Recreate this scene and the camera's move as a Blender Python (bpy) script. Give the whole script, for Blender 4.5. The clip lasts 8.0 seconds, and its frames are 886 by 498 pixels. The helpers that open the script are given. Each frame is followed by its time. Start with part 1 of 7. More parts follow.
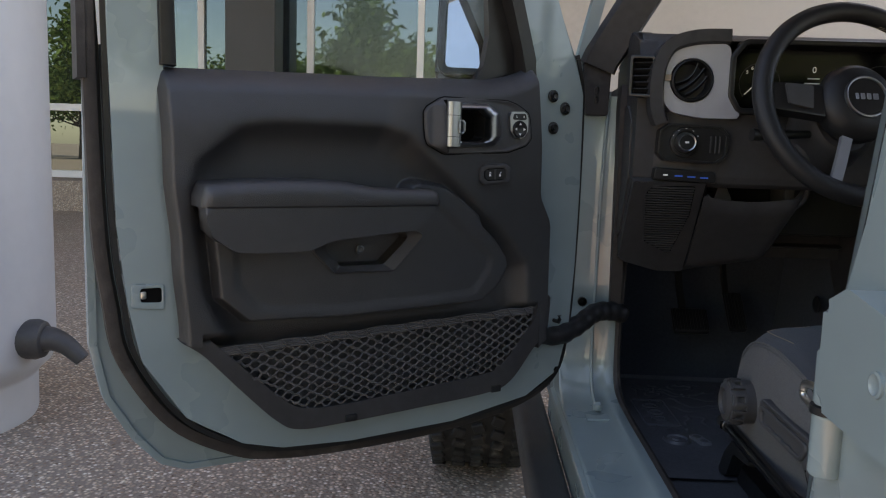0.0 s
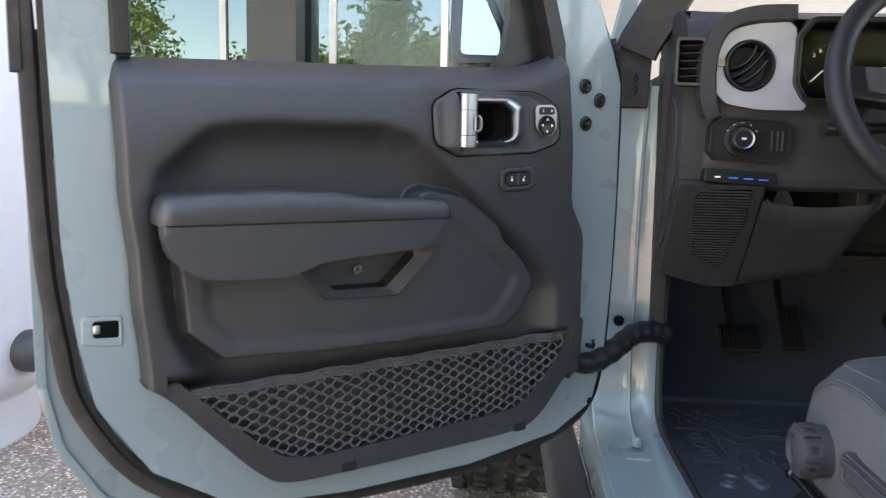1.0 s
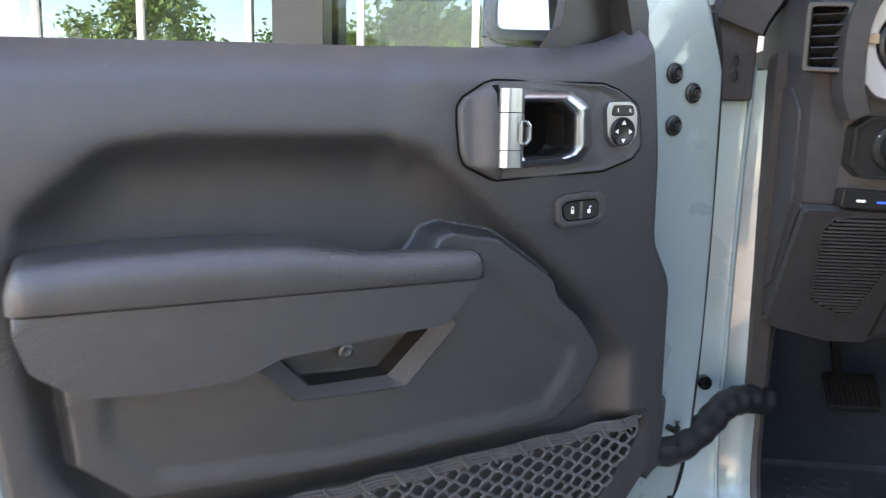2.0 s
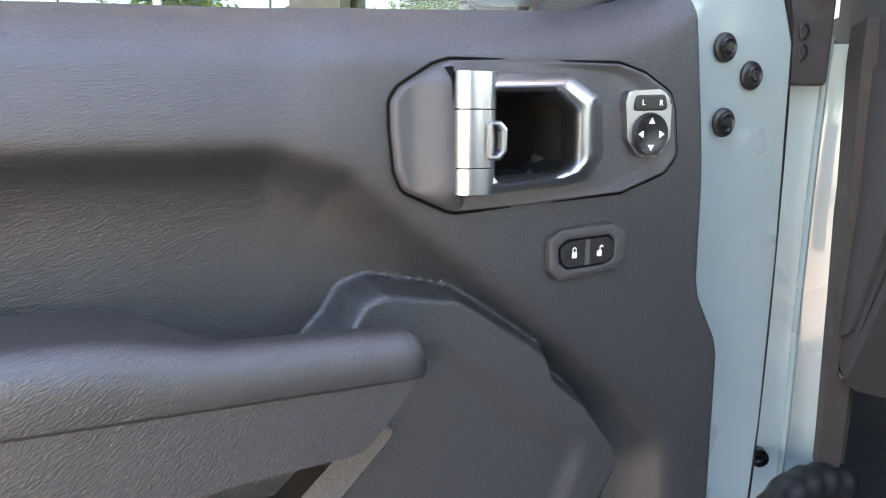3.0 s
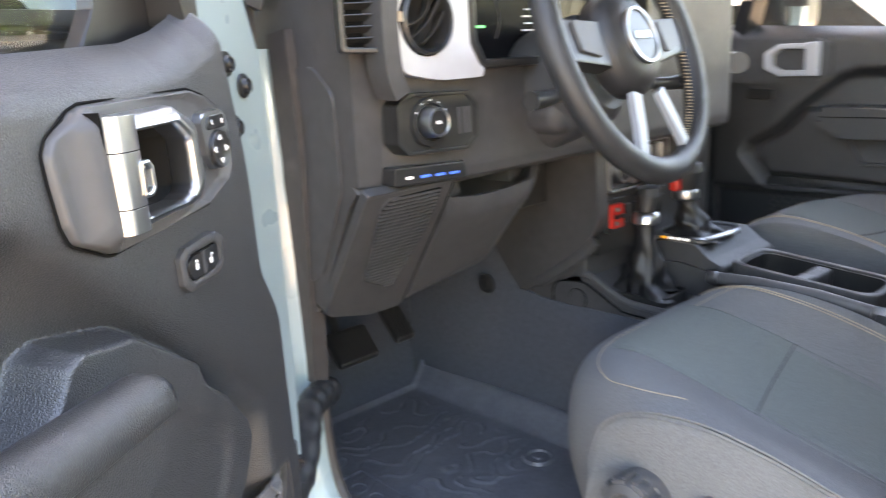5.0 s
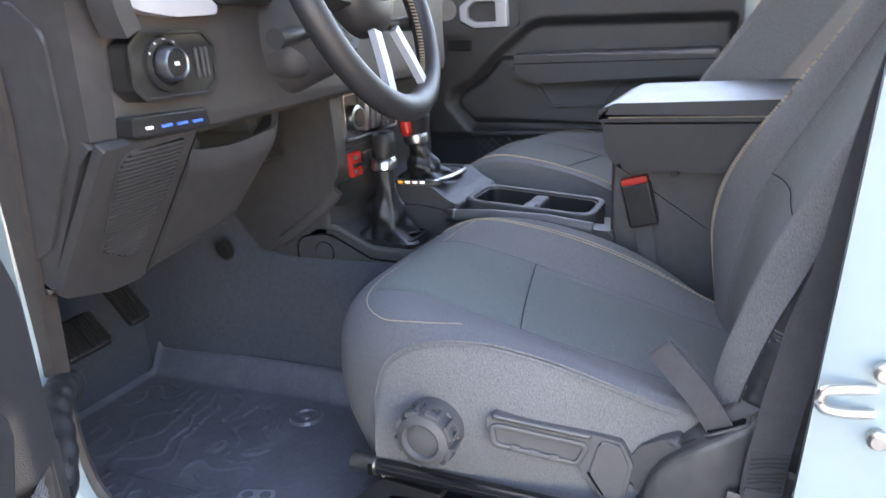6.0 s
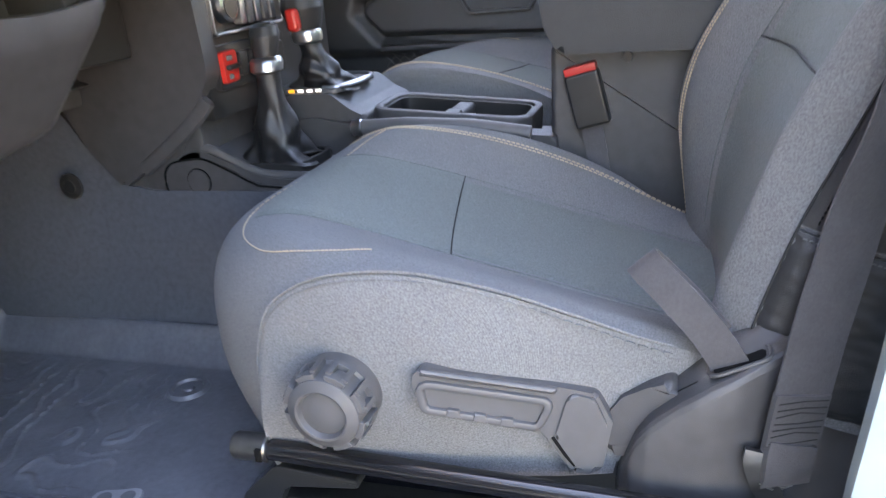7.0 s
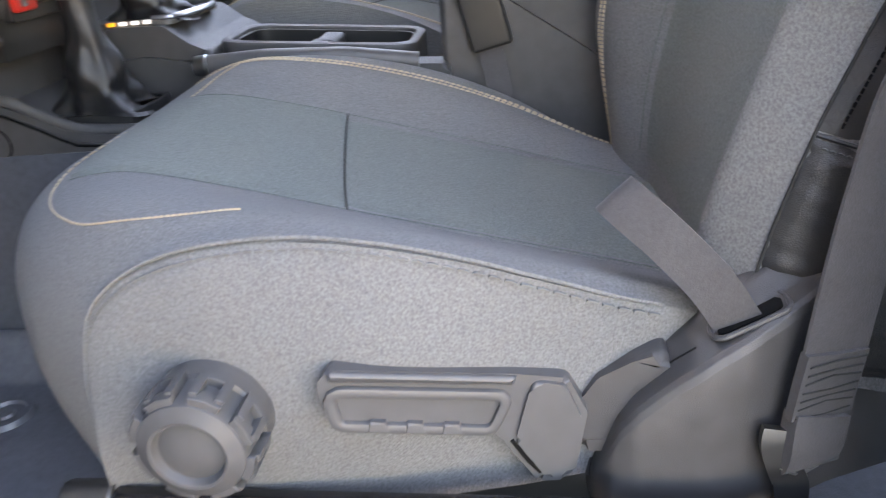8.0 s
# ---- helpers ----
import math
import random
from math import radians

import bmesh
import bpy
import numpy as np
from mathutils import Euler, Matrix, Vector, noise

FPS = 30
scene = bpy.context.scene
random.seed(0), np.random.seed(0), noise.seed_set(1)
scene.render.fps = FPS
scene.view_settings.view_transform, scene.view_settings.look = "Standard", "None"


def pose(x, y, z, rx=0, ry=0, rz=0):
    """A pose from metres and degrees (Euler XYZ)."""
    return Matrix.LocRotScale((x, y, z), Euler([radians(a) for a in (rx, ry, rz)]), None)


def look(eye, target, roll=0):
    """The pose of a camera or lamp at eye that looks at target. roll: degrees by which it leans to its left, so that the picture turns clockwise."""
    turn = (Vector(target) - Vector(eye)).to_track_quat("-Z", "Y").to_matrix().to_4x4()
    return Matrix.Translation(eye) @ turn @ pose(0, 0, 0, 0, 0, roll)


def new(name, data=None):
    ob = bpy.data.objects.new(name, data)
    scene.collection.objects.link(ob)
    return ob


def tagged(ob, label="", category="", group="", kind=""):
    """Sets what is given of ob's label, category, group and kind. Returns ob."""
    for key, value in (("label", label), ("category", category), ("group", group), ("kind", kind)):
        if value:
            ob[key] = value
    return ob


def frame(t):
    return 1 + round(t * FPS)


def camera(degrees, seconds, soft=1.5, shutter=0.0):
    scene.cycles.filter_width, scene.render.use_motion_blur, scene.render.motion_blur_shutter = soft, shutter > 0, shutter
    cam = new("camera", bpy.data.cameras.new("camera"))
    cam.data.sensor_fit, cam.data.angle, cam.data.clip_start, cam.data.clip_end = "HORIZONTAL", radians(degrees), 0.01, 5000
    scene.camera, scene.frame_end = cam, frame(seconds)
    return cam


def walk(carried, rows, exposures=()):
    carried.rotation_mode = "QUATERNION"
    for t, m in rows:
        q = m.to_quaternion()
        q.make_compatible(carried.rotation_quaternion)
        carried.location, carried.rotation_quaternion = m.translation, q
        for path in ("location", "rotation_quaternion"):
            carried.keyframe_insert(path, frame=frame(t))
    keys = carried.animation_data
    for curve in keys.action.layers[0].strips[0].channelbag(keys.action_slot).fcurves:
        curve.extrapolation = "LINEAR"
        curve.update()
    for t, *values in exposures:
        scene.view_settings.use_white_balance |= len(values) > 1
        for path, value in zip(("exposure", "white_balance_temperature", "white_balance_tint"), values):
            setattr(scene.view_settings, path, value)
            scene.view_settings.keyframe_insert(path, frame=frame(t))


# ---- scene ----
cam = camera(59.5, 8.0, soft=1.1, shutter=0.4)
PATH = [
    (0, (0.065, -0.036, 1.09), (-0.004, 1.948, 0.846), 1.8),
    (0.5, (0.076, 0.025, 1.095), (-0.026, 2.006, 0.841), 1.6),
    (1, (0.076, 0.18, 1.105), (-0.06, 2.158, 0.84), 1.3),
    (1.5, (0.055, 0.382, 1.13), (-0.119, 2.353, 0.844), 1.1),
    (1.7, (0.044, 0.456, 1.139), (-0.142, 2.425, 0.838), 1.1),
    (2.8, (0.079, 0.815, 1.158), (-0.207, 2.761, 0.793), 1.1),
    (3, (0.082, 0.856, 1.159), (-0.197, 2.804, 0.801), 0.6),
    (3.5, (0.078, 0.939, 1.168), (-0.018, 2.901, 0.795), -0.6),
    (4, (0.048, 0.971, 1.176), (0.277, 2.916, 0.772), -1.9),
    (4.5, (-0.051, 0.908, 1.183), (0.777, 2.677, 0.752), -3.0),
    (5, (-0.169, 0.84, 1.207), (1.144, 2.27, 0.726), -3.6),
    (5.2, (-0.201, 0.842, 1.21), (1.255, 2.118, 0.708), -3.8),
    (6.3, (-0.199, 0.955, 1.135), (1.554, 1.675, 0.495), -4.6),
    (6.5, (-0.129, 0.972, 1.107), (1.627, 1.659, 0.441), -5.0),
    (7, (0.024, 1.006, 1.037), (1.782, 1.622, 0.309), -5.6),
    (7.5, (0.111, 1.052, 0.979), (1.873, 1.568, 0.187), -6.0),
    (8, (0.182, 1.09, 0.961), (1.973, 1.361, 0.113), -6.1),
]
walk(cam, [(t, look(eye, target, roll)) for t, eye, target, roll in PATH],
     exposures=[(0.0, 1.60, 8300, 18), (0.3, 2.35, 8300, 18), (0.7, 2.95, 8300, 18), (1.0, 2.92, 8100, 18), (1.7, 3.3, 8000, 18), (3.0, 4.0, 8200, 18), (4.0, 4.25, 8900, 18), (5.0, 4.45, 9000, 18), (6.5, 4.42, 7750, 22), (7.2, 4.86, 8600, 20), (8.0, 4.75, 9400, 21)])


# ---- world and light ----
SUN_EL, SUN_AZ = 58.0, 25.0           # degrees above the horizon; degrees from +y towards +x
world = bpy.data.worlds.new("sky")
world.use_nodes = True
scene.world = world
wn = world.node_tree.nodes
sky = wn.new("ShaderNodeTexSky")
sky.sky_type, sky.sun_disc = "NISHITA", False
sky.sun_elevation, sky.sun_rotation = radians(SUN_EL), radians(SUN_AZ)
sky.air_density, sky.dust_density = 1.0, 0.6
wn["Background"].inputs["Strength"].default_value = 0.15
world.node_tree.links.new(sky.outputs[0], wn["Background"].inputs["Color"])
sun = new("sun", bpy.data.lights.new("sun", "SUN"))
sun.data.energy, sun.data.angle, sun.data.color = 5.0, radians(0.6), (1.0, 0.95, 0.87)
sd = Vector((math.sin(radians(SUN_AZ)) * math.cos(radians(SUN_EL)), math.cos(radians(SUN_AZ)) * math.cos(radians(SUN_EL)), math.sin(radians(SUN_EL))))
sun.matrix_world = look(tuple(sd * 40), (0, 0, 0))


# ---- materials ----
def material(name, color, rough=0.5, metal=0.0, spec=0.5, coat=0.0, vary=0.0, vscale=6.0, bump=0.0, bscale=400.0, bkind="noise", sheen=0.0, dust=0.0, glass=0.0, random_tint=0.0):
    """A Principled surface: colour mottled at two scales, fine relief, optional dust, coat, sheen."""
    m = bpy.data.materials.new(name)
    m.use_nodes = True
    nt = m.node_tree
    b = nt.nodes["Principled BSDF"]
    b.inputs["Roughness"].default_value = rough
    b.inputs["Metallic"].default_value = metal
    b.inputs["Specular IOR Level"].default_value = spec
    b.inputs["Coat Weight"].default_value = coat
    b.inputs["Coat Roughness"].default_value = 0.04
    b.inputs["Sheen Weight"].default_value = sheen
    b.inputs["Sheen Roughness"].default_value = 0.5
    b.inputs["Transmission Weight"].default_value = glass
    b.inputs["Base Color"].default_value = (*color, 1)
    co = nt.nodes.new("ShaderNodeTexCoord").outputs["Object"]

    def tex(kind, scale, detail=3.0):
        if kind == "leather":
            warp = nt.nodes.new("ShaderNodeTexNoise")
            warp.inputs["Scale"].default_value = scale * 0.6
            nt.links.new(co, warp.inputs["Vector"])
            shift = nt.nodes.new("ShaderNodeVectorMath")
            shift.operation = "MULTIPLY_ADD"
            shift.inputs[1].default_value = (0.7 / scale, 0.7 / scale, 0.7 / scale)
            nt.links.new(warp.outputs["Color"], shift.inputs[0])
            nt.links.new(co, shift.inputs[2])
            n = nt.nodes.new("ShaderNodeTexVoronoi")
            n.feature = "DISTANCE_TO_EDGE"
            n.inputs["Scale"].default_value = scale
            nt.links.new(shift.outputs[0], n.inputs["Vector"])
            soft = nt.nodes.new("ShaderNodeMapRange")
            soft.interpolation_type = "SMOOTHSTEP"
            soft.inputs["From Max"].default_value = 0.28
            nt.links.new(n.outputs["Distance"], soft.inputs["Value"])
            return soft.outputs[0]
        n = nt.nodes.new("ShaderNodeTexVoronoi" if kind == "voronoi" else "ShaderNodeTexNoise")
        n.inputs["Scale"].default_value = scale
        if kind != "voronoi":
            n.inputs["Detail"].default_value = detail
        nt.links.new(co, n.inputs["Vector"])
        return n.outputs["Distance" if kind == "voronoi" else "Fac"]

    if vary or random_tint:
        lo, hi = [c * (1 - vary) for c in color], [min(1, c * (1 + vary)) for c in color]
        mix = nt.nodes.new("ShaderNodeMix")
        mix.data_type = "RGBA"
        mix.inputs[6].default_value, mix.inputs[7].default_value = (*lo, 1), (*hi, 1)
        add = nt.nodes.new("ShaderNodeMath")
        add.operation = "MULTIPLY_ADD"
        add.inputs[1].default_value = 0.5
        nt.links.new(tex("noise", vscale * 9), add.inputs[0])
        half = nt.nodes.new("ShaderNodeMath")
        half.operation = "MULTIPLY"
        half.inputs[1].default_value = 0.5
        nt.links.new(tex("noise", vscale), half.inputs[0])
        nt.links.new(half.outputs[0], add.inputs[2])
        fac = add.outputs[0]
        if random_tint:
            info = nt.nodes.new("ShaderNodeObjectInfo")
            geo = nt.nodes.new("ShaderNodeNewGeometry")
            both = nt.nodes.new("ShaderNodeMath")
            both.operation = "ADD"
            nt.links.new(info.outputs["Random"], both.inputs[0])
            nt.links.new(geo.outputs["Random Per Island"], both.inputs[1])
            m2 = nt.nodes.new("ShaderNodeMath")
            m2.operation = "MULTIPLY_ADD"
            m2.inputs[1].default_value = random_tint
            nt.links.new(both.outputs[0], m2.inputs[0])
            nt.links.new(fac, m2.inputs[2])
            fac = m2.outputs[0]
        wide = nt.nodes.new("ShaderNodeMapRange")
        wide.inputs["From Min"].default_value, wide.inputs["From Max"].default_value = 0.34, 0.66
        nt.links.new(fac, wide.inputs["Value"])
        nt.links.new(wide.outputs[0], mix.inputs[0])
        col = mix.outputs[2]
        if dust:
            dm = nt.nodes.new("ShaderNodeMix")
            dm.data_type = "RGBA"
            dm.inputs[7].default_value = (0.32, 0.29, 0.25, 1)
            ramp = nt.nodes.new("ShaderNodeMapRange")
            ramp.inputs["From Min"].default_value, ramp.inputs["From Max"].default_value = 0.55, 0.8
            ramp.inputs["To Max"].default_value = dust
            nt.links.new(tex("noise", 14, 8), ramp.inputs["Value"])
            nt.links.new(ramp.outputs[0], dm.inputs[0])
            nt.links.new(col, dm.inputs[6])
            col = dm.outputs[2]
        nt.links.new(col, b.inputs["Base Color"])
        rr = nt.nodes.new("ShaderNodeMapRange")
        rr.inputs["To Min"].default_value, rr.inputs["To Max"].default_value = rough * 0.88, min(1, rough * 1.12)
        nt.links.new(tex("noise", vscale * 3), rr.inputs["Value"])
        nt.links.new(rr.outputs[0], b.inputs["Roughness"])
    if bump:
        bn = nt.nodes.new("ShaderNodeBump")
        bn.inputs["Strength"].default_value = min(1.0, bump)
        bn.inputs["Distance"].default_value = 0.0012
        if bkind == "weave":
            w1, w2 = nt.nodes.new("ShaderNodeTexWave"), nt.nodes.new("ShaderNodeTexWave")
            for w, d in ((w1, "X"), (w2, "Y")):
                w.bands_direction = d
                w.inputs["Scale"].default_value = bscale
                w.inputs["Distortion"].default_value = 1.5
                nt.links.new(co, w.inputs["Vector"])
            mx = nt.nodes.new("ShaderNodeMath")
            mx.operation = "MULTIPLY_ADD"
            nt.links.new(w1.outputs["Fac"], mx.inputs[0])
            nt.links.new(w2.outputs["Fac"], mx.inputs[1])
            nt.links.new(tex("noise", bscale * 2.5), mx.inputs[2])
            nt.links.new(mx.outputs[0], bn.inputs["Height"])
        else:
            nt.links.new(tex(bkind, bscale, 4.0), bn.inputs["Height"])
        nt.links.new(bn.outputs[0], b.inputs["Normal"])
    return m


def glow(name, color, strength):
    m = bpy.data.materials.new(name)
    m.use_nodes = True
    b = m.node_tree.nodes["Principled BSDF"]
    b.inputs["Base Color"].default_value = (*color, 1)
    b.inputs["Emission Color"].default_value = (*color, 1)
    b.inputs["Emission Strength"].default_value = strength
    return m


PAINT = material("pale_grey_blue_paint", (0.262, 0.335, 0.342), 0.28, coat=0.9, vary=0.03, vscale=3, bump=0.05, bscale=900)
PLASTIC = material("black_grained_plastic", (0.043, 0.042, 0.043), 0.46, spec=0.45, vary=0.2, bump=0.35, bscale=1300, dust=0.04)
SOFT = material("soft_dark_vinyl", (0.022, 0.0216, 0.0225), 0.42, spec=0.9, vary=0.12, bump=0.34, bscale=500, bkind="leather", dust=0.03)
SMOOTH_BLACK = material("smooth_black_plastic", (0.018, 0.018, 0.018), 0.32, spec=0.42, vary=0.15, bump=0.06, bscale=900, dust=0.03)
GREY_PLASTIC = material("satin_grey_plastic", (0.064, 0.063, 0.064), 0.45, spec=0.4, vary=0.12, bump=0.12, bscale=1400)
RUBBER = material("dark_rubber_seal", (0.035, 0.030, 0.028), 0.62, vary=0.25, bump=0.3, bscale=260, dust=0.25)
TYRE = material("tyre_rubber", (0.018, 0.018, 0.018), 0.8, vary=0.3, bump=0.4, bscale=300, dust=0.5)
CHROME = material("satin_chrome", (0.42, 0.43, 0.44), 0.30, metal=1.0, vary=0.04, bump=0.03, bscale=700)
SILVER = material("silver_painted_plastic", (0.50, 0.51, 0.54), 0.4, metal=0.35, vary=0.04, bump=0.1, bscale=1600)
GREY_SILVER = material("grey_silver_plastic", (0.26, 0.27, 0.29), 0.42, metal=0.3, vary=0.05)
STEEL = material("dark_steel", (0.12, 0.12, 0.12), 0.35, metal=0.9, vary=0.2)
BRIGHT_STEEL = material("zinc_steel", (0.6, 0.58, 0.54), 0.3, metal=1.0, vary=0.1)
FABRIC = material("charcoal_woven_fabric", (0.130, 0.132, 0.133), 0.92, spec=0.15, sheen=0.06, vary=0.38, vscale=520, bump=0.4, bscale=480, bkind="weave")
FABRIC_IN = material("dark_insert_fabric", (0.116, 0.129, 0.122), 0.92, spec=0.15, sheen=0.05, vary=0.36, vscale=520, bump=0.3, bscale=480, bkind="weave")
LEATHER = material("black_leather", (0.019, 0.019, 0.020), 0.42, spec=0.4, vary=0.15, bump=0.2, bscale=620, bkind="leather")
WEBBING = material("grey_belt_webbing", (0.044, 0.042, 0.044), 0.65, spec=0.3, sheen=0.1, vary=0.15, vscale=40, bump=0.3, bscale=800)
THREAD = material("tan_thread", (0.36, 0.285, 0.20), 0.7, vary=0.2)
PALETHREAD = material("pale_grey_thread", (0.17, 0.175, 0.165), 0.8, vary=0.2)
GREYTHREAD = material("grey_thread", (0.105, 0.106, 0.105), 0.8, vary=0.2)
CARPET = material("black_carpet", (0.058, 0.064, 0.075), 1.0, spec=0.1, sheen=0.1, vary=0.18, vscale=120, bump=0.35, bscale=900)
MAT_RUBBER = material("rubber_floor_mat", (0.094, 0.099, 0.112), 0.42, spec=0.8, vary=0.25, vscale=14, bump=0.3, bscale=500, dust=0.06)
WHITE_MARK = material("white_print", (0.8, 0.8, 0.8), 0.5)
RED = material("red_plastic", (0.40, 0.018, 0.012), 0.4)
BAR_PAINT = material("gloss_black_paint", (0.008, 0.008, 0.009), 0.18, spec=0.5, bump=0.04, bscale=300, dust=0.02)
BOOT_LEATHER = material("soft_black_leather", (0.009, 0.009, 0.010), 0.36, spec=0.5, vary=0.15, bump=0.25, bscale=520, bkind="leather")
SEAM = material("dark_seam", (0.03, 0.031, 0.03), 0.9, spec=0.1)
NETCORD = material("black_elastic_cord", (0.07, 0.067, 0.066), 0.6, sheen=0.3, vary=0.3, vscale=60, bump=0.5, bscale=900)
MIRROR = material("mirror_glass", (0.60, 0.64, 0.65), 0.01, metal=1.0)
GLASS = material("clear_glass", (0.97, 0.99, 0.98), 0.0, glass=1.0)
GLASS.node_tree.nodes["Principled BSDF"].inputs["IOR"].default_value = 1.25
SCREEN = material("black_gloss_screen", (0.005, 0.005, 0.006), 0.2, spec=0.25)
WHITE_COL = material("white_plastic_barrel", (0.52, 0.53, 0.54), 0.45, vary=0.03, vscale=2, bump=0.1, bscale=60)
# near-black stands in for shade in wells and slots; also dark joints, thread
DARKHOLE = material("cavity_shade_and_dark_joints", (0.006, 0.006, 0.006), 0.95, spec=0.1)
BLUE_LED = glow("blue_indicator", (0.05, 0.18, 0.8), 0.014)
WHITE_LED = glow("white_indicator", (1.0, 1.0, 1.0), 0.03)
GREEN_LED = glow("green_indicator", (0.15, 0.9, 0.35), 0.06)
AMBER_LED = glow("amber_indicator", (1.0, 0.42, 0.03), 0.035)


# ---- building helpers ----
WORLD_BASED = set()                      # things whose parts are given in world places


def based(name, label, category, at, group="", kind=""):
    ob = new(name)
    ob.empty_display_size = 0.05
    ob.location = at
    WORLD_BASED.add(ob.name)
    return tagged(ob, label, category, group, kind)


def thing(name, label, category, m=None, group="", kind=""):
    ob = new(name)
    ob.empty_display_size = 0.05
    if m is not None:
        ob.matrix_world = m
    return tagged(ob, label, category, group, kind)


def part(name, bm, mat, parent=None, label="", smooth=40):
    """Link bm as one mesh object under parent; smooth: the angle in degrees under which edges are shaded round."""
    me = bpy.data.meshes.new(name)
    if isinstance(bm, bmesh.types.BMesh):
        bmesh.ops.recalc_face_normals(bm, faces=bm.faces)
        bm.to_mesh(me)
        bm.free()
    else:
        me.from_pydata(bm[0], [], bm[1])
    if smooth:
        me.polygons.foreach_set("use_smooth", [True] * len(me.polygons))
        me.set_sharp_from_angle(angle=radians(smooth))
    me.materials.append(mat)
    ob = new(name, me)
    if smooth and len(me.polygons) < 4000:
        wn_ = ob.modifiers.new("even_shading", "WEIGHTED_NORMAL")
        wn_.keep_sharp = True
    if parent is not None:
        ob.parent = parent
        if parent.name in WORLD_BASED:
            ob.matrix_parent_inverse = Matrix.Translation(-parent.location)
    return tagged(ob, label)


AX = {"xy": lambda a, b, d: (a, b, d), "xz": lambda a, b, d: (a, d, b), "yz": lambda a, b, d: (d, a, b)}


def rounded(pts, r, n=4):
    """A polygon with its corners rounded; r is one radius or one for each corner."""
    out = []
    for i, p in enumerate(pts):
        rad = r[i] if isinstance(r, (list, tuple)) else r
        p, a, c = Vector(p), Vector(pts[i - 1]), Vector(pts[(i + 1) % len(pts)])
        ia, ic = (a - p), (c - p)
        lim = min(ia.length, ic.length) * 0.48
        half = ia.angle(ic) / 2 if ia.length and ic.length else math.pi / 2
        cut = min(lim, rad / max(0.05, math.tan(half)))
        if rad <= 0:
            out.append(tuple(p))
            continue
        s, e = p + ia.normalized() * cut, p + ic.normalized() * cut
        for k in range(n + 1):
            t = k / n
            out.append(tuple(s * (1 - t) ** 2 + p * 2 * t * (1 - t) + e * t ** 2))
    return out


def prism(pts, d0, d1, axes="xy", bevel=0.0, seg=2, bm=None, taper=1.0):
    """A polygon drawn in the plane of axes and drawn out from d0 to d1; the far rim at d1 is bevelled."""
    bm = bm or bmesh.new()
    f = AX[axes]
    cx, cy = sum(p[0] for p in pts) / len(pts), sum(p[1] for p in pts) / len(pts)
    lo = [bm.verts.new(f(p[0], p[1], d0)) for p in pts]
    hi = [bm.verts.new(f(cx + (p[0] - cx) * taper, cy + (p[1] - cy) * taper, d1)) for p in pts]
    bm.faces.new(lo)
    top = bm.faces.new(hi)
    n = len(pts)
    for i in range(n):
        bm.faces.new((lo[i], lo[(i + 1) % n], hi[(i + 1) % n], hi[i]))
    if bevel:
        bmesh.ops.bevel(bm, geom=list(top.edges), offset=bevel, segments=seg, affect="EDGES", profile=0.5)
    return bm


def ring(outer, inner, d0, d1, axes="xy", bevel=0.0, bm=None):
    """A frame between two polygons with equally many corners."""
    bm = bm or bmesh.new()
    f = AX[axes]
    n = len(outer)
    vs = [[bm.verts.new(f(p[0], p[1], d)) for p in poly] for poly in (outer, inner) for d in (d0, d1)]
    o0, o1, i0, i1 = vs
    rim = []
    for i in range(n):
        j = (i + 1) % n
        bm.faces.new((o0[i], o0[j], o1[j], o1[i]))
        bm.faces.new((i0[i], i1[i], i1[j], i0[j]))
        rim.append(bm.faces.new((o1[i], o1[j], i1[j], i1[i])))
        bm.faces.new((o0[i], i0[i], i0[j], o0[j]))
    if bevel:
        es = [e for e in bm.edges if (e.verts[0] in o1 and e.verts[1] in o1) or (e.verts[0] in i1 and e.verts[1] in i1)]
        bmesh.ops.bevel(bm, geom=es, offset=bevel, segments=2, affect="EDGES", profile=0.5)
    return bm


def box(lo, hi, bevel=0.0, seg=2, bm=None):
    own = bmesh.new()
    bmesh.ops.create_cube(own, size=1.0)
    for v in own.verts:
        v.co = [lo[k] + (v.co[k] + 0.5) * (hi[k] - lo[k]) for k in range(3)]
    if bevel:
        bmesh.ops.bevel(own, geom=list(own.edges), offset=bevel, segments=seg, affect="EDGES", profile=0.5)
    if bm is None:
        return own
    return join(bm, own)


def join(bm, other, m=None):
    if m is not None:
        bmesh.ops.transform(other, matrix=m, verts=other.verts)
    me = bpy.data.meshes.new("tmp")
    other.to_mesh(me)
    other.free()
    bm.from_mesh(me)
    bpy.data.meshes.remove(me)
    return bm


def sweep(path, section, closed=False, up=(0, 0, 1), bm=None, caps=True, scale=None):
    """Carry a section (list of (side, up) offsets) along a path."""
    bm = bm or bmesh.new()
    path = [Vector(p) for p in path]
    n, rings = len(path), []
    for i, p in enumerate(path):
        a = path[i - 1] if (i or closed) else path[0]
        b = path[(i + 1) % n] if (i < n - 1 or closed) else path[-1]
        d = (b - a).normalized()
        u = Vector(up)
        side = d.cross(u)
        if side.length < 1e-4:
            side = d.cross(Vector((0.3, 1, 0.2)))
        side.normalize()
        u = side.cross(d).normalized()
        k = scale(i / max(1, n - 1)) if scale else 1.0
        rings.append([bm.verts.new(p + (side * s + u * w) * k) for s, w in section])
    m = len(section)
    for i in range(n if closed else n - 1):
        r, q = rings[i], rings[(i + 1) % n]
        for j in range(m):
            bm.faces.new((r[j], r[(j + 1) % m], q[(j + 1) % m], q[j]))
    if caps and not closed:
        bm.faces.new(rings[0])
        bm.faces.new(rings[-1])
    return bm


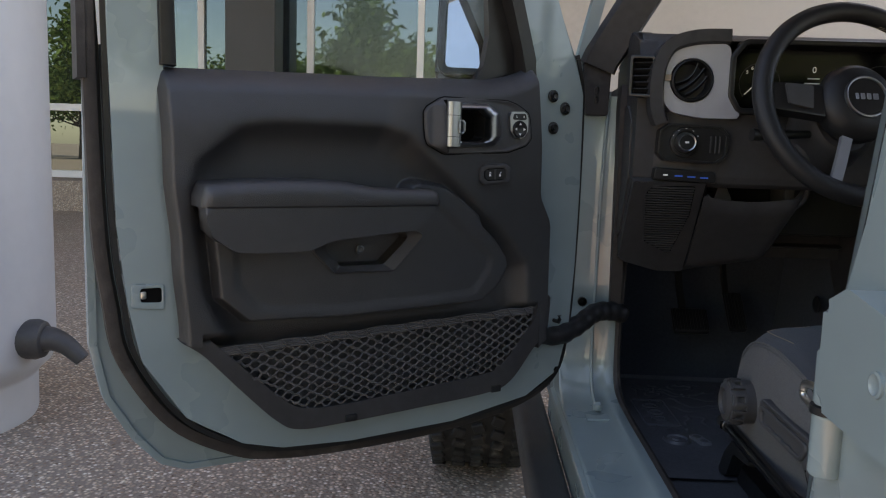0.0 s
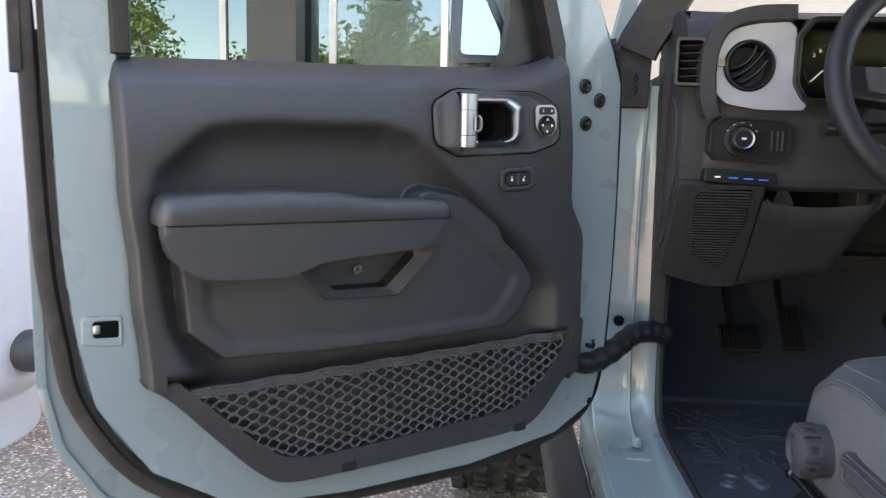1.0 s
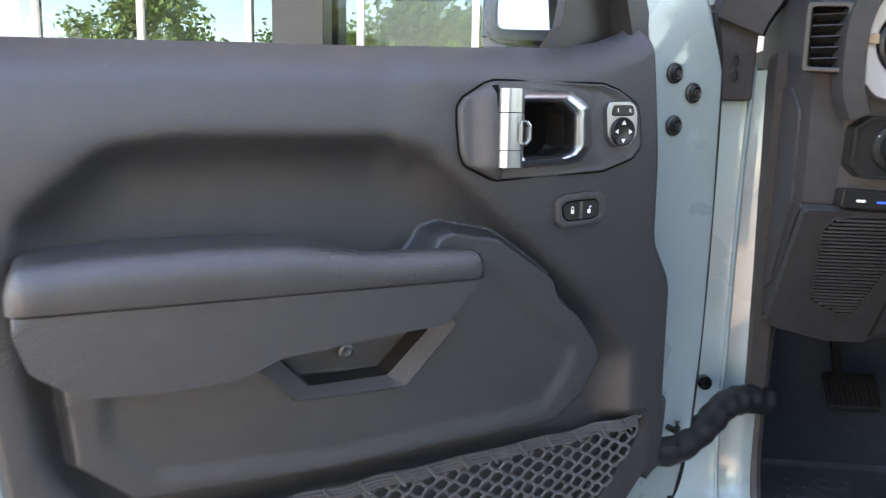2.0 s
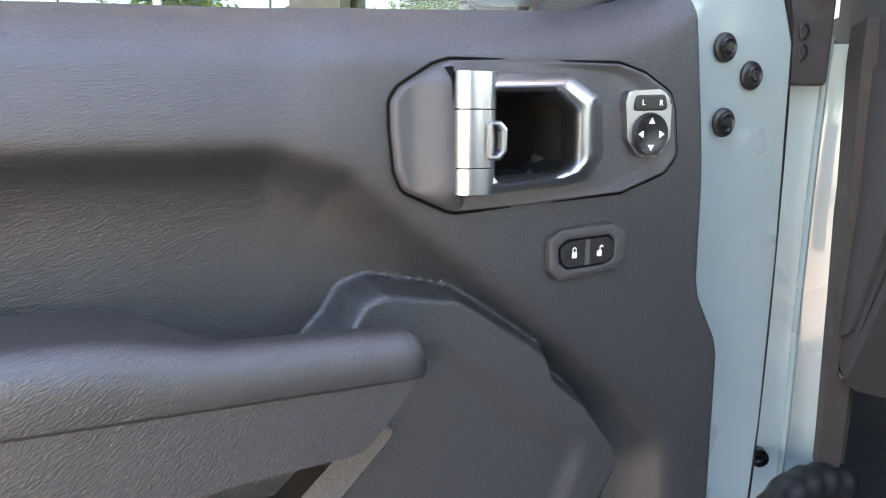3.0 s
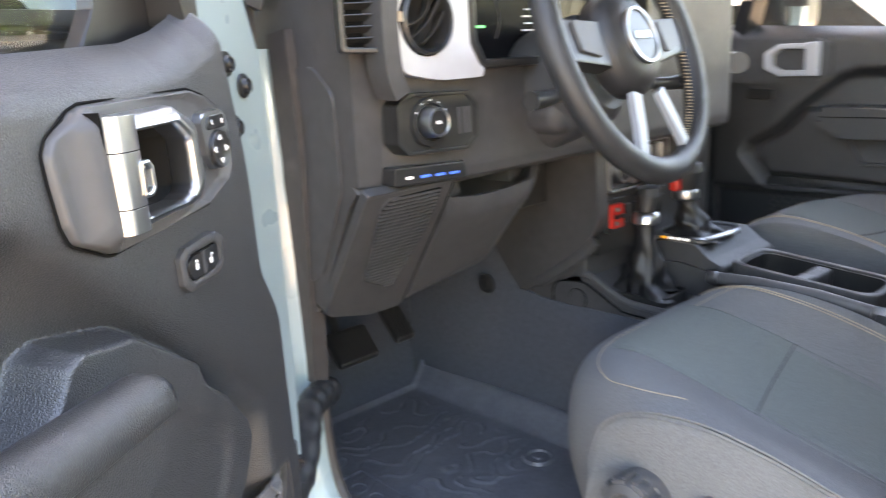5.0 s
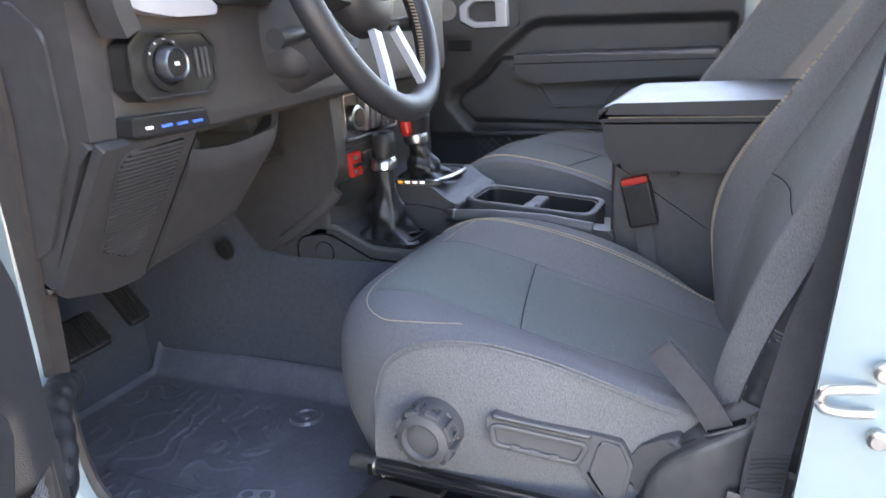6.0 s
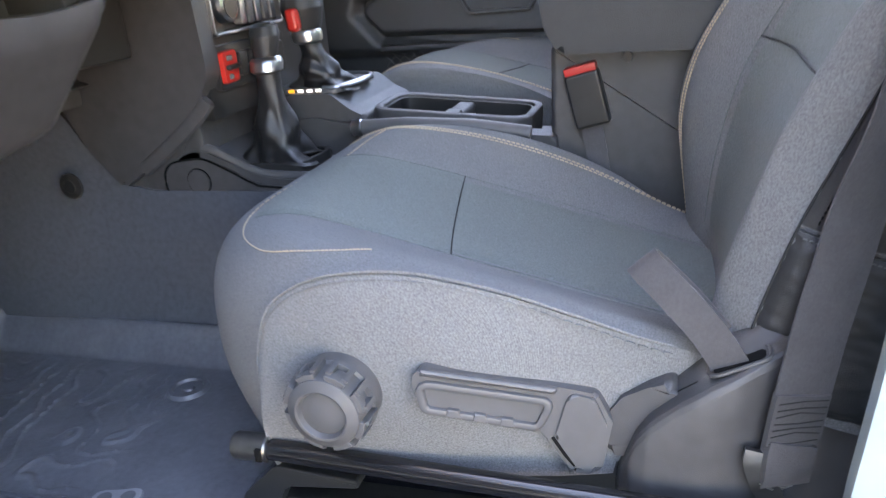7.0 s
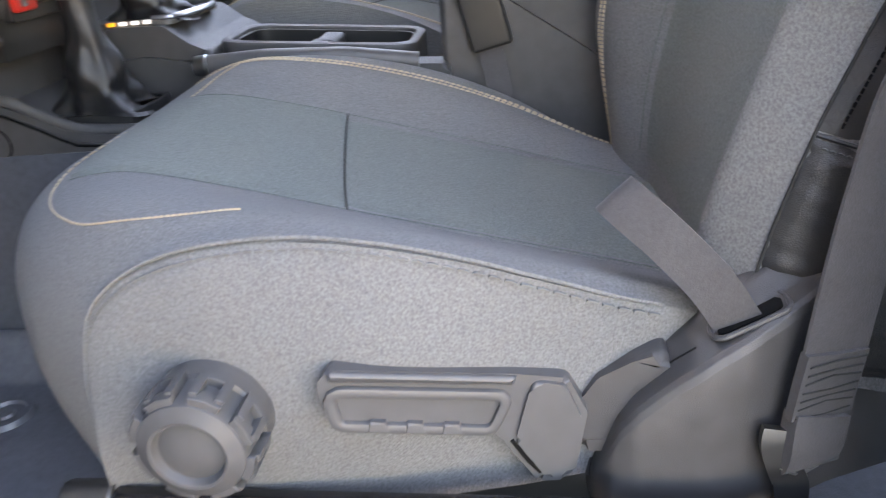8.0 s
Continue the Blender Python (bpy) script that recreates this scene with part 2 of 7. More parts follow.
def circle(r, n=10, ry=None):
    return [(r * math.cos(2 * math.pi * k / n), (ry or r) * math.sin(2 * math.pi * k / n)) for k in range(n)]


def spline(pts, n=8, closed=False):
    """Catmull-Rom through points."""
    P = [Vector(p) for p in pts]
    out = []
    cnt = len(P) if closed else len(P) - 1
    for i in range(cnt):
        p0 = P[i - 1] if (i or closed) else P[0]
        p1, p2 = P[i], P[(i + 1) % len(P)]
        p3 = P[(i + 2) % len(P)] if (i + 2 < len(P) or closed) else P[-1]
        for k in range(n):
            t = k / n
            out.append(0.5 * ((2 * p1) + (p2 - p0) * t + (2 * p0 - 5 * p1 + 4 * p2 - p3) * t * t + (3 * p1 - p0 - 3 * p2 + p3) * t ** 3))
    if not closed:
        out.append(P[-1])
    return out


def skinned(loops, axes):
    """Skin polygons of equal count, each at its own depth, as an open band."""
    bm = bmesh.new()
    f = AX[axes]
    rs = [[bm.verts.new(f(p[0], p[1], d)) for p in poly] for poly, d in loops]
    n = len(rs[0])
    for a, b in zip(rs, rs[1:]):
        for i in range(n):
            bm.faces.new((a[i], a[(i + 1) % n], b[(i + 1) % n], b[i]))
    return bm


def lathe(profile, seg=24, m=None, bm=None):
    """Turn (radius, height) pairs about local z; m places it."""
    own = bmesh.new()
    rings = [[own.verts.new((r * math.cos(2 * math.pi * k / seg), r * math.sin(2 * math.pi * k / seg), h)) for k in range(seg)] if r > 1e-6 else [own.verts.new((0, 0, h))] for r, h in profile]
    for a, b in zip(rings, rings[1:]):
        for k in range(seg):
            q = (k + 1) % seg
            if len(a) == 1 and len(b) == 1:
                continue
            if len(a) == 1:
                own.faces.new((a[0], b[k], b[q]))
            elif len(b) == 1:
                own.faces.new((a[k], a[q], b[0]))
            else:
                own.faces.new((a[k], a[q], b[q], b[k]))
    if m is not None:
        bmesh.ops.transform(own, matrix=m, verts=own.verts)
    return own if bm is None else join(bm, own)


def surface(fn, nu, nv, thick=0.0, closed_u=False):
    """A sheet fn(s, t) -> point, s and t in 0..1, as vertex and face lists; thick: offset along the normals for a back side."""
    vs = [Vector(fn(i / (nu if closed_u else nu - 1), j / (nv - 1))) for j in range(nv) for i in range(nu)]
    fs = []
    for j in range(nv - 1):
        for i in range(nu if closed_u else nu - 1):
            a, b = j * nu + i, j * nu + (i + 1) % nu
            fs.append((a, b, b + nu, a + nu))
    if thick:
        me = bpy.data.meshes.new("tmp")
        me.from_pydata(vs, [], fs)
        bm = bmesh.new()
        bm.from_mesh(me)
        bpy.data.meshes.remove(me)
        bmesh.ops.solidify(bm, geom=bm.faces[:], thickness=thick)
        return bm
    return vs, fs


def frame_m(origin, ex, ey, ez=None):
    ex, ey = Vector(ex).normalized(), Vector(ey)
    ez = ex.cross(ey).normalized() if ez is None else Vector(ez)
    ey = ez.cross(ex).normalized()
    m = Matrix((ex, ey, ez)).transposed().to_4x4()
    m.translation = Vector(origin)
    return m


def words(name, text, size, m, mat, parent, depth=0.0003):
    cu = bpy.data.curves.new(name, "FONT")
    cu.body, cu.size, cu.extrude, cu.align_x, cu.align_y = text, size, depth, "CENTER", "CENTER"
    ob = new(name, cu)
    me = bpy.data.meshes.new_from_object(ob)
    bpy.data.objects.remove(ob)
    me.materials.append(mat)
    ob = new(name, me)
    ob.parent, ob.matrix_local = parent, m
    return ob


def lerp_table(tab, v):
    for (a, x), (b, y) in zip(tab, tab[1:]):
        if v <= b:
            t = max(0.0, (v - a) / (b - a))
            return x + (y - x) * t
    return tab[-1][1]


def smooth(a, b, v):
    t = max(0.0, min(1.0, (v - a) / (b - a)))
    return t * t * (3 - 2 * t)


def smooth_table(tab, v):
    for (a, x), (b, y) in zip(tab, tab[1:]):
        if v <= b:
            return x + (y - x) * smooth(a, b, v)
    return tab[-1][1]


def sdf(pts, x, y):
    """Signed distance to a polygon, negative inside."""
    d, inside, n = 1e9, False, len(pts)
    for i in range(n):
        (ax, ay), (bx, by) = pts[i - 1], pts[i]
        ex, ey, wx, wy = bx - ax, by - ay, x - ax, y - ay
        t = max(0.0, min(1.0, (wx * ex + wy * ey) / (ex * ex + ey * ey + 1e-12)))
        d = min(d, math.hypot(wx - ex * t, wy - ey * t))
        if (ay > y) != (by > y) and x < (bx - ax) * (y - ay) / (by - ay) + ax:
            inside = not inside
    return -d if inside else d


# ---- ground, building, added shading canopy ----
GROUND_Z = 0.02


def aggregate_ground():
    """Exposed-aggregate concrete: pebble colours from cells, relief between the pebbles."""
    m = material("exposed_aggregate_concrete", (0.3, 0.26, 0.23), 0.85)
    nt = m.node_tree
    b = nt.nodes["Principled BSDF"]
    co = nt.nodes.new("ShaderNodeTexCoord").outputs["Object"]
    v = nt.nodes.new("ShaderNodeTexVoronoi")
    v.inputs["Scale"].default_value = 75
    nt.links.new(co, v.inputs["Vector"])
    ramp = nt.nodes.new("ShaderNodeValToRGB")
    sep = nt.nodes.new("ShaderNodeSeparateColor")
    nt.links.new(v.outputs["Color"], sep.inputs[0])
    nt.links.new(sep.outputs[0], ramp.inputs[0])
    cr = ramp.color_ramp
    cr.elements[0].color, cr.elements[1].color = (0.15, 0.105, 0.08, 1), (0.95, 0.88, 0.78, 1)
    for p, c in ((0.25, (0.40, 0.27, 0.19, 1)), (0.55, (0.60, 0.48, 0.39, 1)), (0.78, (0.80, 0.62, 0.46, 1))):
        cr.elements.new(p).color = c
    noise_big = nt.nodes.new("ShaderNodeTexNoise")
    noise_big.inputs["Scale"].default_value = 0.9
    nt.links.new(co, noise_big.inputs["Vector"])
    mul = nt.nodes.new("ShaderNodeMix")
    mul.data_type, mul.blend_type = "RGBA", "MULTIPLY"
    mul.inputs[0].default_value = 0.12
    nt.links.new(ramp.outputs[0], mul.inputs[6])
    nt.links.new(noise_big.outputs["Color"], mul.inputs[7])
    dist = nt.nodes.new("ShaderNodeMapRange")
    dist.inputs["From Min"].default_value, dist.inputs["From Max"].default_value = 0.25, 0.62
    nt.links.new(v.outputs["Distance"], dist.inputs["Value"])
    cem = nt.nodes.new("ShaderNodeMix")
    cem.data_type = "RGBA"
    cem.inputs[7].default_value = (0.27, 0.22, 0.18, 1)
    nt.links.new(dist.outputs[0], cem.inputs[0])
    nt.links.new(mul.outputs[2], cem.inputs[6])
    nt.links.new(cem.outputs[2], b.inputs["Base Color"])
    bump = nt.nodes.new("ShaderNodeBump")
    bump.invert = True
    bump.inputs["Distance"].default_value = 0.006
    bump.inputs["Strength"].default_value = 0.9
    nt.links.new(v.outputs["Distance"], bump.inputs["Height"])
    nt.links.new(bump.outputs[0], b.inputs["Normal"])
    return m


AGG = aggregate_ground()
STUCCO = material("pale_stucco", (0.46, 0.45, 0.43), 0.85, vary=0.06, vscale=1.5, bump=0.4, bscale=60)
FRAME_WHITE = material("white_window_frame", (0.75, 0.76, 0.76), 0.4, vary=0.03)
TINT = material("dark_tinted_glass", (0.012, 0.016, 0.016), 0.01, spec=0.6)
TINT.node_tree.nodes["Principled BSDF"].inputs["IOR"].default_value = 1.95
TINT.node_tree.nodes["Principled BSDF"].inputs["Specular Tint"].default_value = (0.78, 0.97, 0.97, 1)
DARKCOL = material("dark_bronze_column", (0.035, 0.033, 0.032), 0.4, vary=0.1)

g = bmesh.new()
bmesh.ops.create_grid(g, x_segments=2, y_segments=2, size=400)
ground = part("ground", g, AGG, smooth=0)
ground.location = (0, 0, GROUND_Z)
tagged(ground, "brown exposed-aggregate concrete paving with small pebbles", "paving", kind="structure")

FY = 13.0                                # the glazed front of the building
wall = part("wall_front", box((-40, FY + 0.12, GROUND_Z - 0.2), (1.2, FY + 0.5, 7.0)), DARKCOL, smooth=0)
tagged(wall, "dark wall behind the glazed shop front", "wall", kind="structure")
wall2 = part("wall_pale", box((1.2, FY - 1.0, GROUND_Z - 0.2), (7.5, FY + 0.5, 7.0)), STUCCO, smooth=0)
tagged(wall2, "pale stucco wall beside the shop front", "wall", kind="structure")
front = thing("window_1", "shop front of dark reflecting glass in white frames", "window", kind="structure")
MULL = 1.82
for k in range(-14, 3):
    x = -0.86 + k * MULL
    part("mullion", box((x - 0.055, FY - 0.06, 0.49), (x + 0.055, FY + 0.1, 5.6), 0.006), FRAME_WHITE, front)
    if k < 2:
        for z0, z1 in ((0.60, 1.62), (1.72, 5.5)):
            part("pane", box((x + 0.055, FY + 0.01, z0), (x + MULL - 0.055, FY + 0.03, z1)), TINT, front)
for z in (0.55, 1.67):
    part("transom", box((-28, FY - 0.05, z - 0.06), (2.6, FY + 0.09, z + 0.06), 0.006), FRAME_WHITE, front)
plinth = part("plinth", box((-40, FY - 1.2, GROUND_Z - 0.1), (1.2, FY + 0.12, 0.49), 0.02), AGG, smooth=0)
tagged(plinth, "low concrete plinth below the shop front", "plinth", kind="structure")
col = part("column", box((-3.88, FY - 0.75, 0.49), (-3.09, FY - 0.2, 5.6), 0.02), DARKCOL)
tagged(col, "dark bronze square column before the shop front", "column", kind="structure")
# unseen slab, added only to keep the sun off the car
can = part("canopy", box((-14, 2.6, 6.5), (4.5, FY + 0.4, 6.9), 0.02), STUCCO)
tagged(can, "unseen flat pale canopy added to shade the car", "canopy", kind="structure")


def white_barrel():
    t = thing("water_tank", "tall round white plastic water tank with a dark spout", "tank", pose(-2.04, 2.75, GROUND_Z))
    prof = [(0, 0.0), (0.425, 0.0), (0.43, 0.015), (0.432, 0.16), (0.448, 0.185), (0.485, 0.22), (0.497, 0.26), (0.5, 0.32), (0.5, 2.2), (0.46, 2.28), (0.3, 2.34), (0, 2.36)]
    part("tank_shell", lathe(prof, 64), WHITE_COL, t)
    # the spout leaves the shell towards the car
    d = Vector((0.97, 0.1, 0))
    base = Vector((0.505, -0.05, 0.345))
    sp = part("downspout", lathe([(0, -0.03), (0.072, -0.03), (0.075, 0.02), (0.066, 0.045), (0.055, 0.05), (0, 0.05)], 20, frame_m(base, (0, 0, 1), d.cross(Vector((0, 0, 1))))), GREY_PLASTIC, t, "dark grey rubber downspout boot")
    path = spline([base + d * 0.03, base + d * 0.08, base + d * 0.13 - Vector((0, 0, 0.025)), base + d * 0.185 - Vector((0, 0, 0.075))], 6)
    part("spout", sweep(path, circle(0.050, 14, 0.046), scale=lambda s: 1.1 - 0.5 * s), GREY_PLASTIC, sp)


white_barrel()

# ---- the open front door, in its own frame: x along the door from hinge to latch, y to the cabin side, z up ----
DA = math.atan2(0.457, 0.676)
EU, EN = Vector((-math.cos(DA), -math.sin(DA), 0)), Vector((math.sin(DA), -math.cos(DA), 0))
DM = Matrix((EU, EN, Vector((0, 0, 1)))).transposed().to_4x4()
DM.translation = Vector((0.25, 1.59, 0))
door = thing("front_door", "open pale grey-blue front door with black inner trim", "car door", DM)

METAL = [(0.008, 1.384), (-0.035, 1.29), (-0.052, 1.219), (-0.055, 1.03), (-0.052, 0.86), (-0.043, 0.725), (-0.018, 0.634), (0.065, 0.589), (0.248, 0.563), (0.47, 0.561), (0.6, 0.571), (0.671, 0.591), (0.764, 0.65), (0.832, 0.753), (0.851, 0.844), (0.865, 0.967), (0.872, 1.216), (0.878, 1.64), (0.17, 1.64)]


def grow(poly, d):
    """Move a polygon outwards by d."""
    out, n = [], len(poly)
    area = sum(poly[i - 1][0] * poly[i][1] - poly[i][0] * poly[i - 1][1] for i in range(n))
    s = 1 if area > 0 else -1
    for i in range(n):
        a, p, c = Vector(poly[i - 1]), Vector(poly[i]), Vector(poly[(i + 1) % n])
        n1, n2 = (p - a).normalized(), (c - p).normalized()
        v = Vector((n1.y + n2.y, -(n1.x + n2.x)))
        v = v.normalized() * d * s / max(0.5, math.cos(n1.angle(n2) / 2)) if v.length else v
        out.append((p.x + v.x, p.y + v.y))
    return out


# pressed inner panel below the belt line, and the window frame bars above it
pressing = METAL[2:-2] + [(0.872, 1.216), (0.88, 1.66), (0.80, 1.66), (0.806, 1.192), (0.076, 1.192), (0.085, 1.28), (0.125, 1.40), (0.235, 1.66), (0.15, 1.66), (0.03, 1.41), (-0.035, 1.29)]
part("inner_panel", prism(rounded(pressing, [0.02] * 15 + [0.0] * (len(pressing) - 15), 4), -0.07, -0.004, "xz", 0.012, 4), PAINT, door, "pale grey-blue pressed inner panel")
part("top_window_bar", prism([(0.1, 1.66), (0.88, 1.66), (0.88, 1.73), (0.16, 1.73)], -0.07, -0.004, "xz", 0.012, 3), PAINT, door)
# outer skin, a little larger, folded over at its rim
SKIN = [(-0.09, 1.215), (-0.1, 0.9), (-0.085, 0.70), (-0.04, 0.585), (0.02, 0.553), (0.3, 0.530), (0.638, 0.526), (0.745, 0.529), (0.79, 0.548), (0.835, 0.60), (0.878, 0.675), (0.897, 0.765), (0.898, 0.96), (0.896, 1.215)]
skin = rounded(SKIN, [0] + [0.03] * (len(SKIN) - 2) + [0], 4)
part("outer_skin", prism(skin, -0.105, -0.086, "xz", 0.004, 2), PAINT, door, "pale grey-blue outer skin")
hem = grow(skin, -0.012)
part("hem_fold", ring(skin, hem, -0.088, -0.081, "xz", 0.002), PAINT, door)
part("skin_rear_post", prism([(0.80, 1.215), (0.896, 1.215), (0.902, 1.70), (0.83, 1.70)], -0.105, -0.086, "xz", 0.004), PAINT, door)
part("skin_front_post", prism([(-0.09, 1.215), (0.06, 1.215), (0.24, 1.70), (0.13, 1.70), (-0.0, 1.40)], -0.105, -0.086, "xz", 0.004), PAINT, door)
# rubber seal round the rim
seal_line = [Vector((p[0], -0.045, p[1])) for p in grow(METAL[1:-1] + [(0.88, 1.72)], 0.019)]
seal_path = spline(seal_line, 6)
part("weatherstrip", sweep(seal_path, [(-0.012, -0.011), (-0.005, -0.015), (0.006, -0.014), (0.012, -0.006), (0.012, 0.006), (0.006, 0.014), (-0.005, 0.015), (-0.012, 0.011)], up=(0, 1, 0)), RUBBER, door, "brown-black rubber weatherstrip")
part("seal_carrier", sweep([p + Vector((0, 0.028, 0)) for p in spline([Vector((p[0], -0.045, p[1])) for p in grow(METAL[1:-1], 0.004)], 6)], [(-0.004, -0.008), (0.004, -0.008), (0.004, 0.008), (-0.004, 0.008)], up=(0, 1, 0)), SMOOTH_BLACK, door)
part("upper_seal", sweep([Vector((0.905, -0.045, z)) for z in (1.185, 1.2, 1.3, 1.45, 1.62)], [(-0.006, -0.035), (0.006, -0.035), (0.006, 0.02), (-0.006, 0.02)], up=(0, 1, 0)), RUBBER, door)
# glass and its channel
part("window_glass", prism([(0.085, 1.19), (0.80, 1.18), (0.80, 1.66), (0.235, 1.66)], -0.052, -0.048, "xz"), GLASS, door, "clear side window").visible_shadow = False
part("glass_channel_rear", prism([(0.775, 1.21), (0.80, 1.21), (0.808, 1.66), (0.785, 1.66)], -0.03, 0.004, "xz", 0.005), SMOOTH_BLACK, door)
part("glass_channel_front", prism([(0.078, 1.25), (0.110, 1.25), (0.115, 1.30), (0.152, 1.40), (0.268, 1.66), (0.232, 1.66), (0.123, 1.40), (0.083, 1.28)], -0.03, 0.004, "xz", 0.004), SMOOTH_BLACK, door)

# trim panel as one modelled sheet
RECESS = rounded([(0.765, 1.02), (0.757, 1.064), (0.69, 1.122), (0.63, 1.131), (0.432, 1.133), (0.385, 1.116), (0.158, 0.93), (0.108, 0.872), (0.10, 0.74), (0.69, 0.74), (0.748, 0.86)], 0.05, 6)
POD = rounded([(0.742, 0.97), (0.432, 0.985), (0.399, 1.020), (0.387, 1.039), (0.368, 1.0455), (0.310, 1.0355), (0.292, 1.0245), (0.2325, 0.983), (0.2245, 0.9615), (0.196, 0.939), (0.164, 0.898), (0.160, 0.875), (0.185, 0.835), (0.225, 0.806), (0.5, 0.80), (0.68, 0.806), (0.73, 0.85)], 0.012, 5)
PODIN = rounded([(0.70, 0.94), (0.44, 0.96), (0.33, 1.0), (0.275, 0.955), (0.205, 0.900), (0.212, 0.875), (0.245, 0.83), (0.5, 0.82), (0.66, 0.83), (0.70, 0.87)], 0.02, 3)
GRAB = rounded([(0.565, 0.93), (0.53, 0.888), (0.43, 0.886), (0.365, 0.942), (0.40, 0.99), (0.55, 0.99)], 0.008, 3)


HOLE = rounded([(0.300, 1.172), (0.24, 1.174), (0.226, 1.162), (0.224, 1.120), (0.244, 1.108), (0.296, 1.109)], 0.008, 4)


def panel_left(z):
    return smooth_table([(0.60, 0.765), (0.784, 0.778), (0.924, 0.789), (1.053, 0.800), (1.205, 0.804)], z)


def panel_right(z):
    return lerp_table([(0.60, 0.038), (0.95, 0.043), (0.965, 0.047), (1.005, 0.069), (1.02, 0.072), (1.10, 0.0735), (1.266, 0.083)], z)


def panel_top(u):
    return lerp_table([(0.0, 1.27), (0.095, 1.268), (0.115, 1.255), (0.15, 1.243), (0.2, 1.233), (0.34, 1.225), (0.55, 1.218), (0.785, 1.208), (0.81, 1.2)], u)


def card_tilt(u, z):
    """The belt above the hollow leans outwards towards its top, less so at the handle."""
    return (0.026 - 0.018 * smooth(0.44, 0.37, u)) * 0.5 * (math.sqrt((z - 1.125) ** 2 + 0.0004) + z - 1.125) / 0.10


def card_lean(u):
    """The card draws back towards the hinge side."""
    return 0.010 * smooth(0.30, 0.10, u)


def panel_point(s, t):
    u = 0.8 - s * 0.72
    z0 = lerp_table([(0.04, 0.77), (0.06, 0.735), (0.10, 0.71), (0.15, 0.665), (0.2, 0.645), (0.5, 0.63), (0.6, 0.645), (0.65, 0.69), (0.70, 0.735), (0.74, 0.77), (0.80, 0.783)], u)
    zt = panel_top(u)
    z = z0 + t * (zt - z0)
    ul, ur = panel_left(z), panel_right(z)
    u = ul + s * (ur - ul)
    n = 0.046 - card_tilt(u, z) - card_lean(u)
    r = sdf(RECESS, u, z)
    n -= 0.038 * (1 - math.exp(-0.5 * (math.sqrt(r * r + 0.00006) - r) / 0.022))
    p = sdf(POD, u, z)
    n = n + (0.0525 - n) * (1 - smooth(-0.010, 0.0, p))
    n -= 0.0035 * (1 - smooth(-0.012, 0.008, sdf(PODIN, u, z)))
    gb = sdf(GRAB, u, z)
    n -= 0.028 * (1 - smooth(-0.012, 0.002, gb))
    n -= 0.05 * (1 - smooth(-0.002, 0.006, sdf(HOLE, u, z)))
    # low storage well behind the net
    n = n + (0.004 - n) * (1 - smooth(0.765, 0.80, z)) if 0.07 < u < 0.75 else n
    # rolled rim
    e = min(ul - u, u - ur)
    n -= 0.034 * (1 - smooth(0.0, 0.012, e)) ** 2
    roll = max(0.0, 0.040 - (zt - z)) / 0.040
    n -= 0.034 * roll * roll
    return (u, n, z)


part("door_card", surface(panel_point, 370, 320), SOFT, door, "black soft-grained vinyl trim panel", smooth=60)

# armrest: a lower body and a padded top
ARM = rounded([(0.762, 1.02), (0.761, 0.985), (0.752, 0.958), (0.717, 0.934), (0.66, 0.931), (0.600, 0.932), (0.562, 0.947), (0.468, 0.956), (0.405, 0.960), (0.374, 0.995), (0.366, 1.02)], [0, 0.02, 0.02, 0.03, 0.05, 0.03, 0.04, 0.05, 0.02, 0.02, 0], 6)


part("armrest_body", prism(ARM, 0.072, 0.113, "xz", 0.018, 7), SOFT, door, "soft black armrest body")
part("armrest_back", prism([(0.755, 1.01), (0.75, 0.962), (0.715, 0.940), (0.60, 0.938), (0.545, 0.955), (0.53, 1.01)], 0.005, 0.076, "xz"), SOFT, door)


def loft(rings):
    """Skin closed rings of equal count, with both ends filled."""
    bm = bmesh.new()
    rs = [[bm.verts.new(p) for p in r] for r in rings]
    n = len(rs[0])
    for a, b in zip(rs, rs[1:]):
        for k in range(n):
            bm.faces.new((a[k], a[(k + 1) % n], b[(k + 1) % n], b[k]))
    bm.faces.new(rs[0])
    bm.faces.new(rs[-1])
    return bm


def pad_rings():
    out = []
    N = 60
    for k in range(N + 1):
        f = k / N
        u = 0.7655 - f * (0.7655 - 0.3595)
        zt = lerp_table([(0.36, 1.028), (0.48, 1.031), (0.50, 1.034), (0.54, 1.041), (0.62, 1.043), (0.70, 1.041), (0.77, 1.036)], u)
        e = min(1.0, min(0.7656 - u, u - 0.3594) / 0.016)
        e = math.sqrt(max(0.0, 1 - (1 - e) ** 2))
        w, zb = 0.100 + 0.0165 * e, 1.0005
        zt = zb + (zt - zb) * (0.35 + 0.65 * e)
        r = min(0.022, (zt - zb) * 0.6)
        back = 0.014 + 0.062 * smooth(0.545, 0.475, u)
        sec = [(back, zb), (w - 0.003, zb), (w, zb + 0.003)]
        for q in range(7):
            a = math.pi / 2 * q / 6
            sec.append((w - r + r * math.cos(a), zt - r + r * math.sin(a)))
        sec += [(back + 0.014, zt), (back + 0.004, zt - 0.004), (back, zt - 0.012)]
        out.append([(u, n_, z_) for n_, z_ in sec])
    return out


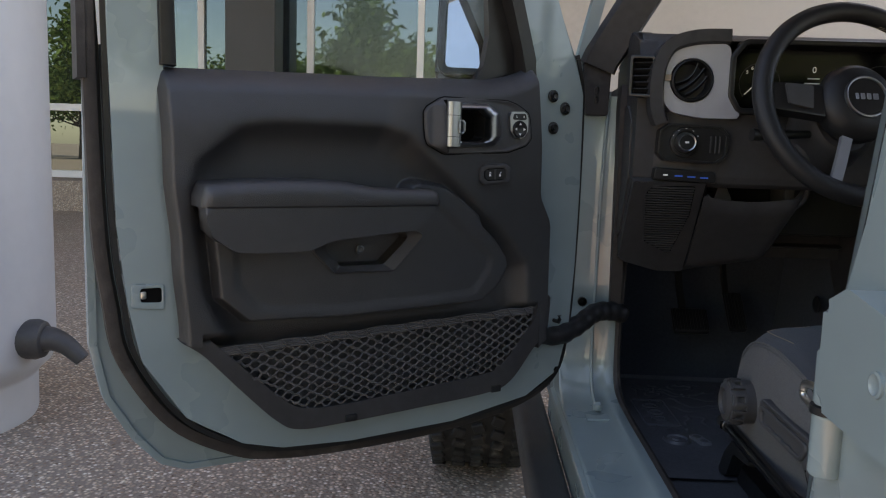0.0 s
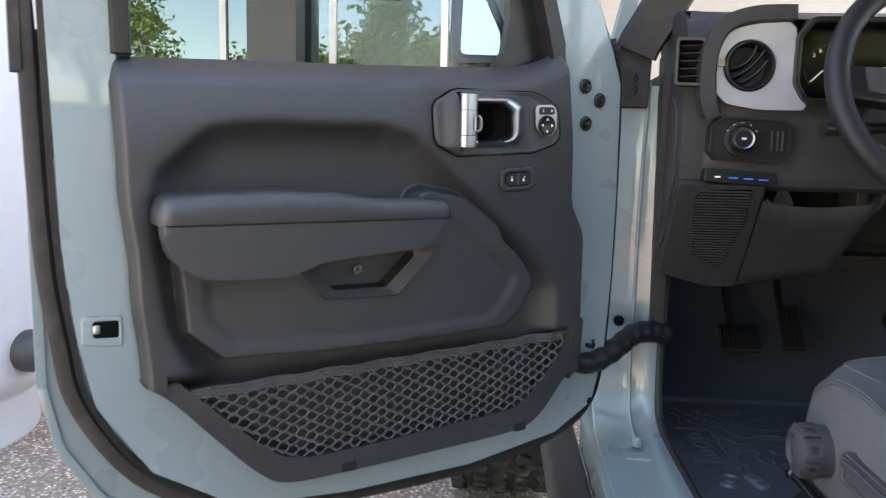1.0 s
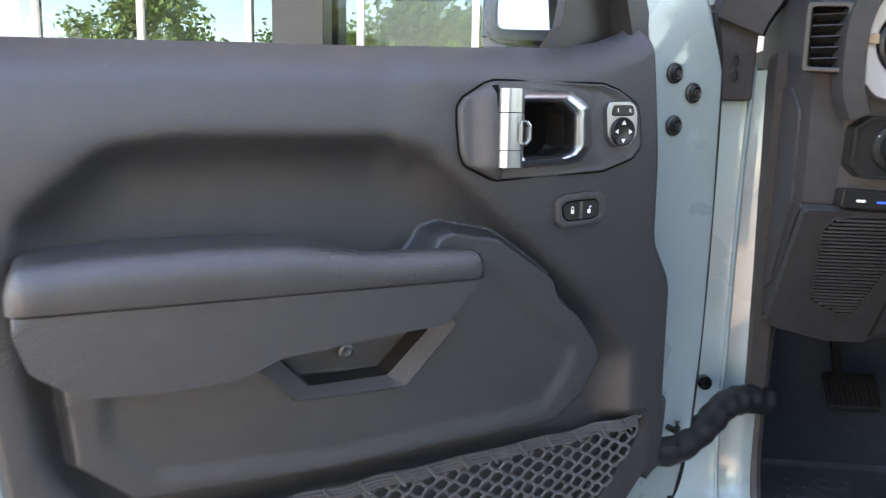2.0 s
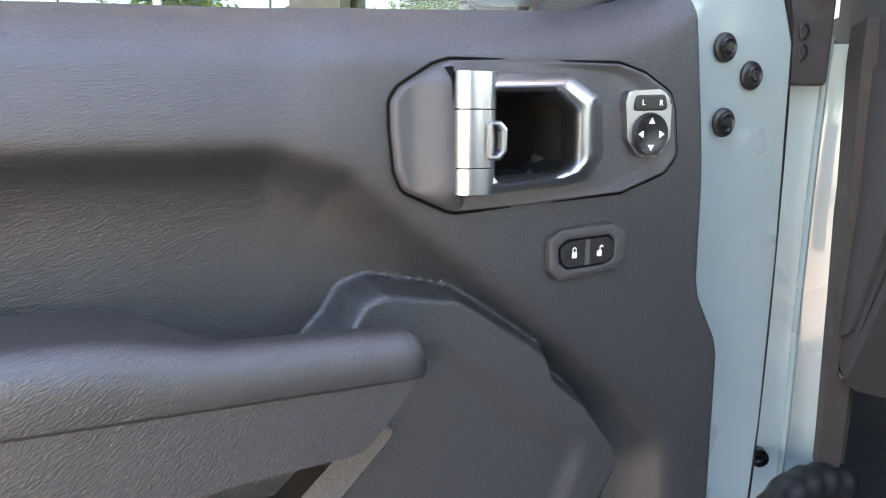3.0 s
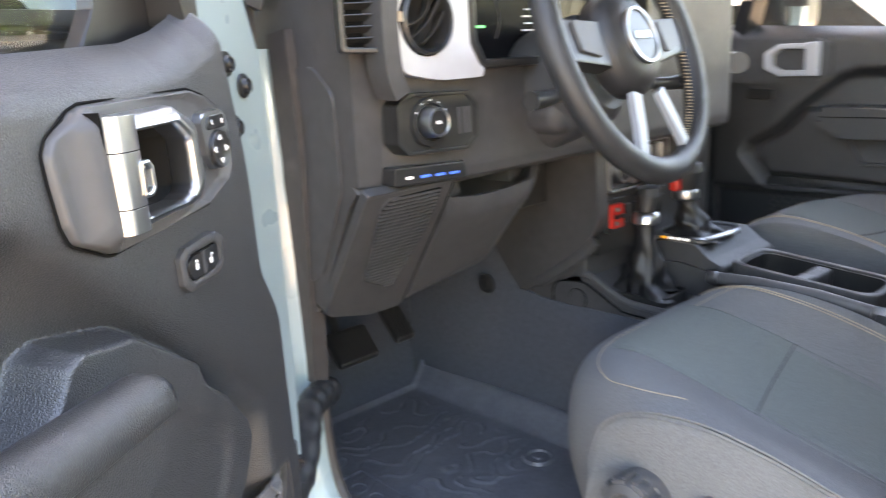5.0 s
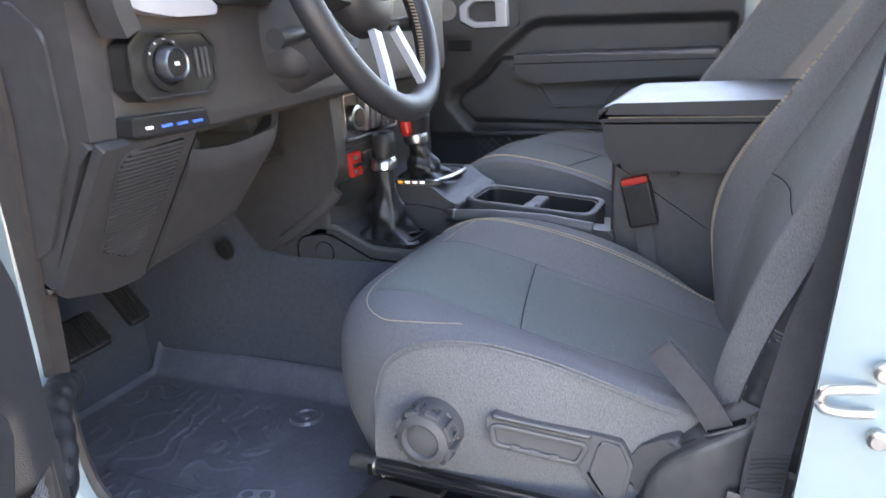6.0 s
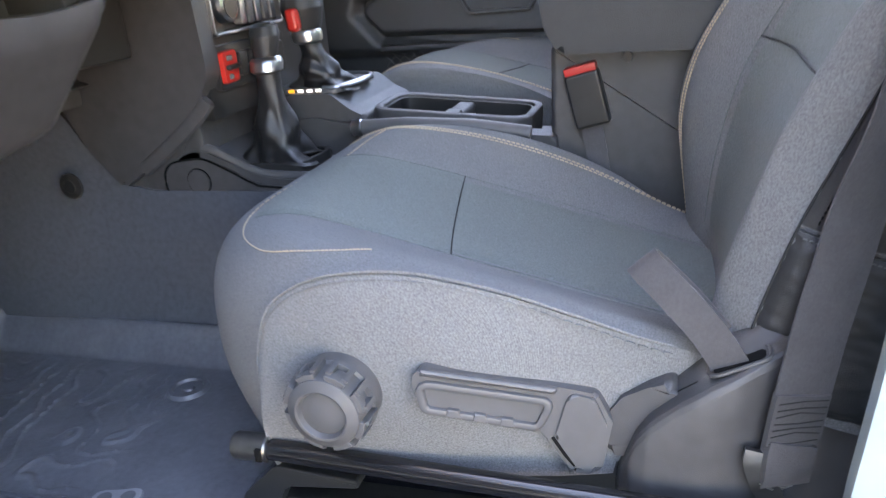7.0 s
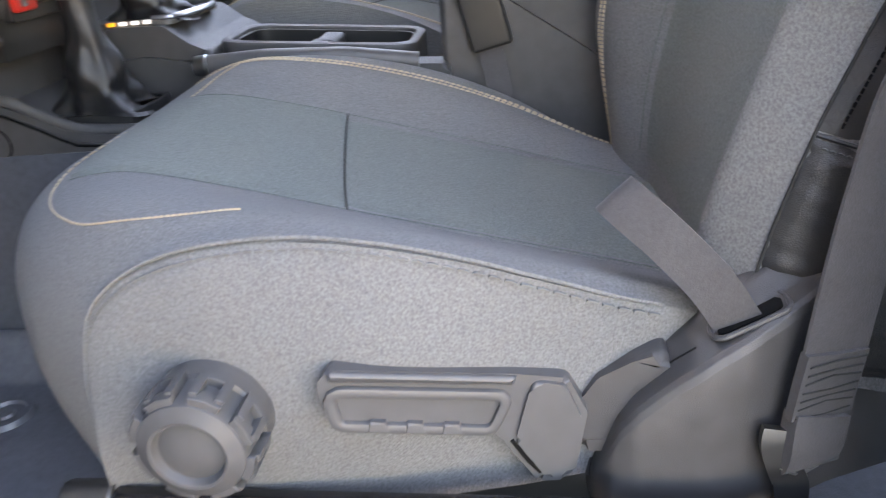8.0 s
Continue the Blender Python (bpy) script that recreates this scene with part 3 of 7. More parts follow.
part("armrest_pad", loft(pad_rings()), SOFT, door, "padded armrest top with a seam", smooth=60)
CUPO = rounded([(0.575, 0.925), (0.534, 0.884), (0.420, 0.882), (0.358, 0.945), (0.40, 0.965), (0.55, 0.95)], 0.008, 3)
CUPI = rounded([(0.548, 0.925), (0.5187, 0.8950), (0.436, 0.8950), (0.3855, 0.943), (0.41, 0.957), (0.540, 0.942)], 0.008, 3)
part("grab_cup", skinned([(CUPO, 0.049), (CUPO, 0.0545), (grow(CUPO, -0.0015), 0.0560), (CUPI, 0.047), (grow(CUPI, -0.002), 0.020)], "xz"), SOFT, door, "dark grab cup rim")
for u in (0.555, 0.475):
    part("screw", lathe([(0, 0), (0.008, 0), (0.008, 0.003), (0.005, 0.004), (0, 0.002)], 12, frame_m((u, 0.03, 0.92), (1, 0, 0), (0, 0, -1))), STEEL, door)

# handle plate, pull handle, mirror switch, lock switch
BEZ = rounded([(0.361, 1.145), (0.361, 1.163), (0.3545, 1.172), (0.3295, 1.187), (0.318, 1.1905), (0.171, 1.193), (0.1465, 1.187), (0.1195, 1.1725), (0.1157, 1.160), (0.1127, 1.124), (0.1245, 1.111), (0.169, 1.097), (0.314, 1.0895), (0.321, 1.091), (0.353, 1.1053), (0.3585, 1.118)], 0.010, 3)
part("handle_plate_gap", sweep([(p[0], 0.0462 - card_tilt(p[0], p[1]) - card_lean(p[0]), p[1]) for p in grow(BEZ, 0.0012)], circle(0.0010, 6), closed=True, up=(0, 1, 0)), DARKHOLE, door)


def plate(s, t):
    # concentric: t = 0 at the rim, 1 at the cup
    k = s * len(BEZ)
    i = int(k) % len(BEZ)
    f = k - int(k)
    a, b = Vector(BEZ[i]), Vector(BEZ[(i + 1) % len(BEZ)])
    p = a.lerp(b, f)
    c = Vector((0.262, 1.141))
    d = (p - c)
    inner = c + d.normalized() * 0.034
    q = p.lerp(inner, t)
    n = 0.0455 + 0.0065 * math.sqrt(1 - (1 - min(1.0, t / 0.07)) ** 2)
    dx = (q.x - 0.262)
    if dx < 0:
        n -= 0.006 * smooth(0.040, 0.085, -dx) * smooth(0, 0.2, t) * (1 - smooth(0.12, 0.17, -dx))
    # flat facet that rises to the hinge of the handle
    n += 0.0115 * smooth(0.350, 0.325, q.x) * smooth(0.310, 0.318, q.x) * smooth(1.090, 1.104, q.y) * (1 - smooth(1.176, 1.188, q.y))
    n -= card_tilt(q.x, q.y) + card_lean(q.x)
    hole = sdf(HOLE, q.x, q.y)
    n -= 0.045 * (1 - smooth(-0.010, 0.004, hole))
    return (q.x, n, q.y)


part("handle_plate", surface(plate, len(BEZ) * 3, 60, closed_u=True), GREY_PLASTIC, door, "satin grey oval handle plate", smooth=50)
part("cup_wall", skinned([(grow(HOLE, 0.004), 0.0505), (grow(HOLE, -0.0005), 0.0515), (grow(HOLE, -0.003), 0.048), (grow(HOLE, -0.006), 0.012)], "xz"), SMOOTH_BLACK, door)
part("handle_cup", prism(grow(HOLE, 0.006), 0.008, 0.012, "xz"), DARKHOLE, door)
HO = rounded([(0.3215, 1.182), (0.231, 1.1845), (0.2010, 1.1695), (0.1962, 1.1255), (0.2090, 1.1085), (0.2260, 1.1048), (0.3175, 1.0995)], [0.004, 0.012, 0.010, 0.012, 0.008, 0.012, 0.004], 5)
HI = rounded([(0.2960, 1.1695), (0.2475, 1.1710), (0.2305, 1.1585), (0.2295, 1.1235), (0.2370, 1.1175), (0.2470, 1.1143), (0.2940, 1.1125)], [0.004, 0.008, 0.008, 0.008, 0.006, 0.008, 0.004], 5)
HL = [(HI, 0.046), (HI, 0.0600), (grow(HI, 0.0007), 0.0640), (grow(HI, 0.0022), 0.0668)]
for k in range(10):
    q_ = k / 9
    HL.append(([tuple(Vector(p).lerp(Vector(q), 0.22 + 0.78 * q_)) for p, q in zip(HI, HO)], 0.0678 - 0.0150 * q_ ** 1.6 - (0.004 if k == 9 else 0.0)))
part("pull_handle", skinned(HL + [(HO, 0.040)], "xz"), CHROME, door, "satin chrome pull handle", smooth=35)
BAR = [(0.3232, 0.050), (0.3232, 0.0575)] + [(0.3132 + 0.010 * math.cos(a), 0.0595 + 0.0110 * math.sin(a)) for a in (0.15, 0.4, 0.65, 0.9, 1.15, 1.4)] + [(0.3080, 0.0705), (0.3020, 0.0697), (0.2975, 0.0680), (0.2945, 0.0650), (0.2935, 0.0610), (0.2935, 0.050)]
for z0, z1 in ((1.1032, 1.1201), (1.1209, 1.1581), (1.1589, 1.1825)):
    part("handle_hinge", prism(BAR, z0, z1, "xy", 0.0003, 1), CHROME, door, "satin chrome handle pivot", smooth=50)
for z in (1.1205, 1.1585):
    part("pivot_gap", prism([(0.3085 + (p[0] - 0.3085) * 0.97, p[1] - 0.0008) for p in BAR], z - 0.0007, z + 0.0007, "xy"), DARKHOLE, door)
part("plate_groove", box((0.3236, 0.04, 1.099), (0.3244, 0.0605, 1.1855), 0.0004, 1), DARKHOLE, door)
part("handle_catch", ring(rounded([(0.303, 1.1515), (0.294, 1.1515), (0.289, 1.146), (0.289, 1.131), (0.294, 1.1255), (0.303, 1.1255)], 0.003, 3), rounded([(0.302, 1.1475), (0.297, 1.1475), (0.2937, 1.1445), (0.2937, 1.1325), (0.297, 1.1295), (0.302, 1.1295)], 0.002, 3), 0.06, 0.0722, "xz", 0.0018), CHROME, door)
MS = rounded([(0.171, 1.165), (0.168, 1.173), (0.136, 1.175), (0.127, 1.166), (0.1265, 1.138), (0.137, 1.124), (0.157, 1.124), (0.168, 1.137)], 0.007, 4)
part("mirror_switch_frame", prism(MS, 0.030, 0.0435, "xz", 0.002, 3), CHROME, door, "silver mirror switch surround")
part("mirror_rocker", prism(rounded([(0.165, 1.158), (0.162, 1.170), (0.134, 1.171), (0.131, 1.159)], 0.004, 3), 0.038, 0.0452, "xz", 0.0015), SMOOTH_BLACK, door)
part("mirror_dial", lathe([(0, 0.002), (0.008, 0.0015), (0.0135, 0.003), (0.0155, 0.004), (0.0165, 0.002), (0.0165, -0.003)], 32, frame_m((0.1475, 0.0433, 1.1409), (1, 0, 0), (0, 0, -1))), SMOOTH_BLACK, door)
for k in range(4):
    a = k * math.pi / 2
    c = (0.1475 + 0.0095 * math.cos(a), 1.1409 + 0.0095 * math.sin(a))
    tri = [(c[0] + 0.003 * math.cos(a + b), c[1] + 0.003 * math.sin(a + b)) for b in (0, 2.1, -2.1)]
    part("arrow_mark", prism(tri, 0.0455, 0.0468, "xz"), WHITE_MARK, door)
FLIP = frame_m((0, 0, 0), (-1, 0, 0), (0, 0, 1))
for c, u in (("L", 0.156), ("R", 0.139)):
    words("switch_letter", c, 0.006, Matrix.Translation((u, 0.0455, 1.1645)) @ FLIP, WHITE_MARK, door)
LK = rounded([(0.2388, 1.0653), (0.228, 1.0724), (0.1797, 1.0754), (0.1664, 1.0682), (0.1658, 1.0466), (0.1764, 1.0363), (0.2276, 1.0332), (0.2375, 1.0413)], 0.006, 4)
LKI = rounded([(0.2300, 1.0592), (0.2220, 1.0645), (0.1842, 1.0665), (0.1785, 1.0615), (0.1790, 1.0468), (0.1886, 1.0435), (0.2216, 1.0416), (0.2290, 1.0475)], 0.005, 4)
part("lock_switch_frame", skinned([(LK, 0.036), (grow(LK, -0.001), 0.0475), (grow(LK, -0.003), 0.0490), (grow(LKI, 0.0015), 0.0490), (LKI, 0.0478), (LKI, 0.040)], "xz"), PLASTIC, door, "raised black switch surround")
part("lock_switch_gap", prism(grow(LKI, 0.0005), 0.040, 0.0462, "xz"), DARKHOLE, door)
part("lock_switch", prism(grow(LKI, -0.0018), 0.044, 0.0488, "xz", 0.0014, 3), SMOOTH_BLACK, door, "pair of black lock switches")
part("switch_bar", prism([(0.2065, 1.0445), (0.2025, 1.0445), (0.2025, 1.0640), (0.2065, 1.0640)], 0.0480, 0.0493, "xz"), GREY_PLASTIC, door)
for u, lift in ((0.2162, 0.0), (0.1935, 0.0019)):
    part("lock_mark", prism(rounded([(u + 0.0020, 1.0505), (u + 0.0020, 1.0550), (u - 0.0020, 1.0550), (u - 0.0020, 1.0505)], 0.0008, 2), 0.0485, 0.0494, "xz"), WHITE_MARK, door)
    part("lock_mark", sweep([(u + 0.0014 - lift, 0.0491, 1.0550), (u + 0.0014 - lift, 0.0491, 1.0573), (u - lift, 0.0491, 1.0587), (u - 0.0014 - lift, 0.0491, 1.0573)] + ([(u - 0.0014, 0.0491, 1.0550)] if not lift else []), circle(0.0005, 6)), WHITE_MARK, door)

# lower tray rim, net and cord
OUT = spline([(0.778, 0.784, 0), (0.742, 0.757, 0), (0.68, 0.69, 0), (0.625, 0.635, 0), (0.585, 0.614, 0), (0.5, 0.612, 0), (0.34, 0.617, 0), (0.19, 0.624, 0), (0.135, 0.642, 0), (0.083, 0.70, 0), (0.050, 0.735, 0), (0.044, 0.765, 0), (0.042, 0.808, 0)], 6)
INN = spline([(0.735, 0.785, 0), (0.712, 0.762, 0), (0.655, 0.708, 0), (0.61, 0.668, 0), (0.575, 0.650, 0), (0.5, 0.646, 0), (0.34, 0.654, 0), (0.19, 0.664, 0), (0.155, 0.682, 0), (0.108, 0.732, 0), (0.085, 0.757, 0), (0.077, 0.775, 0), (0.072, 0.808, 0)], 6)
part("tray_rim", prism([(p.x, p.y) for p in OUT] + [(p.x, p.y) for p in reversed(INN)], -0.008, 0.034, "xz", 0.007, 4), PLASTIC, door, "black plastic map-pocket rim")
for u, z in ((0.488, 0.618), (0.172, 0.628)):
    part("rim_clip", box((u - 0.012, 0.03, z - 0.006), (u + 0.012, 0.037, z + 0.008), 0.003), SMOOTH_BLACK, door)


def net():
    """Stretched elastic mesh: wavy cords side by side that touch in flat knots."""
    bm = bmesh.new()
    inner = [(p.x, p.y) for p in INN]
    top = lambda u: 0.766 + (0.709 - u) / 0.628 * 0.019
    cw, ch = 0.0285, 0.0078
    sec = circle(0.0019, 6)
    for j in range(21):
        pts = []
        for i in range(96):
            q = i % 4
            u = 0.722 - (i // 4 + (0.0, 0.28, 0.5, 0.78)[q]) * cw
            side = (1 if q in (0, 1) else -1) * (1 if j % 2 else -1)
            z = min(top(u), top(u) - 0.004 - j * ch + side * ch * 0.40)
            sag = 0.026 + 0.007 * math.sin(math.pi * min(1, j / 17))
            if sdf(inner, u, z) < 0.004 and u > 0.07:
                pts.append(Vector((u, sag + 0.0008 * math.sin(i * 1.7 + j), z + 0.0006 * math.sin(i * 2.3 + j * 1.3))))
            else:
                if len(pts) > 1:
                    sweep(pts, sec, bm=bm, up=(0, 1, 0))
                pts = []
        if len(pts) > 1:
            sweep(pts, sec, bm=bm, up=(0, 1, 0))
    return bm


part("pocket_back", prism([(p.x, p.y) for p in INN], -0.003, 0.0, "xz"), PLASTIC, door)
part("storage_net", net(), NETCORD, door, "black elastic storage net with diamond mesh")
cordp = [Vector((0.72 - k * 0.013, 0.027 + 0.0015 * math.sin(k * 1.1), 0.7665 + (k * 0.013) / 0.628 * 0.019 + 0.0012 * math.sin(k * 0.9))) for k in range(50)]
for k in range(4):
    part("net_cord", sweep([p + Vector((0, 0.001 * k, -0.0034 * k + 0.001)) for p in cordp], circle(0.0019, 6), up=(0, 1, 0)), NETCORD, door)
wraps = bmesh.new()
for k in range(2, 48, 3):
    p, q = cordp[k], cordp[k + 1]
    sweep([p + Vector((0, 0.004, 0.003)), (p + q) / 2 + Vector((0, 0.0062, -0.005)), q + Vector((0, 0.005, -0.013))], circle(0.0016, 6), bm=wraps, up=(0, 1, 0))
part("cord_wraps", wraps, NETCORD, door)

# hinge bolts, latch, check strap pins
for u, z in ((0.031, 1.213), (-0.002, 1.190), (0.027, 1.149)):
    b = lathe([(0, 0.007), (0.004, 0.007), (0.005, 0.005), (0.0075, 0.007), (0.0085, 0.005), (0.009, 0.0025), (0.0125, 0.0018), (0.013, 0.0), (0, 0)], 18, frame_m((u, -0.0015, z), (1, 0, 0), (0, 0, -1)))
    part("hinge_bolt", b, SMOOTH_BLACK, door, "black domed hinge bolt")
part("latch_plate", ring(rounded([(0.846, 0.838), (0.846, 0.876), (0.796, 0.874), (0.796, 0.832)], 0.006, 3), rounded([(0.832, 0.847), (0.832, 0.868), (0.801, 0.868), (0.801, 0.845)], 0.004, 3), -0.012, -0.001, "xz", 0.002), PAINT, door)
for u0, z0, u1, z1 in ((0.866, 1.078, 0.853, 0.912), (0.8545, 0.890, 0.847, 0.822), (0.878, 1.298, 0.875, 1.234)):
    part("edge_strip", sweep([(u0 + 0.003, -0.016, z0), ((u0 + u1) / 2 + 0.003, -0.016, (z0 + z1) / 2), (u1 + 0.003, -0.016, z1)], [(-0.004, -0.006), (0.004, -0.006), (0.004, 0.004), (-0.004, 0.004)], up=(0, 1, 0)), FRAME_WHITE, door, "pale seal retaining strip")
# near-black plate paints the shade inside the latch opening
part("latch", prism(rounded([(0.834, 0.845), (0.834, 0.869), (0.799, 0.869), (0.799, 0.843)], 0.004, 3), -0.03, -0.0025, "xz"), DARKHOLE, door)
part("latch_claw", box((0.823, -0.012, 0.851), (0.833, -0.0005, 0.864), 0.003), BRIGHT_STEEL, door)
for z in (0.745, 0.712):
    part("check_pin", sweep([(-0.002, -0.01, z), (-0.002, 0.012, z), (-0.002, 0.014, z + 0.006), (-0.002, 0.013, z + 0.014)], circle(0.0045, 8)), SMOOTH_BLACK, door)

# mirror on the outside of the door
mir = part("mirror_housing", prism(rounded([(0.096, -0.112), (0.092, 0.15), (-0.084, 0.15), (-0.094, -0.108), (-0.08, -0.12), (0.084, -0.122)], 0.022, 5), -0.10, 0.0, "xz", 0.012, 4), SMOOTH_BLACK, door, "black door mirror housing")
mir.matrix_local = Matrix.Translation((0.076, -0.209, 1.37)) @ Matrix.Rotation(radians(-34), 4, "Z") @ Matrix.Rotation(radians(14), 4, "X")
GL = rounded([(0.074, -0.098), (0.071, 0.138), (-0.064, 0.138), (-0.073, -0.092), (-0.064, -0.1)], 0.014, 4)
part("mirror_glass", prism(GL, 0.0005, 0.004, "xz", 0.001), MIRROR, mir)
part("mirror_rim", ring(grow(GL, 0.018), GL, -0.004, 0.014, "xz", 0.004), SMOOTH_BLACK, mir)
part("mirror_arm", prism([(-0.10, -0.16), (0.02, -0.16), (0.02, -0.10), (-0.09, -0.06)], -0.09, -0.02, "xz", 0.01), SMOOTH_BLACK, mir)

part("mirror_sail", prism(rounded([(0.080, 1.225), (0.215, 1.222), (0.185, 1.262), (0.175, 1.32), (0.185, 1.45), (0.268, 1.66), (0.22, 1.66), (0.110, 1.40), (0.078, 1.28)], 0.006, 3), -0.047, -0.031, "xz", 0.003), SMOOTH_BLACK, door)


# ---- the vehicle's body ----
suv = based("suv", "pale grey-blue off-road car with its front door open", "car", (1.2, 1.2, GROUND_Z))
jamb = [Vector((0.287, y, z)) for y, z in ((0.62, 0.528), (1.2, 0.528), (1.5, 0.528))] + spline([(0.287, 1.56, 0.528), (0.287, 1.68, 0.533), (0.287, 1.742, 0.556), (0.287, 1.770, 0.61), (0.287, 1.776, 0.70), (0.287, 1.770, 0.80)], 6) + [Vector((0.287, 1.768, 0.95)), Vector((0.290, 1.77, 1.10)), Vector((0.296, 1.775, 1.235))]
SEC = [(0.10, 0.0), (0.004, 0.0), (0.0, 0.006), (0.002, 0.03), (-0.001, 0.06), (-0.002, 0.085), (-0.010, 0.10), (-0.013, 0.112), (-0.013, 0.126), (-0.006, 0.131), (0.03, 0.134), (0.10, 0.134)]
part("door_jamb", sweep(jamb, SEC, up=(1, 0, 0)), PAINT, suv, "glossy pale grey-blue sill and hinge pillar")
part("jamb_bead", sweep([p + Vector((0.075, -0.004, 0.004)) for p in jamb[9:]], circle(0.006, 8, 0.004), up=(1, 0, 0)), PAINT, suv)
part("pinch_seal", sweep([p + Vector((0.133, -0.008, 0.008)) for p in jamb], circle(0.009, 8), up=(1, 0, 0)), RUBBER, suv, "black rubber door seal")
part("outer_sill", box((0.275, 0.55, 0.44), (0.30, 1.86, 0.522), 0.01), PAINT, suv)
part("cowl_side", box((0.285, 1.84, 0.46), (0.32, 2.35, 1.22), 0.015), PAINT, suv)
part("sill_bracket", box((0.33, 1.585, 0.529), (0.385, 1.615, 0.535), 0.002), PAINT, suv)
for p in ((0.36, 1.64, 0.548), (0.332, 1.764, 0.757)):
    part("jamb_bolt", lathe([(0, 0.008), (0.006, 0.008), (0.008, 0.004), (0.011, 0.002), (0.011, -0.01)], 12, frame_m(p, (1, 0, 0), (0, 0, -1)) if p[1] > 1.7 else Matrix.Translation(p)), SMOOTH_BLACK if p[1] > 1.7 else PAINT, suv)
part("rock_rail", box((0.195, -0.4, 0.385), (0.275, 2.1, 0.465), 0.025, 4), PLASTIC, suv, "black rock rail below the sill")
# check strap from door to pillar
cs = [Vector((0.215, 1.56, 0.718)), Vector((0.262, 1.60, 0.712)), Vector((0.31, 1.65, 0.725)), Vector((0.35, 1.70, 0.742)), Vector((0.39, 1.735, 0.742)), Vector((0.43, 1.765, 0.730))]
part("check_strap", sweep(spline(cs, 14), circle(0.020, 12, 0.022), scale=lambda s: 1.0 + 0.05 * math.sin(s * 55) - 0.25 * smooth(0.25, 0.0, s)), LEATHER, suv, "black sleeved wiring and door check strap")

# B-pillar, rear door with its outside hinge
lean = lambda z: 0.05 * max(0.0, z - 0.75)
PIL = [(0.372, 0.60), (0.375, 0.655), (0.384, 0.674), (0.40, 0.69), (0.432, 0.77), (0.462, 0.82), (0.480, 0.865), (0.490, 0.895), (0.494, 0.905), (0.512, 0.905), (0.56, 0.86), (0.56, 0.60)]


def pillar(s, t):
    z = 0.47 + t * 1.33
    k = s * len(PIL)
    i = int(k) % len(PIL)
    a, b = Vector(PIL[i]), Vector(PIL[(i + 1) % len(PIL)])
    p = a.lerp(b, k - int(k))
    fl = 0.07 * max(0.0, 0.62 - z) / 0.15
    return (p.x + lean(z) - fl, p.y - 0.11 * max(0.0, z - 0.65) + 0.03 * fl, z)


part("b_pillar", surface(pillar, len(PIL) * 2, 40, closed_u=True), PAINT, suv, "glossy pale grey-blue door pillar", smooth=35)
part("rear_door_skin", prism(rounded([(-0.6, 0.50), (0.575, 0.50), (0.578, 0.85), (0.555, 1.0), (0.50, 1.15), (-0.6, 1.15)], [0, 0.02, 0.1, 0.1, 0.02, 0], 5), 0.40, 0.352, "yz", 0.012, 3), PAINT, suv, "closed pale grey-blue rear door")
part("rear_door_swage", box((0.347, -0.6, 1.10), (0.36, 0.46, 1.145), 0.006, 3), PAINT, suv)
part("rear_hinge_bracket", prism(rounded([(0.538, 0.910), (0.538, 0.990), (0.505, 1.006), (0.45, 0.996), (0.39, 0.975), (0.36, 0.94), (0.36, 0.90)], 0.012, 4), 0.36, 0.328, "yz", 0.008, 3), PAINT, suv, "painted rear door hinge")
part("hinge_screw", lathe([(0, 0.0005), (0.005, 0.0005), (0.007, 0.002), (0.009, 0.0015), (0.009, -0.004)], 16, frame_m((0.3275, 0.455, 0.952), (0, -1, 0), (0, 0, 1))), PAINT, suv)
for z, h in ((0.908, 0.042), (0.852, 0.048)):
    part("rear_hinge_barrel", lathe([(0, 0), (0.0115, 0), (0.0125, 0.002), (0.0125, h - 0.002), (0.0115, h), (0, h)], 18, Matrix.Translation((0.346, 0.552, z))), PAINT, suv)
part("hinge_washer", lathe([(0, 0), (0.0145, 0), (0.0145, 0.006), (0, 0.006)], 16, Matrix.Translation((0.346, 0.552, 0.901))), SMOOTH_BLACK, suv)
part("hinge_leaf", prism(rounded([(0.555, 0.985), (0.61, 0.975), (0.615, 0.87), (0.555, 0.855)], 0.01, 3), 0.385, 0.362, "yz", 0.004), PAINT, suv)
# striker loop
part("door_striker", sweep(spline([(0.478, 0.842, 0.834), (0.473, 0.868, 0.833), (0.472, 0.882, 0.830), (0.472, 0.885, 0.822), (0.472, 0.882, 0.814), (0.473, 0.868, 0.811), (0.478, 0.842, 0.811)], 4), circle(0.0045, 10)), BRIGHT_STEEL, suv, "zinc-plated door striker")
for z in (0.853, 0.79):
    part("striker_bolt", lathe([(0, 0.006), (0.006, 0.006), (0.009, 0.003), (0.009, -0.004)], 12, frame_m((0.472, 0.838, z), (0, 1, 0), (0, 0, 1)) @ pose(0, 0, 0, 0, 180, 0)), BRIGHT_STEEL, suv)

# windscreen pillars, screen, roof, far side
for sx in (1, -1):
    X = lambda x: x if sx == 1 else 2.4 - x
    part("windscreen_pillar", sweep([(X(0.298), 1.81, 1.20), (X(0.305), 1.80, 1.306), (X(0.338), 1.80, 1.45), (X(0.44), 1.74, 1.80)], [(-0.014, -0.03), (0.014, -0.03), (0.014, 0.03), (-0.014, 0.03)], up=(0, 1, 0)), PAINT, suv)
    part("pillar_trim", sweep([(X(0.337), 1.768, 1.295), (X(0.345), 1.765, 1.315), (X(0.420), 1.755, 1.442), (X(0.62), 1.66, 1.79)], [(-0.036, -0.03), (0.030, -0.03), (0.040, -0.012), (0.040, 0.03), (-0.04, 0.03), (-0.042, -0.02)], up=(0, 1, 0)), PLASTIC, suv, "black windscreen pillar trim")
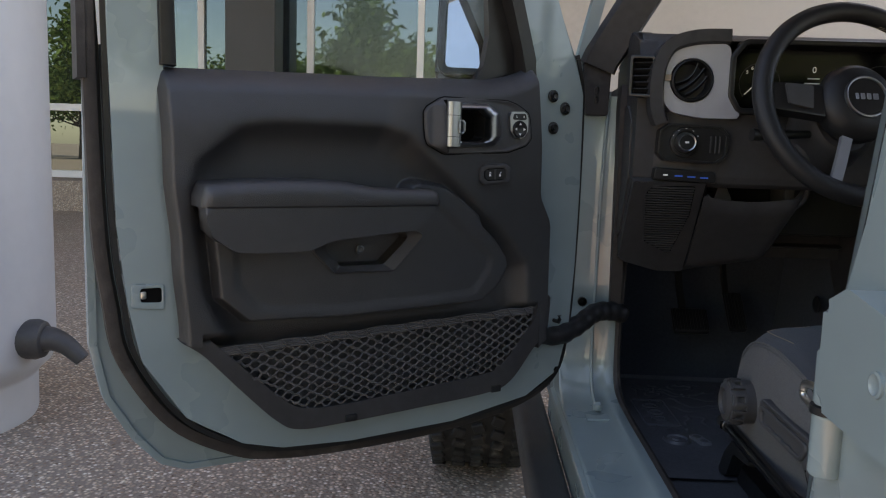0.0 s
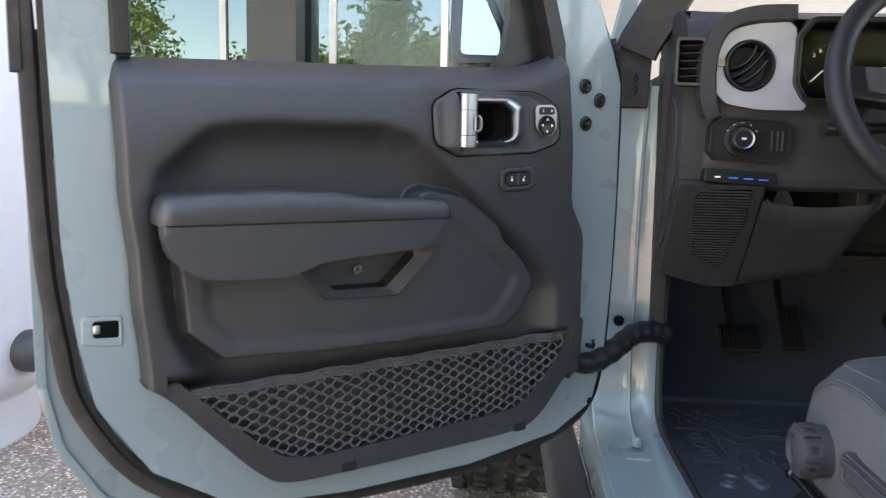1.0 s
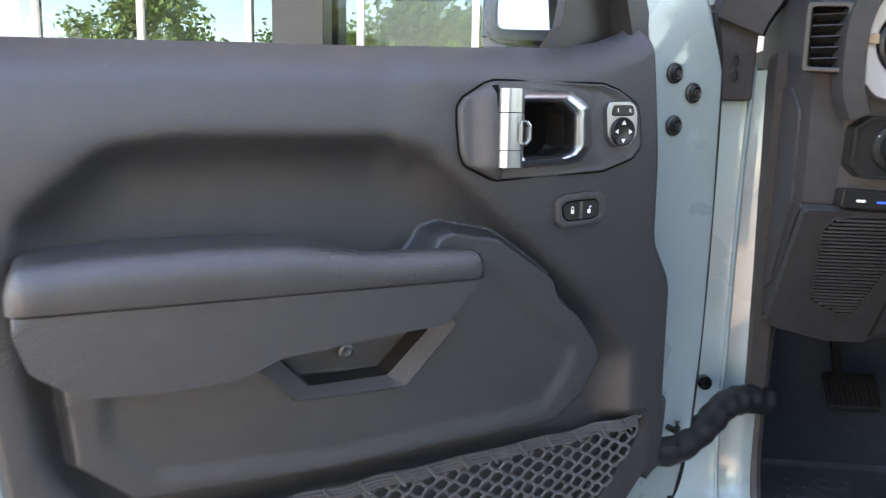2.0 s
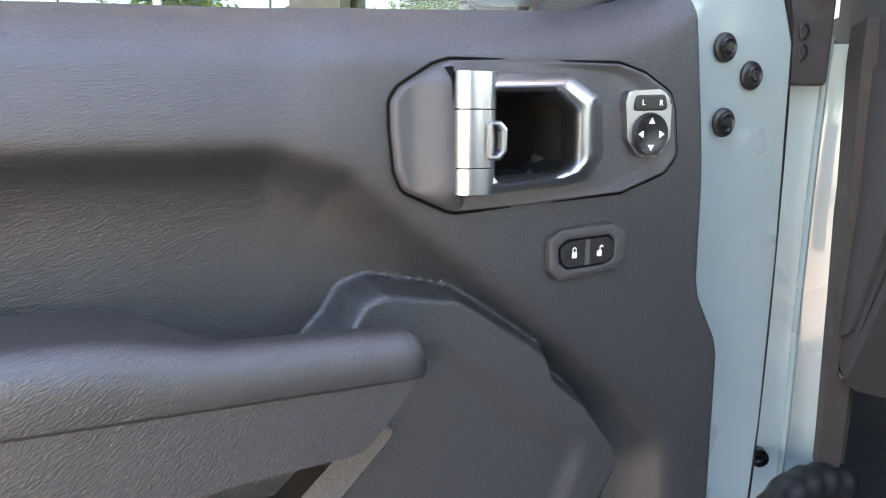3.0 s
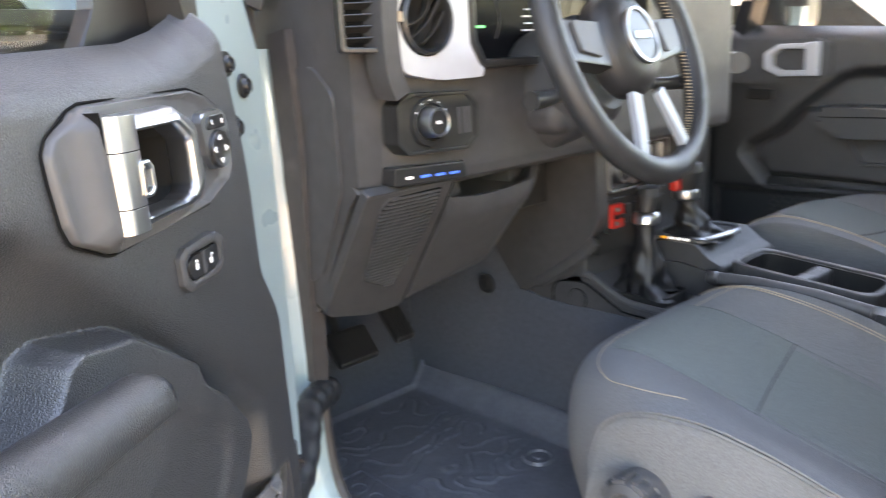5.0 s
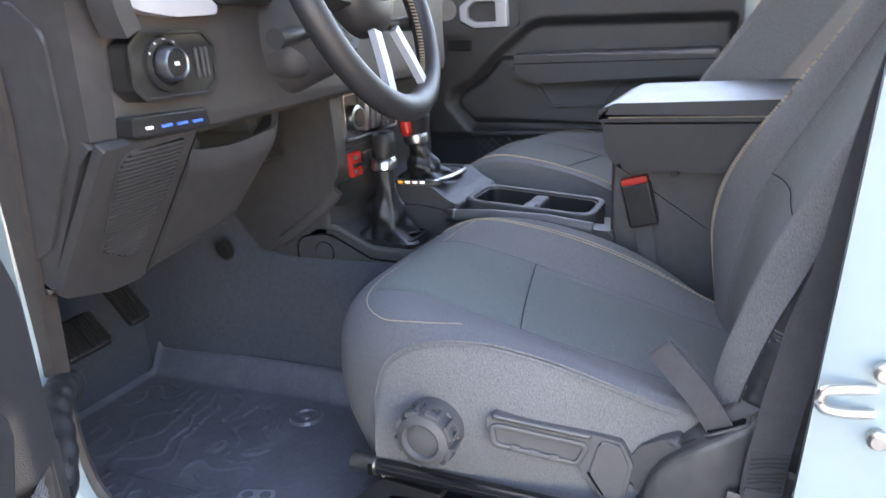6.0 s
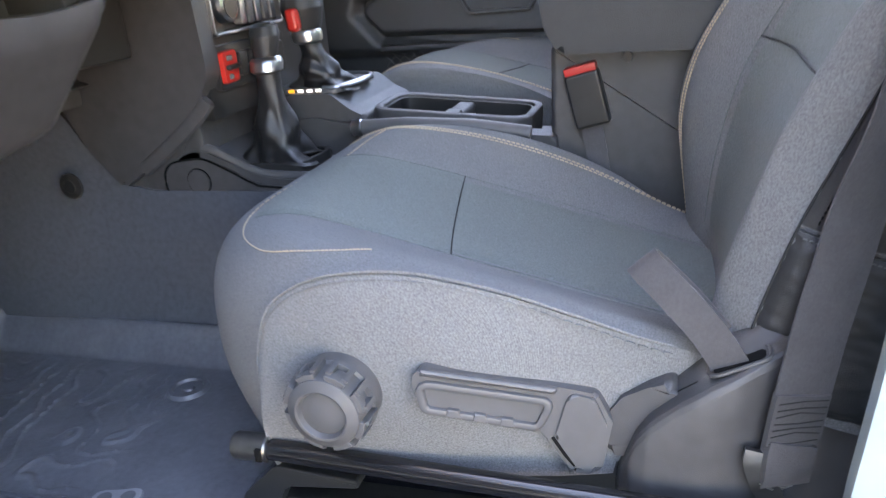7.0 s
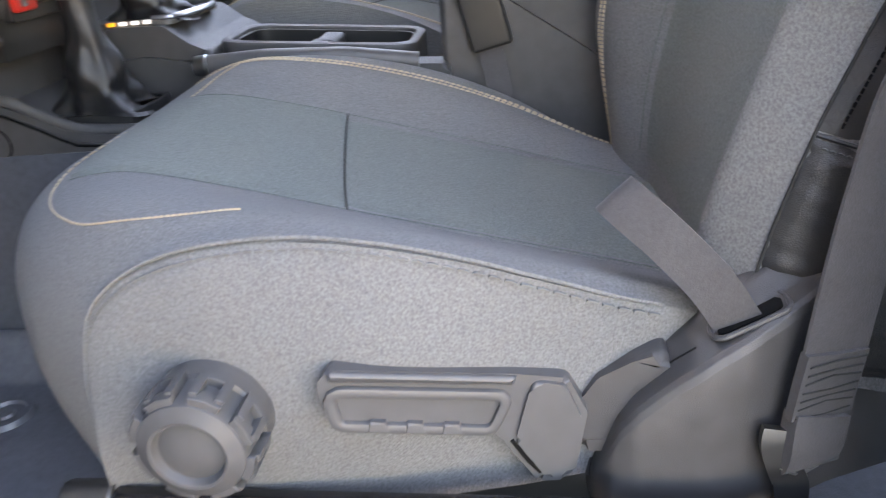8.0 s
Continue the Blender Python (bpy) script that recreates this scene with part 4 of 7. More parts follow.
part("windscreen", surface(lambda s, t: (0.40 + 0.16 * t + s * (1.6 - 0.32 * t), 1.84 - 0.22 * t, 1.30 + 0.5 * t), 2, 2, 0.005), GLASS, suv).visible_shadow = False
part("roof", box((0.5, -0.9, 1.80), (1.9, 1.68, 1.86), 0.03, 3), SMOOTH_BLACK, suv, "black hard top")
part("far_kick_panel", box((1.965, 1.955, 0.47), (2.0, 2.3, 1.32), 0.006), PLASTIC, suv)
part("floor_pan", box((0.42, -0.9, 0.42), (1.98, 2.3, 0.472), 0.005), CARPET, suv)
part("bonnet", surface(lambda s, t: (0.45 + s * 1.5, 1.95 + t * 1.2, 1.285 + 0.03 * math.sin(s * math.pi) - 0.03 * t), 12, 6, 0.03), SMOOTH_BLACK, suv)
part("firewall", box((0.42, 2.22, 0.42), (1.98, 2.26, 1.28)), CARPET, suv)
part("toe_board", surface(lambda s, t: (0.42 + s * 1.56, 2.11 + t * 0.12, 0.475 + 0.42 * t * t + 0.08 * t), 2, 8, 0.01), CARPET, suv)
part("far_side", box((2.0, -0.9, 0.42), (2.1, 2.3, 0.60), 0.01), PAINT, suv)
part("far_rear_side", box((2.0, -0.9, 0.60), (2.08, 0.72, 1.18), 0.01), PLASTIC, suv)
part("rear_panel", box((0.40, -0.95, 0.42), (2.05, -0.90, 1.25), 0.01), PLASTIC, suv)
part("left_kick_panel", box((0.425, 1.82, 0.472), (0.438, 2.24, 0.95), 0.006), PLASTIC, suv)
part("kick_trim", prism(rounded([(1.775, 0.60), (1.768, 0.80), (1.755, 0.87), (1.83, 0.87), (1.83, 0.60)], 0.01, 3), 0.405, 0.432, "yz", 0.006), PLASTIC, suv)

# front wheel behind the open door
wheel = based("front_wheel", "black all-terrain tyre on the front wheel", "wheel", (0.112, 2.62, GROUND_Z))
tm = frame_m((0.112, 2.62, 0.42), (0, 1, 0), (0, 0, 1))
part("tyre", lathe([(0.22, -0.13), (0.33, -0.16), (0.378, -0.15), (0.388, -0.125), (0.388, 0.125), (0.378, 0.15), (0.33, 0.16), (0.22, 0.13)], 56, tm), TYRE, wheel)
part("rim", lathe([(0, 0.05), (0.2, 0.05), (0.22, 0.1), (0.22, -0.1), (0.2, -0.05), (0, -0.05)], 32, tm), STEEL, wheel)
tread = bmesh.new()
for k in range(46):
    a = 2 * math.pi * k / 46
    for j, (w, off, sk) in enumerate(((-0.125, 0.0, 0.3), (-0.06, 0.5, -0.35), (0.0, 0.1, 0.35), (0.06, 0.6, -0.35), (0.125, 0.3, 0.3))):
        b = box((-0.019, -0.016, -0.004), (0.019, 0.016, 0.012 if j not in (0, 4) else 0.010), 0.003, 1)
        aa = a + off * 2 * math.pi / 46
        m = tm @ Matrix.Rotation(aa, 4, "Z") @ Matrix.Translation((0.389, 0, w)) @ Matrix.Rotation(radians(90), 4, "Y") @ Matrix.Rotation(sk, 4, "Z")
        join(tread, b, m)
part("tread", tread, TYRE, wheel, smooth=0)


# ---- seats ----
CPC = spline([(0, 0.93, 0.655), (0, 1.03, 0.682), (0, 1.15, 0.712), (0, 1.25, 0.738), (0, 1.34, 0.764), (0, 1.43, 0.784), (0, 1.50, 0.772), (0, 1.535, 0.735), (0, 1.545, 0.68), (0, 1.54, 0.625), (0, 1.51, 0.584)], 8)
CPN = spline([(0, 0.93, 0.66), (0, 1.03, 0.708), (0, 1.13, 0.755), (0, 1.215, 0.781), (0, 1.285, 0.784), (0, 1.335, 0.772), (0, 1.372, 0.746), (0, 1.388, 0.71), (0, 1.395, 0.675), (0, 1.395, 0.63), (0, 1.39, 0.584)], 8)
CPF = spline([(0, 0.93, 0.635), (0, 1.02, 0.662), (0, 1.12, 0.728), (0, 1.22, 0.772), (0, 1.33, 0.796), (0, 1.42, 0.796), (0, 1.48, 0.774), (0, 1.505, 0.74), (0, 1.51, 0.69), (0, 1.505, 0.63), (0, 1.48, 0.584)], 8)
BPC = spline([(0, y, z) for y, z in ((0.985, 0.66), (0.968, 0.75), (0.950, 0.81), (0.928, 0.88), (0.893, 0.945), (0.85, 1.02), (0.755, 1.20), (0.69, 1.34), (0.665, 1.37), (0.625, 1.375))], 8)
BPN = spline([(0, y, z) for y, z in ((0.975, 0.66), (0.957, 0.733), (0.931, 0.804), (0.904, 0.861), (0.873, 0.932), (0.830, 1.01), (0.735, 1.18), (0.67, 1.32), (0.645, 1.345), (0.605, 1.35))], 8)
BPF = spline([(0, y, z) for y, z in ((1.01, 0.66), (1.035, 0.75), (1.045, 0.82), (1.03, 0.885), (0.99, 0.955), (0.93, 1.03), (0.80, 1.20), (0.72, 1.33), (0.69, 1.355), (0.65, 1.36))], 8)
TUCK = [(0.93, 0.086), (1.0, 0.064), (1.05, 0.042), (1.11, 0.025), (1.2, 0.010), (1.3, 0.001), (1.6, 0.0)]   # the door side draws in towards the rear
EDGE = [(0.70, 0.645), (0.78, 0.655), (0.86, 0.668), (1.0, 0.662), (1.3, 0.672)]                             # outer edge of the backrest by height


def along(P, t):
    k = max(0.0, min(1.0, t)) * (len(P) - 1)
    i = min(int(k), len(P) - 2)
    p = P[i].lerp(P[i + 1], k - i)
    d = (P[i + 1] - P[i]).normalized()
    return p, Vector((0, -d.z, d.y))      # point and outward normal (up over the seat, forward at the nose)


XC, HW = 0.826, 0.252


def cush(xi, t, lift=0.0):
    a = abs(xi)
    (p, n0), (q, n1) = along(CPC, t), along(CPN if xi < 0 else CPF, t)
    w = a ** 2.6
    nrm = n0.lerp(n1, w).normalized()
    bump = 0.012 * smooth(0.40, 0.72, a) * (1 - smooth(0.80, 1.0, a)) * (1 - smooth(0.45, 0.65, t))
    r = p.lerp(q, w) + nrm * (bump + lift)
    return Vector((XC + xi * HW + lerp_table(TUCK, r.y) * max(0.0, -xi) ** 3, r.y, r.z))


def cushion(s, t):
    if s < 0.18 or s > 0.82:
        left = s < 0.18
        f = (0.18 - s) / 0.18 if left else (s - 0.82) / 0.18
        rim = cush(-1 if left else 1, t)
        y = min(rim.y, 1.44)
        y = rim.y + (y - rim.y) * f
        z = rim.z + (0.572 - rim.z) * f
        out = (0.015 * smooth(1.08, 1.20, y) - 0.004 * smooth(1.26, 1.36, y)) * math.sin(math.pi * min(1, f * 1.1)) - (0.004 + 0.006 * smooth(1.28, 1.10, y)) * f
        return (rim.x + (-out if left else out), y, z)
    return cush((s - 0.18) / 0.64 * 2 - 1, t)


def backr(xi, t, lift=0.0):
    a = abs(xi)
    p, _ = along(BPC, t)
    q, _ = along(BPN if xi < 0 else BPF, t)
    b = 0.020 * smooth(0.40, 0.66, a) * (1 - smooth(0.70, 1.0, a)) * (1 - smooth(0.6, 0.85, t)) - (0.02 if xi > 0 else 0.004) * smooth(0.9, 1.0, a)
    r = p.lerp(q, a ** 2.2) + Vector((0, 0.93, 0.36)) * (b + lift)
    x = XC + xi * (0.246 - 0.05 * smooth(0.6, 1, t))
    if xi < -0.5:
        x = 0.703 - (a - 0.5) * 2 * (0.703 - lerp_table(EDGE, r.z))
    return Vector((x, r.y, r.z))


def flank(w, t, lift=0.0):
    """The door side of the backrest, from its front edge (w = 0) back to w = 1."""
    e = backr(-1, t)
    d = 0.115 * w * (1 - 0.6 * smooth(0.85, 1.0, t))
    return Vector((e.x - 0.013 * math.sin(math.pi * min(1.0, w * 0.8)) - lift, e.y - 0.93 * d, e.z - 0.30 * d))


def backrest(s, t):
    if s < 0.6:
        return backr(1 - s / 0.6 * 2, t)
    if s < 0.72:
        return flank((s - 0.6) / 0.12, t)
    far = backr(1, t) - Vector((0, 0.93, 0.30)) * 0.115 * (1 - 0.6 * smooth(0.85, 1.0, t))
    if s < 0.88:
        return flank(1.0, t).lerp(far, (s - 0.72) / 0.16)
    return far.lerp(backr(1, t), (s - 0.88) / 0.12)


def mapped(vf, X):
    return [(X(v[0]), v[1], v[2]) for v in vf[0]], vf[1]


def stitch(fn, t0, t1, n, mat_bm=None, half=0.0042, w=0.0011):
    """A row of short threads on a curve."""
    bm = bmesh.new()
    for k in range(n):
        a, b = fn(t0 + (t1 - t0) * (k + 0.15) / n), fn(t0 + (t1 - t0) * (k + 0.85) / n)
        sweep([a, (a + b) / 2 + Vector((0, 0, 0.0006)), b], circle(w, 5), bm=bm)
    return bm


def along_flat(P, t):
    k = max(0.0, min(1.0, t)) * (len(P) - 1)
    i = min(int(k), len(P) - 2)
    return P[i].lerp(P[i + 1], k - i)


def seat(name, label, X, driver):
    st = based(name, label, "car seat", (X(XC), 1.15, 0.472), group="front seats")
    part("cushion", mapped(surface(cushion, 80, 72), X), FABRIC, st, "charcoal woven cushion cover", smooth=70)
    seam_t = lambda x: 0.3456 - 0.05 * (0.46 - x) / 0.88
    ins = lambda x0, x1, f0, f1: mapped(surface(lambda s, t: cush(x0 + (x1 - x0) * s, f0(x0 + (x1 - x0) * s) * (1 - t) + f1(x0 + (x1 - x0) * s) * t, 0.0012 * min(1, 20 * min(t, 1 - t)) + 0.0010 - 0.005 * (1 - min(1, 20 * min(s, 1 - s))) + 0.002 * math.sin(math.pi * s) * math.sin(math.pi * t)), 40, 40), X)
    part("cushion_insert", ins(-0.40, 0.46, lambda x: 0.03, lambda x: seam_t(x) - 0.0006), FABRIC_IN, st, "smooth dark insert panel", smooth=70)
    part("cushion_insert", ins(-0.42, 0.50, lambda x: seam_t(x) + 0.0006, lambda x: 0.56), FABRIC_IN, st, smooth=70)
    part("backrest", mapped(surface(backrest, 90, 60, closed_u=True), X), FABRIC, st, "charcoal woven backrest", smooth=70)
    bins = lambda x0, x1, t0, t1: mapped(surface(lambda s, t: backr(x0 + (x1 - x0) * s, t0 + (t1 - t0) * t, 0.0012 * min(1, 20 * min(t, 1 - t)) + 0.0010 - 0.005 * (1 - min(1, 20 * min(s, 1 - s))) + 0.003 * math.sin(math.pi * s) * math.sin(math.pi * t)), 30, 30), X)
    part("backrest_insert", bins(-0.5, 0.5, 0.05, 0.383), FABRIC_IN, st, smooth=70)
    part("backrest_insert", bins(-0.5, 0.5, 0.387, 0.70), FABRIC_IN, st, smooth=70)
    V = lambda v: Vector((X(v[0]), v[1], v[2]))
    part("cross_seam", sweep([V(cush(-0.41 + 0.88 * k / 30, seam_t(-0.41 + 0.88 * k / 30), 0.0012 + 0.002 * math.sin(math.pi * k / 30))) for k in range(31)], circle(0.0008, 6)), SEAM, st)
    part("cross_seam", sweep([V(backr(-0.5 + k / 30, 0.385, 0.002 + 0.003 * math.sin(math.pi * k / 30))) for k in range(31)], circle(0.0008, 6)), SEAM, st)
    for xi in (-0.405, 0.475):
        part("side_seam", sweep([V(cush(xi, 0.03 + 0.53 * k / 40, 0.0006)) for k in range(41)], circle(0.0005, 6)), FABRIC_IN, st)
    for xi in (-0.505, 0.505):
        part("side_seam", sweep([V(backr(xi, 0.05 + 0.65 * k / 40, 0.0008)) for k in range(41)], circle(0.0008, 6)), FABRIC_IN, st)
    for xi in (0.80, 0.835):
        part("tan_stitching", stitch(lambda t: V(cush(xi + 0.02 * math.sin(t * 5), t, 0.0008)), 0.03, 0.60, 92), THREAD, st, "tan double stitching")
    NS = spline([(-0.80, 0.37, 0), (-0.845, 0.41, 0), (-0.86, 0.465, 0), (-0.825, 0.52, 0), (-0.74, 0.548, 0), (-0.60, 0.568, 0), (-0.39, 0.575, 0), (0.05, 0.557, 0), (0.40, 0.535, 0), (0.63, 0.515, 0), (0.80, 0.50, 0)], 8)
    nose = lambda t: along_flat(NS, t)
    part("tan_stitching", stitch(lambda t: V(cush(nose(t)[0], nose(t)[1], 0.0008)), 0.0, 1.0, 92, w=0.0008), THREAD, st)
    for xi in (0.80, 0.835):
        part("tan_stitching", stitch(lambda t: V(backr(xi + 0.03 * math.sin(t * 3), t, 0.0008)), 0.03, 0.62, 84), THREAD, st)
    part("grey_stitching", stitch(lambda t: V(cush(-0.43, t, 0.0004)), 0.06, 0.24, 30, w=0.0006), PALETHREAD, st)
    part("grey_stitching", stitch(lambda t: V(backr(-0.53, t, 0.0006)), 0.06, 0.60, 62, w=0.0006), PALETHREAD, st)
    part("seat_base", box((X(0.66) if driver else X(1.05), 0.95, 0.505), (X(1.05) if driver else X(0.66), 1.38, 0.582), 0.01), SMOOTH_BLACK, st)
    for x in (0.62, 1.03):
        part("floor_rail", box((X(x) - 0.02, 0.95, 0.472), (X(x) + 0.02, 1.43, 0.51), 0.004), STEEL, st)
    return st


drv = seat("driver_seat", "charcoal fabric car seat with tan stitching beside the open door", lambda x: x, True)
pas = seat("passenger_seat", "charcoal fabric passenger car seat beyond the console", lambda x: 2.51 - x, False)
pas.location += Vector((0, 0.13, 0.026))          # slid forward

# piping along the side of the driver's cushion
PIPE = [cush(-1, 0.09 + 0.89 * k / 100) + Vector((-0.0006, 0, 0.0004)) for k in range(101)]
part("side_piping", sweep(PIPE, circle(0.0015, 8)), FABRIC, drv, "grey piped seam")
part("grey_stitching", stitch(lambda t: PIPE[int(t * (len(PIPE) - 1))].lerp(PIPE[min(len(PIPE) - 1, int(t * (len(PIPE) - 1)) + 1)], t * (len(PIPE) - 1) % 1) + Vector((-0.001, 0, -0.008)), 0.0, 0.99, 90), GREYTHREAD, drv)

# adjuster wheel: a dished disc in a ring, with eight open grip pads round it
KM = frame_m((0.552, 1.304, 0.674), (0, 1, 0), (0, 0, 1)) @ pose(0, 0, 0, 180, 0, 0) @ Matrix.Diagonal((1, 1, 0.68, 1))
knob = part("adjuster_wheel", lathe([(0, 0.0445), (0.014, 0.0435), (0.0195, 0.0405), (0.0205, 0.0405), (0.0225, 0.0480), (0.0245, 0.0488), (0.0310, 0.0440), (0.0330, 0.0425), (0.0345, 0.036), (0.0350, 0.006), (0.038, 0.004), (0.038, -0.030), (0, -0.030)], 56, KM), GREY_PLASTIC, drv, "grey textured adjuster wheel")
for k in range(8):
    m = KM @ Matrix.Rotation(2 * math.pi * k / 8 + 0.36, 4, "Z")
    grips = bmesh.new()
    wedge = lambda r0, r1, a0, a1: [(r0 * math.cos(a0), r0 * math.sin(a0)), (r1 * math.cos(a0), r1 * math.sin(a0)), (r1 * math.cos((a0 + a1) / 2) * 1.01, r1 * math.sin((a0 + a1) / 2) * 1.01), (r1 * math.cos(a1), r1 * math.sin(a1)), (r0 * math.cos(a1), r0 * math.sin(a1))]
    join(grips, prism(wedge(0.030, 0.0405, -0.27, 0.27), 0.004, 0.0125, "xy", 0.0015), m.copy())
    for a0, a1 in ((-0.27, -0.13), (0.13, 0.27)):
        join(grips, prism(wedge(0.030, 0.0405, a0, a1), 0.008, 0.036, "xy", 0.0018), m.copy())
    join(grips, prism(wedge(0.0305, 0.0385, -0.27, 0.27), 0.028, 0.0405, "xy", 0.002), m.copy())
    part("grip", grips, GREY_PLASTIC, knob)

SLANT = Matrix(((1, -0.30, 0, 0.30 * 1.232), (0, 1, 0, 0), (0, 0, 1, 0), (0, 0, 0, 1)))   # the lever follows the slanting side of the seat


def slanted(bm):
    bmesh.ops.transform(bm, matrix=SLANT, verts=bm.verts)
    return bm


LEV = rounded([(1.232, 0.698), (1.2245, 0.706), (1.1155, 0.678), (1.0815, 0.667), (1.069, 0.637), (1.080, 0.582), (1.104, 0.588), (1.124, 0.626), (1.131, 0.637), (1.2215, 0.662), (1.232, 0.681)], [0.008, 0.006, 0.01, 0.012, 0.012, 0.009, 0.008, 0.02, 0.006, 0.006, 0.01], 5)
lever = part("recline_lever", slanted(prism(LEV, 0.580, 0.556, "yz", 0.006, 4)), GREY_PLASTIC, drv, "grey plastic height lever")
PKT = rounded([(1.223, 0.687), (1.124, 0.661), (1.133, 0.643), (1.2205, 0.668)], 0.004, 4)
part("lever_rim", slanted(ring(grow(PKT, 0.0075), PKT, 0.5575, 0.5520, "yz", 0.0025)), GREY_PLASTIC, lever)
for k in range(3):
    y = 1.200 - k * 0.022
    z = 0.6655 - (1.2205 - y) * 0.286
    part("lever_notch", slanted(prism([(y + 0.007, z - 0.002), (y + 0.0045, z + 0.0055), (y - 0.0045, z + 0.003), (y - 0.007, z - 0.006)], 0.5575, 0.5515, "yz", 0.001, 1)), GREY_PLASTIC, lever)
part("lever_cap", slanted(prism(rounded([(1.224, 0.7055), (1.113, 0.677), (1.1155, 0.671), (1.2255, 0.699)], 0.002, 2), 0.566, 0.5520, "yz", 0.003, 3)), GREY_PLASTIC, lever)
part("lever_pad", slanted(prism(rounded([(1.104, 0.672), (1.083, 0.6635), (1.0735, 0.636), (1.0835, 0.588), (1.098, 0.591), (1.117, 0.628)], 0.008, 4), 0.557, 0.5528, "yz", 0.003, 3)), GREY_PLASTIC, lever)
part("lever_groove", slanted(sweep([(0.5555, 1.1195, 0.627), (0.5545, 1.110, 0.609), (0.5555, 1.102, 0.5955)], circle(0.0013, 6))), DARKHOLE, lever)

# side shield: a flat flank, a soft crest and a top that falls slightly to the door
SH_X = [(0.85, 0.655), (0.90, 0.634), (0.93, 0.617), (0.95, 0.606), (0.97, 0.597), (1.0, 0.591), (1.04, 0.592), (1.055, 0.598), (1.066, 0.612), (1.07, 0.63)]
SH_Z = [(0.85, 0.745), (0.90, 0.725), (0.93, 0.713), (0.96, 0.700), (0.99, 0.684), (1.014, 0.667), (1.038, 0.645), (1.050, 0.627), (1.060, 0.600), (1.07, 0.572)]


def shield(s, t):
    y = 0.85 + 0.22 * math.sin(t * math.pi / 2)
    x0, zc = lerp_table(SH_X, y), lerp_table(SH_Z, y)
    rise = 0.012 * smooth(1.04, 0.92, y)
    sec = [(0.012, -0.2, 0), (0.0, -0.19, 0), (0.0, -0.10, 1), (-0.002, -0.03, 1), (-0.001, -0.008, 1), (0.0015, -0.002, 1), (0.006, 0.001, 1), (0.022, 0.003, 1), (0.040, 0.006 + rise, 1), (0.062, 0.005 + rise, 1), (0.070, -0.01, 1), (0.070, -0.2, 0)]
    k = s * (len(sec) - 1)
    i = min(int(k), len(sec) - 2)
    a, b, f = sec[i], sec[i + 1], k - min(int(k), len(sec) - 2)
    za = zc + a[1] if a[2] else 0.552
    zb = zc + b[1] if b[2] else 0.552
    return (x0 + a[0] + (b[0] - a[0]) * f, y, max(0.552, za + (zb - za) * f))


part("seat_shield", surface(shield, 56, 48), PLASTIC, drv, "black plastic seat side shield", smooth=60)
top_z = lambda x, y: lerp_table(SH_Z, y) + lerp_table([(0.0, -0.004), (0.006, 0.001), (0.022, 0.003), (0.040, 0.006 + 0.012 * smooth(1.04, 0.92, y)), (0.08, 0.006 + 0.012 * smooth(1.04, 0.92, y))], x - lerp_table(SH_X, y))
SLOT = rounded([(-0.026, -0.007), (0.018, -0.007), (0.022, 0.007), (-0.020, 0.008)], 0.005, 4)
SL = frame_m((0.6185, 0.966, top_z(0.6185, 0.966)), (0.20, -0.92, 0.33), (0.97, 0.20, 0.02))
lip = sweep([(p[0], p[1], 0.001) for p in grow(SLOT, 0.004)], circle(0.0020, 8), closed=True)
bmesh.ops.transform(lip, matrix=SL, verts=lip.verts)
part("slot_lip", lip, PLASTIC, drv)
well = prism(SLOT, -0.004, 0.0014, "xy")
bmesh.ops.transform(well, matrix=SL, verts=well.verts)
# flush near-black patch paints the shade of a deep slot
part("shield_slot", well, DARKHOLE, drv)
for y0, y1 in ((1.046, 1.000), (0.932, 0.875)):
    part("shield_joint", sweep([(lerp_table(SH_X, y) + 0.022, y, top_z(lerp_table(SH_X, y) + 0.022, y) + 0.0002) for y in [y0 + (y1 - y0) * k / 12 for k in range(13)]], circle(0.0007, 6)), DARKHOLE, drv)
part("shield_notch", prism(rounded([(1.0815, 0.600), (1.079, 0.635), (1.062, 0.660), (1.040, 0.672), (1.015, 0.680), (1.015, 0.600)], 0.012, 4), 0.668, 0.610, "yz", 0.010, 4), PLASTIC, drv)

# leather that wraps the flank of the backrest, in two panels that meet in a seam
SEAM_T = 0.222
for t0, t1, crease in ((0.02, SEAM_T - 0.004, 0.0016), (SEAM_T + 0.004, 0.97, 0.0007)):
    part("backrest_side", surface(lambda s, t: flank(0.01 + 0.97 * s, t0 + (t1 - t0) * t, 0.0035 * min(1.0, 14 * min(s, t, 1 - t, 1 - s)) + crease * noise.noise(Vector((s * 5, t * (t1 - t0) * 90, t0)))), 36, 60), LEATHER, drv, "black leather side panel", smooth=60)
part("side_seam", sweep([flank(0.01 + 0.97 * k / 20, SEAM_T, 0.001) for k in range(21)], circle(0.0016, 6)), LEATHER, drv)
part("side_seam", sweep([flank(0.0, 0.03 + 0.9 * k / 60, 0.0014) for k in range(61)], circle(0.0011, 6)), SEAM, drv)
part("dark_stitching", stitch(lambda t: flank(0.10, t, 0.0040), SEAM_T + 0.012, 0.9, 84, w=0.0009), DARKHOLE, drv)
part("dark_stitching", stitch(lambda t: flank(t, SEAM_T - 0.010, 0.0036), 0.05, 0.95, 22, w=0.0006), GREYTHREAD, drv)


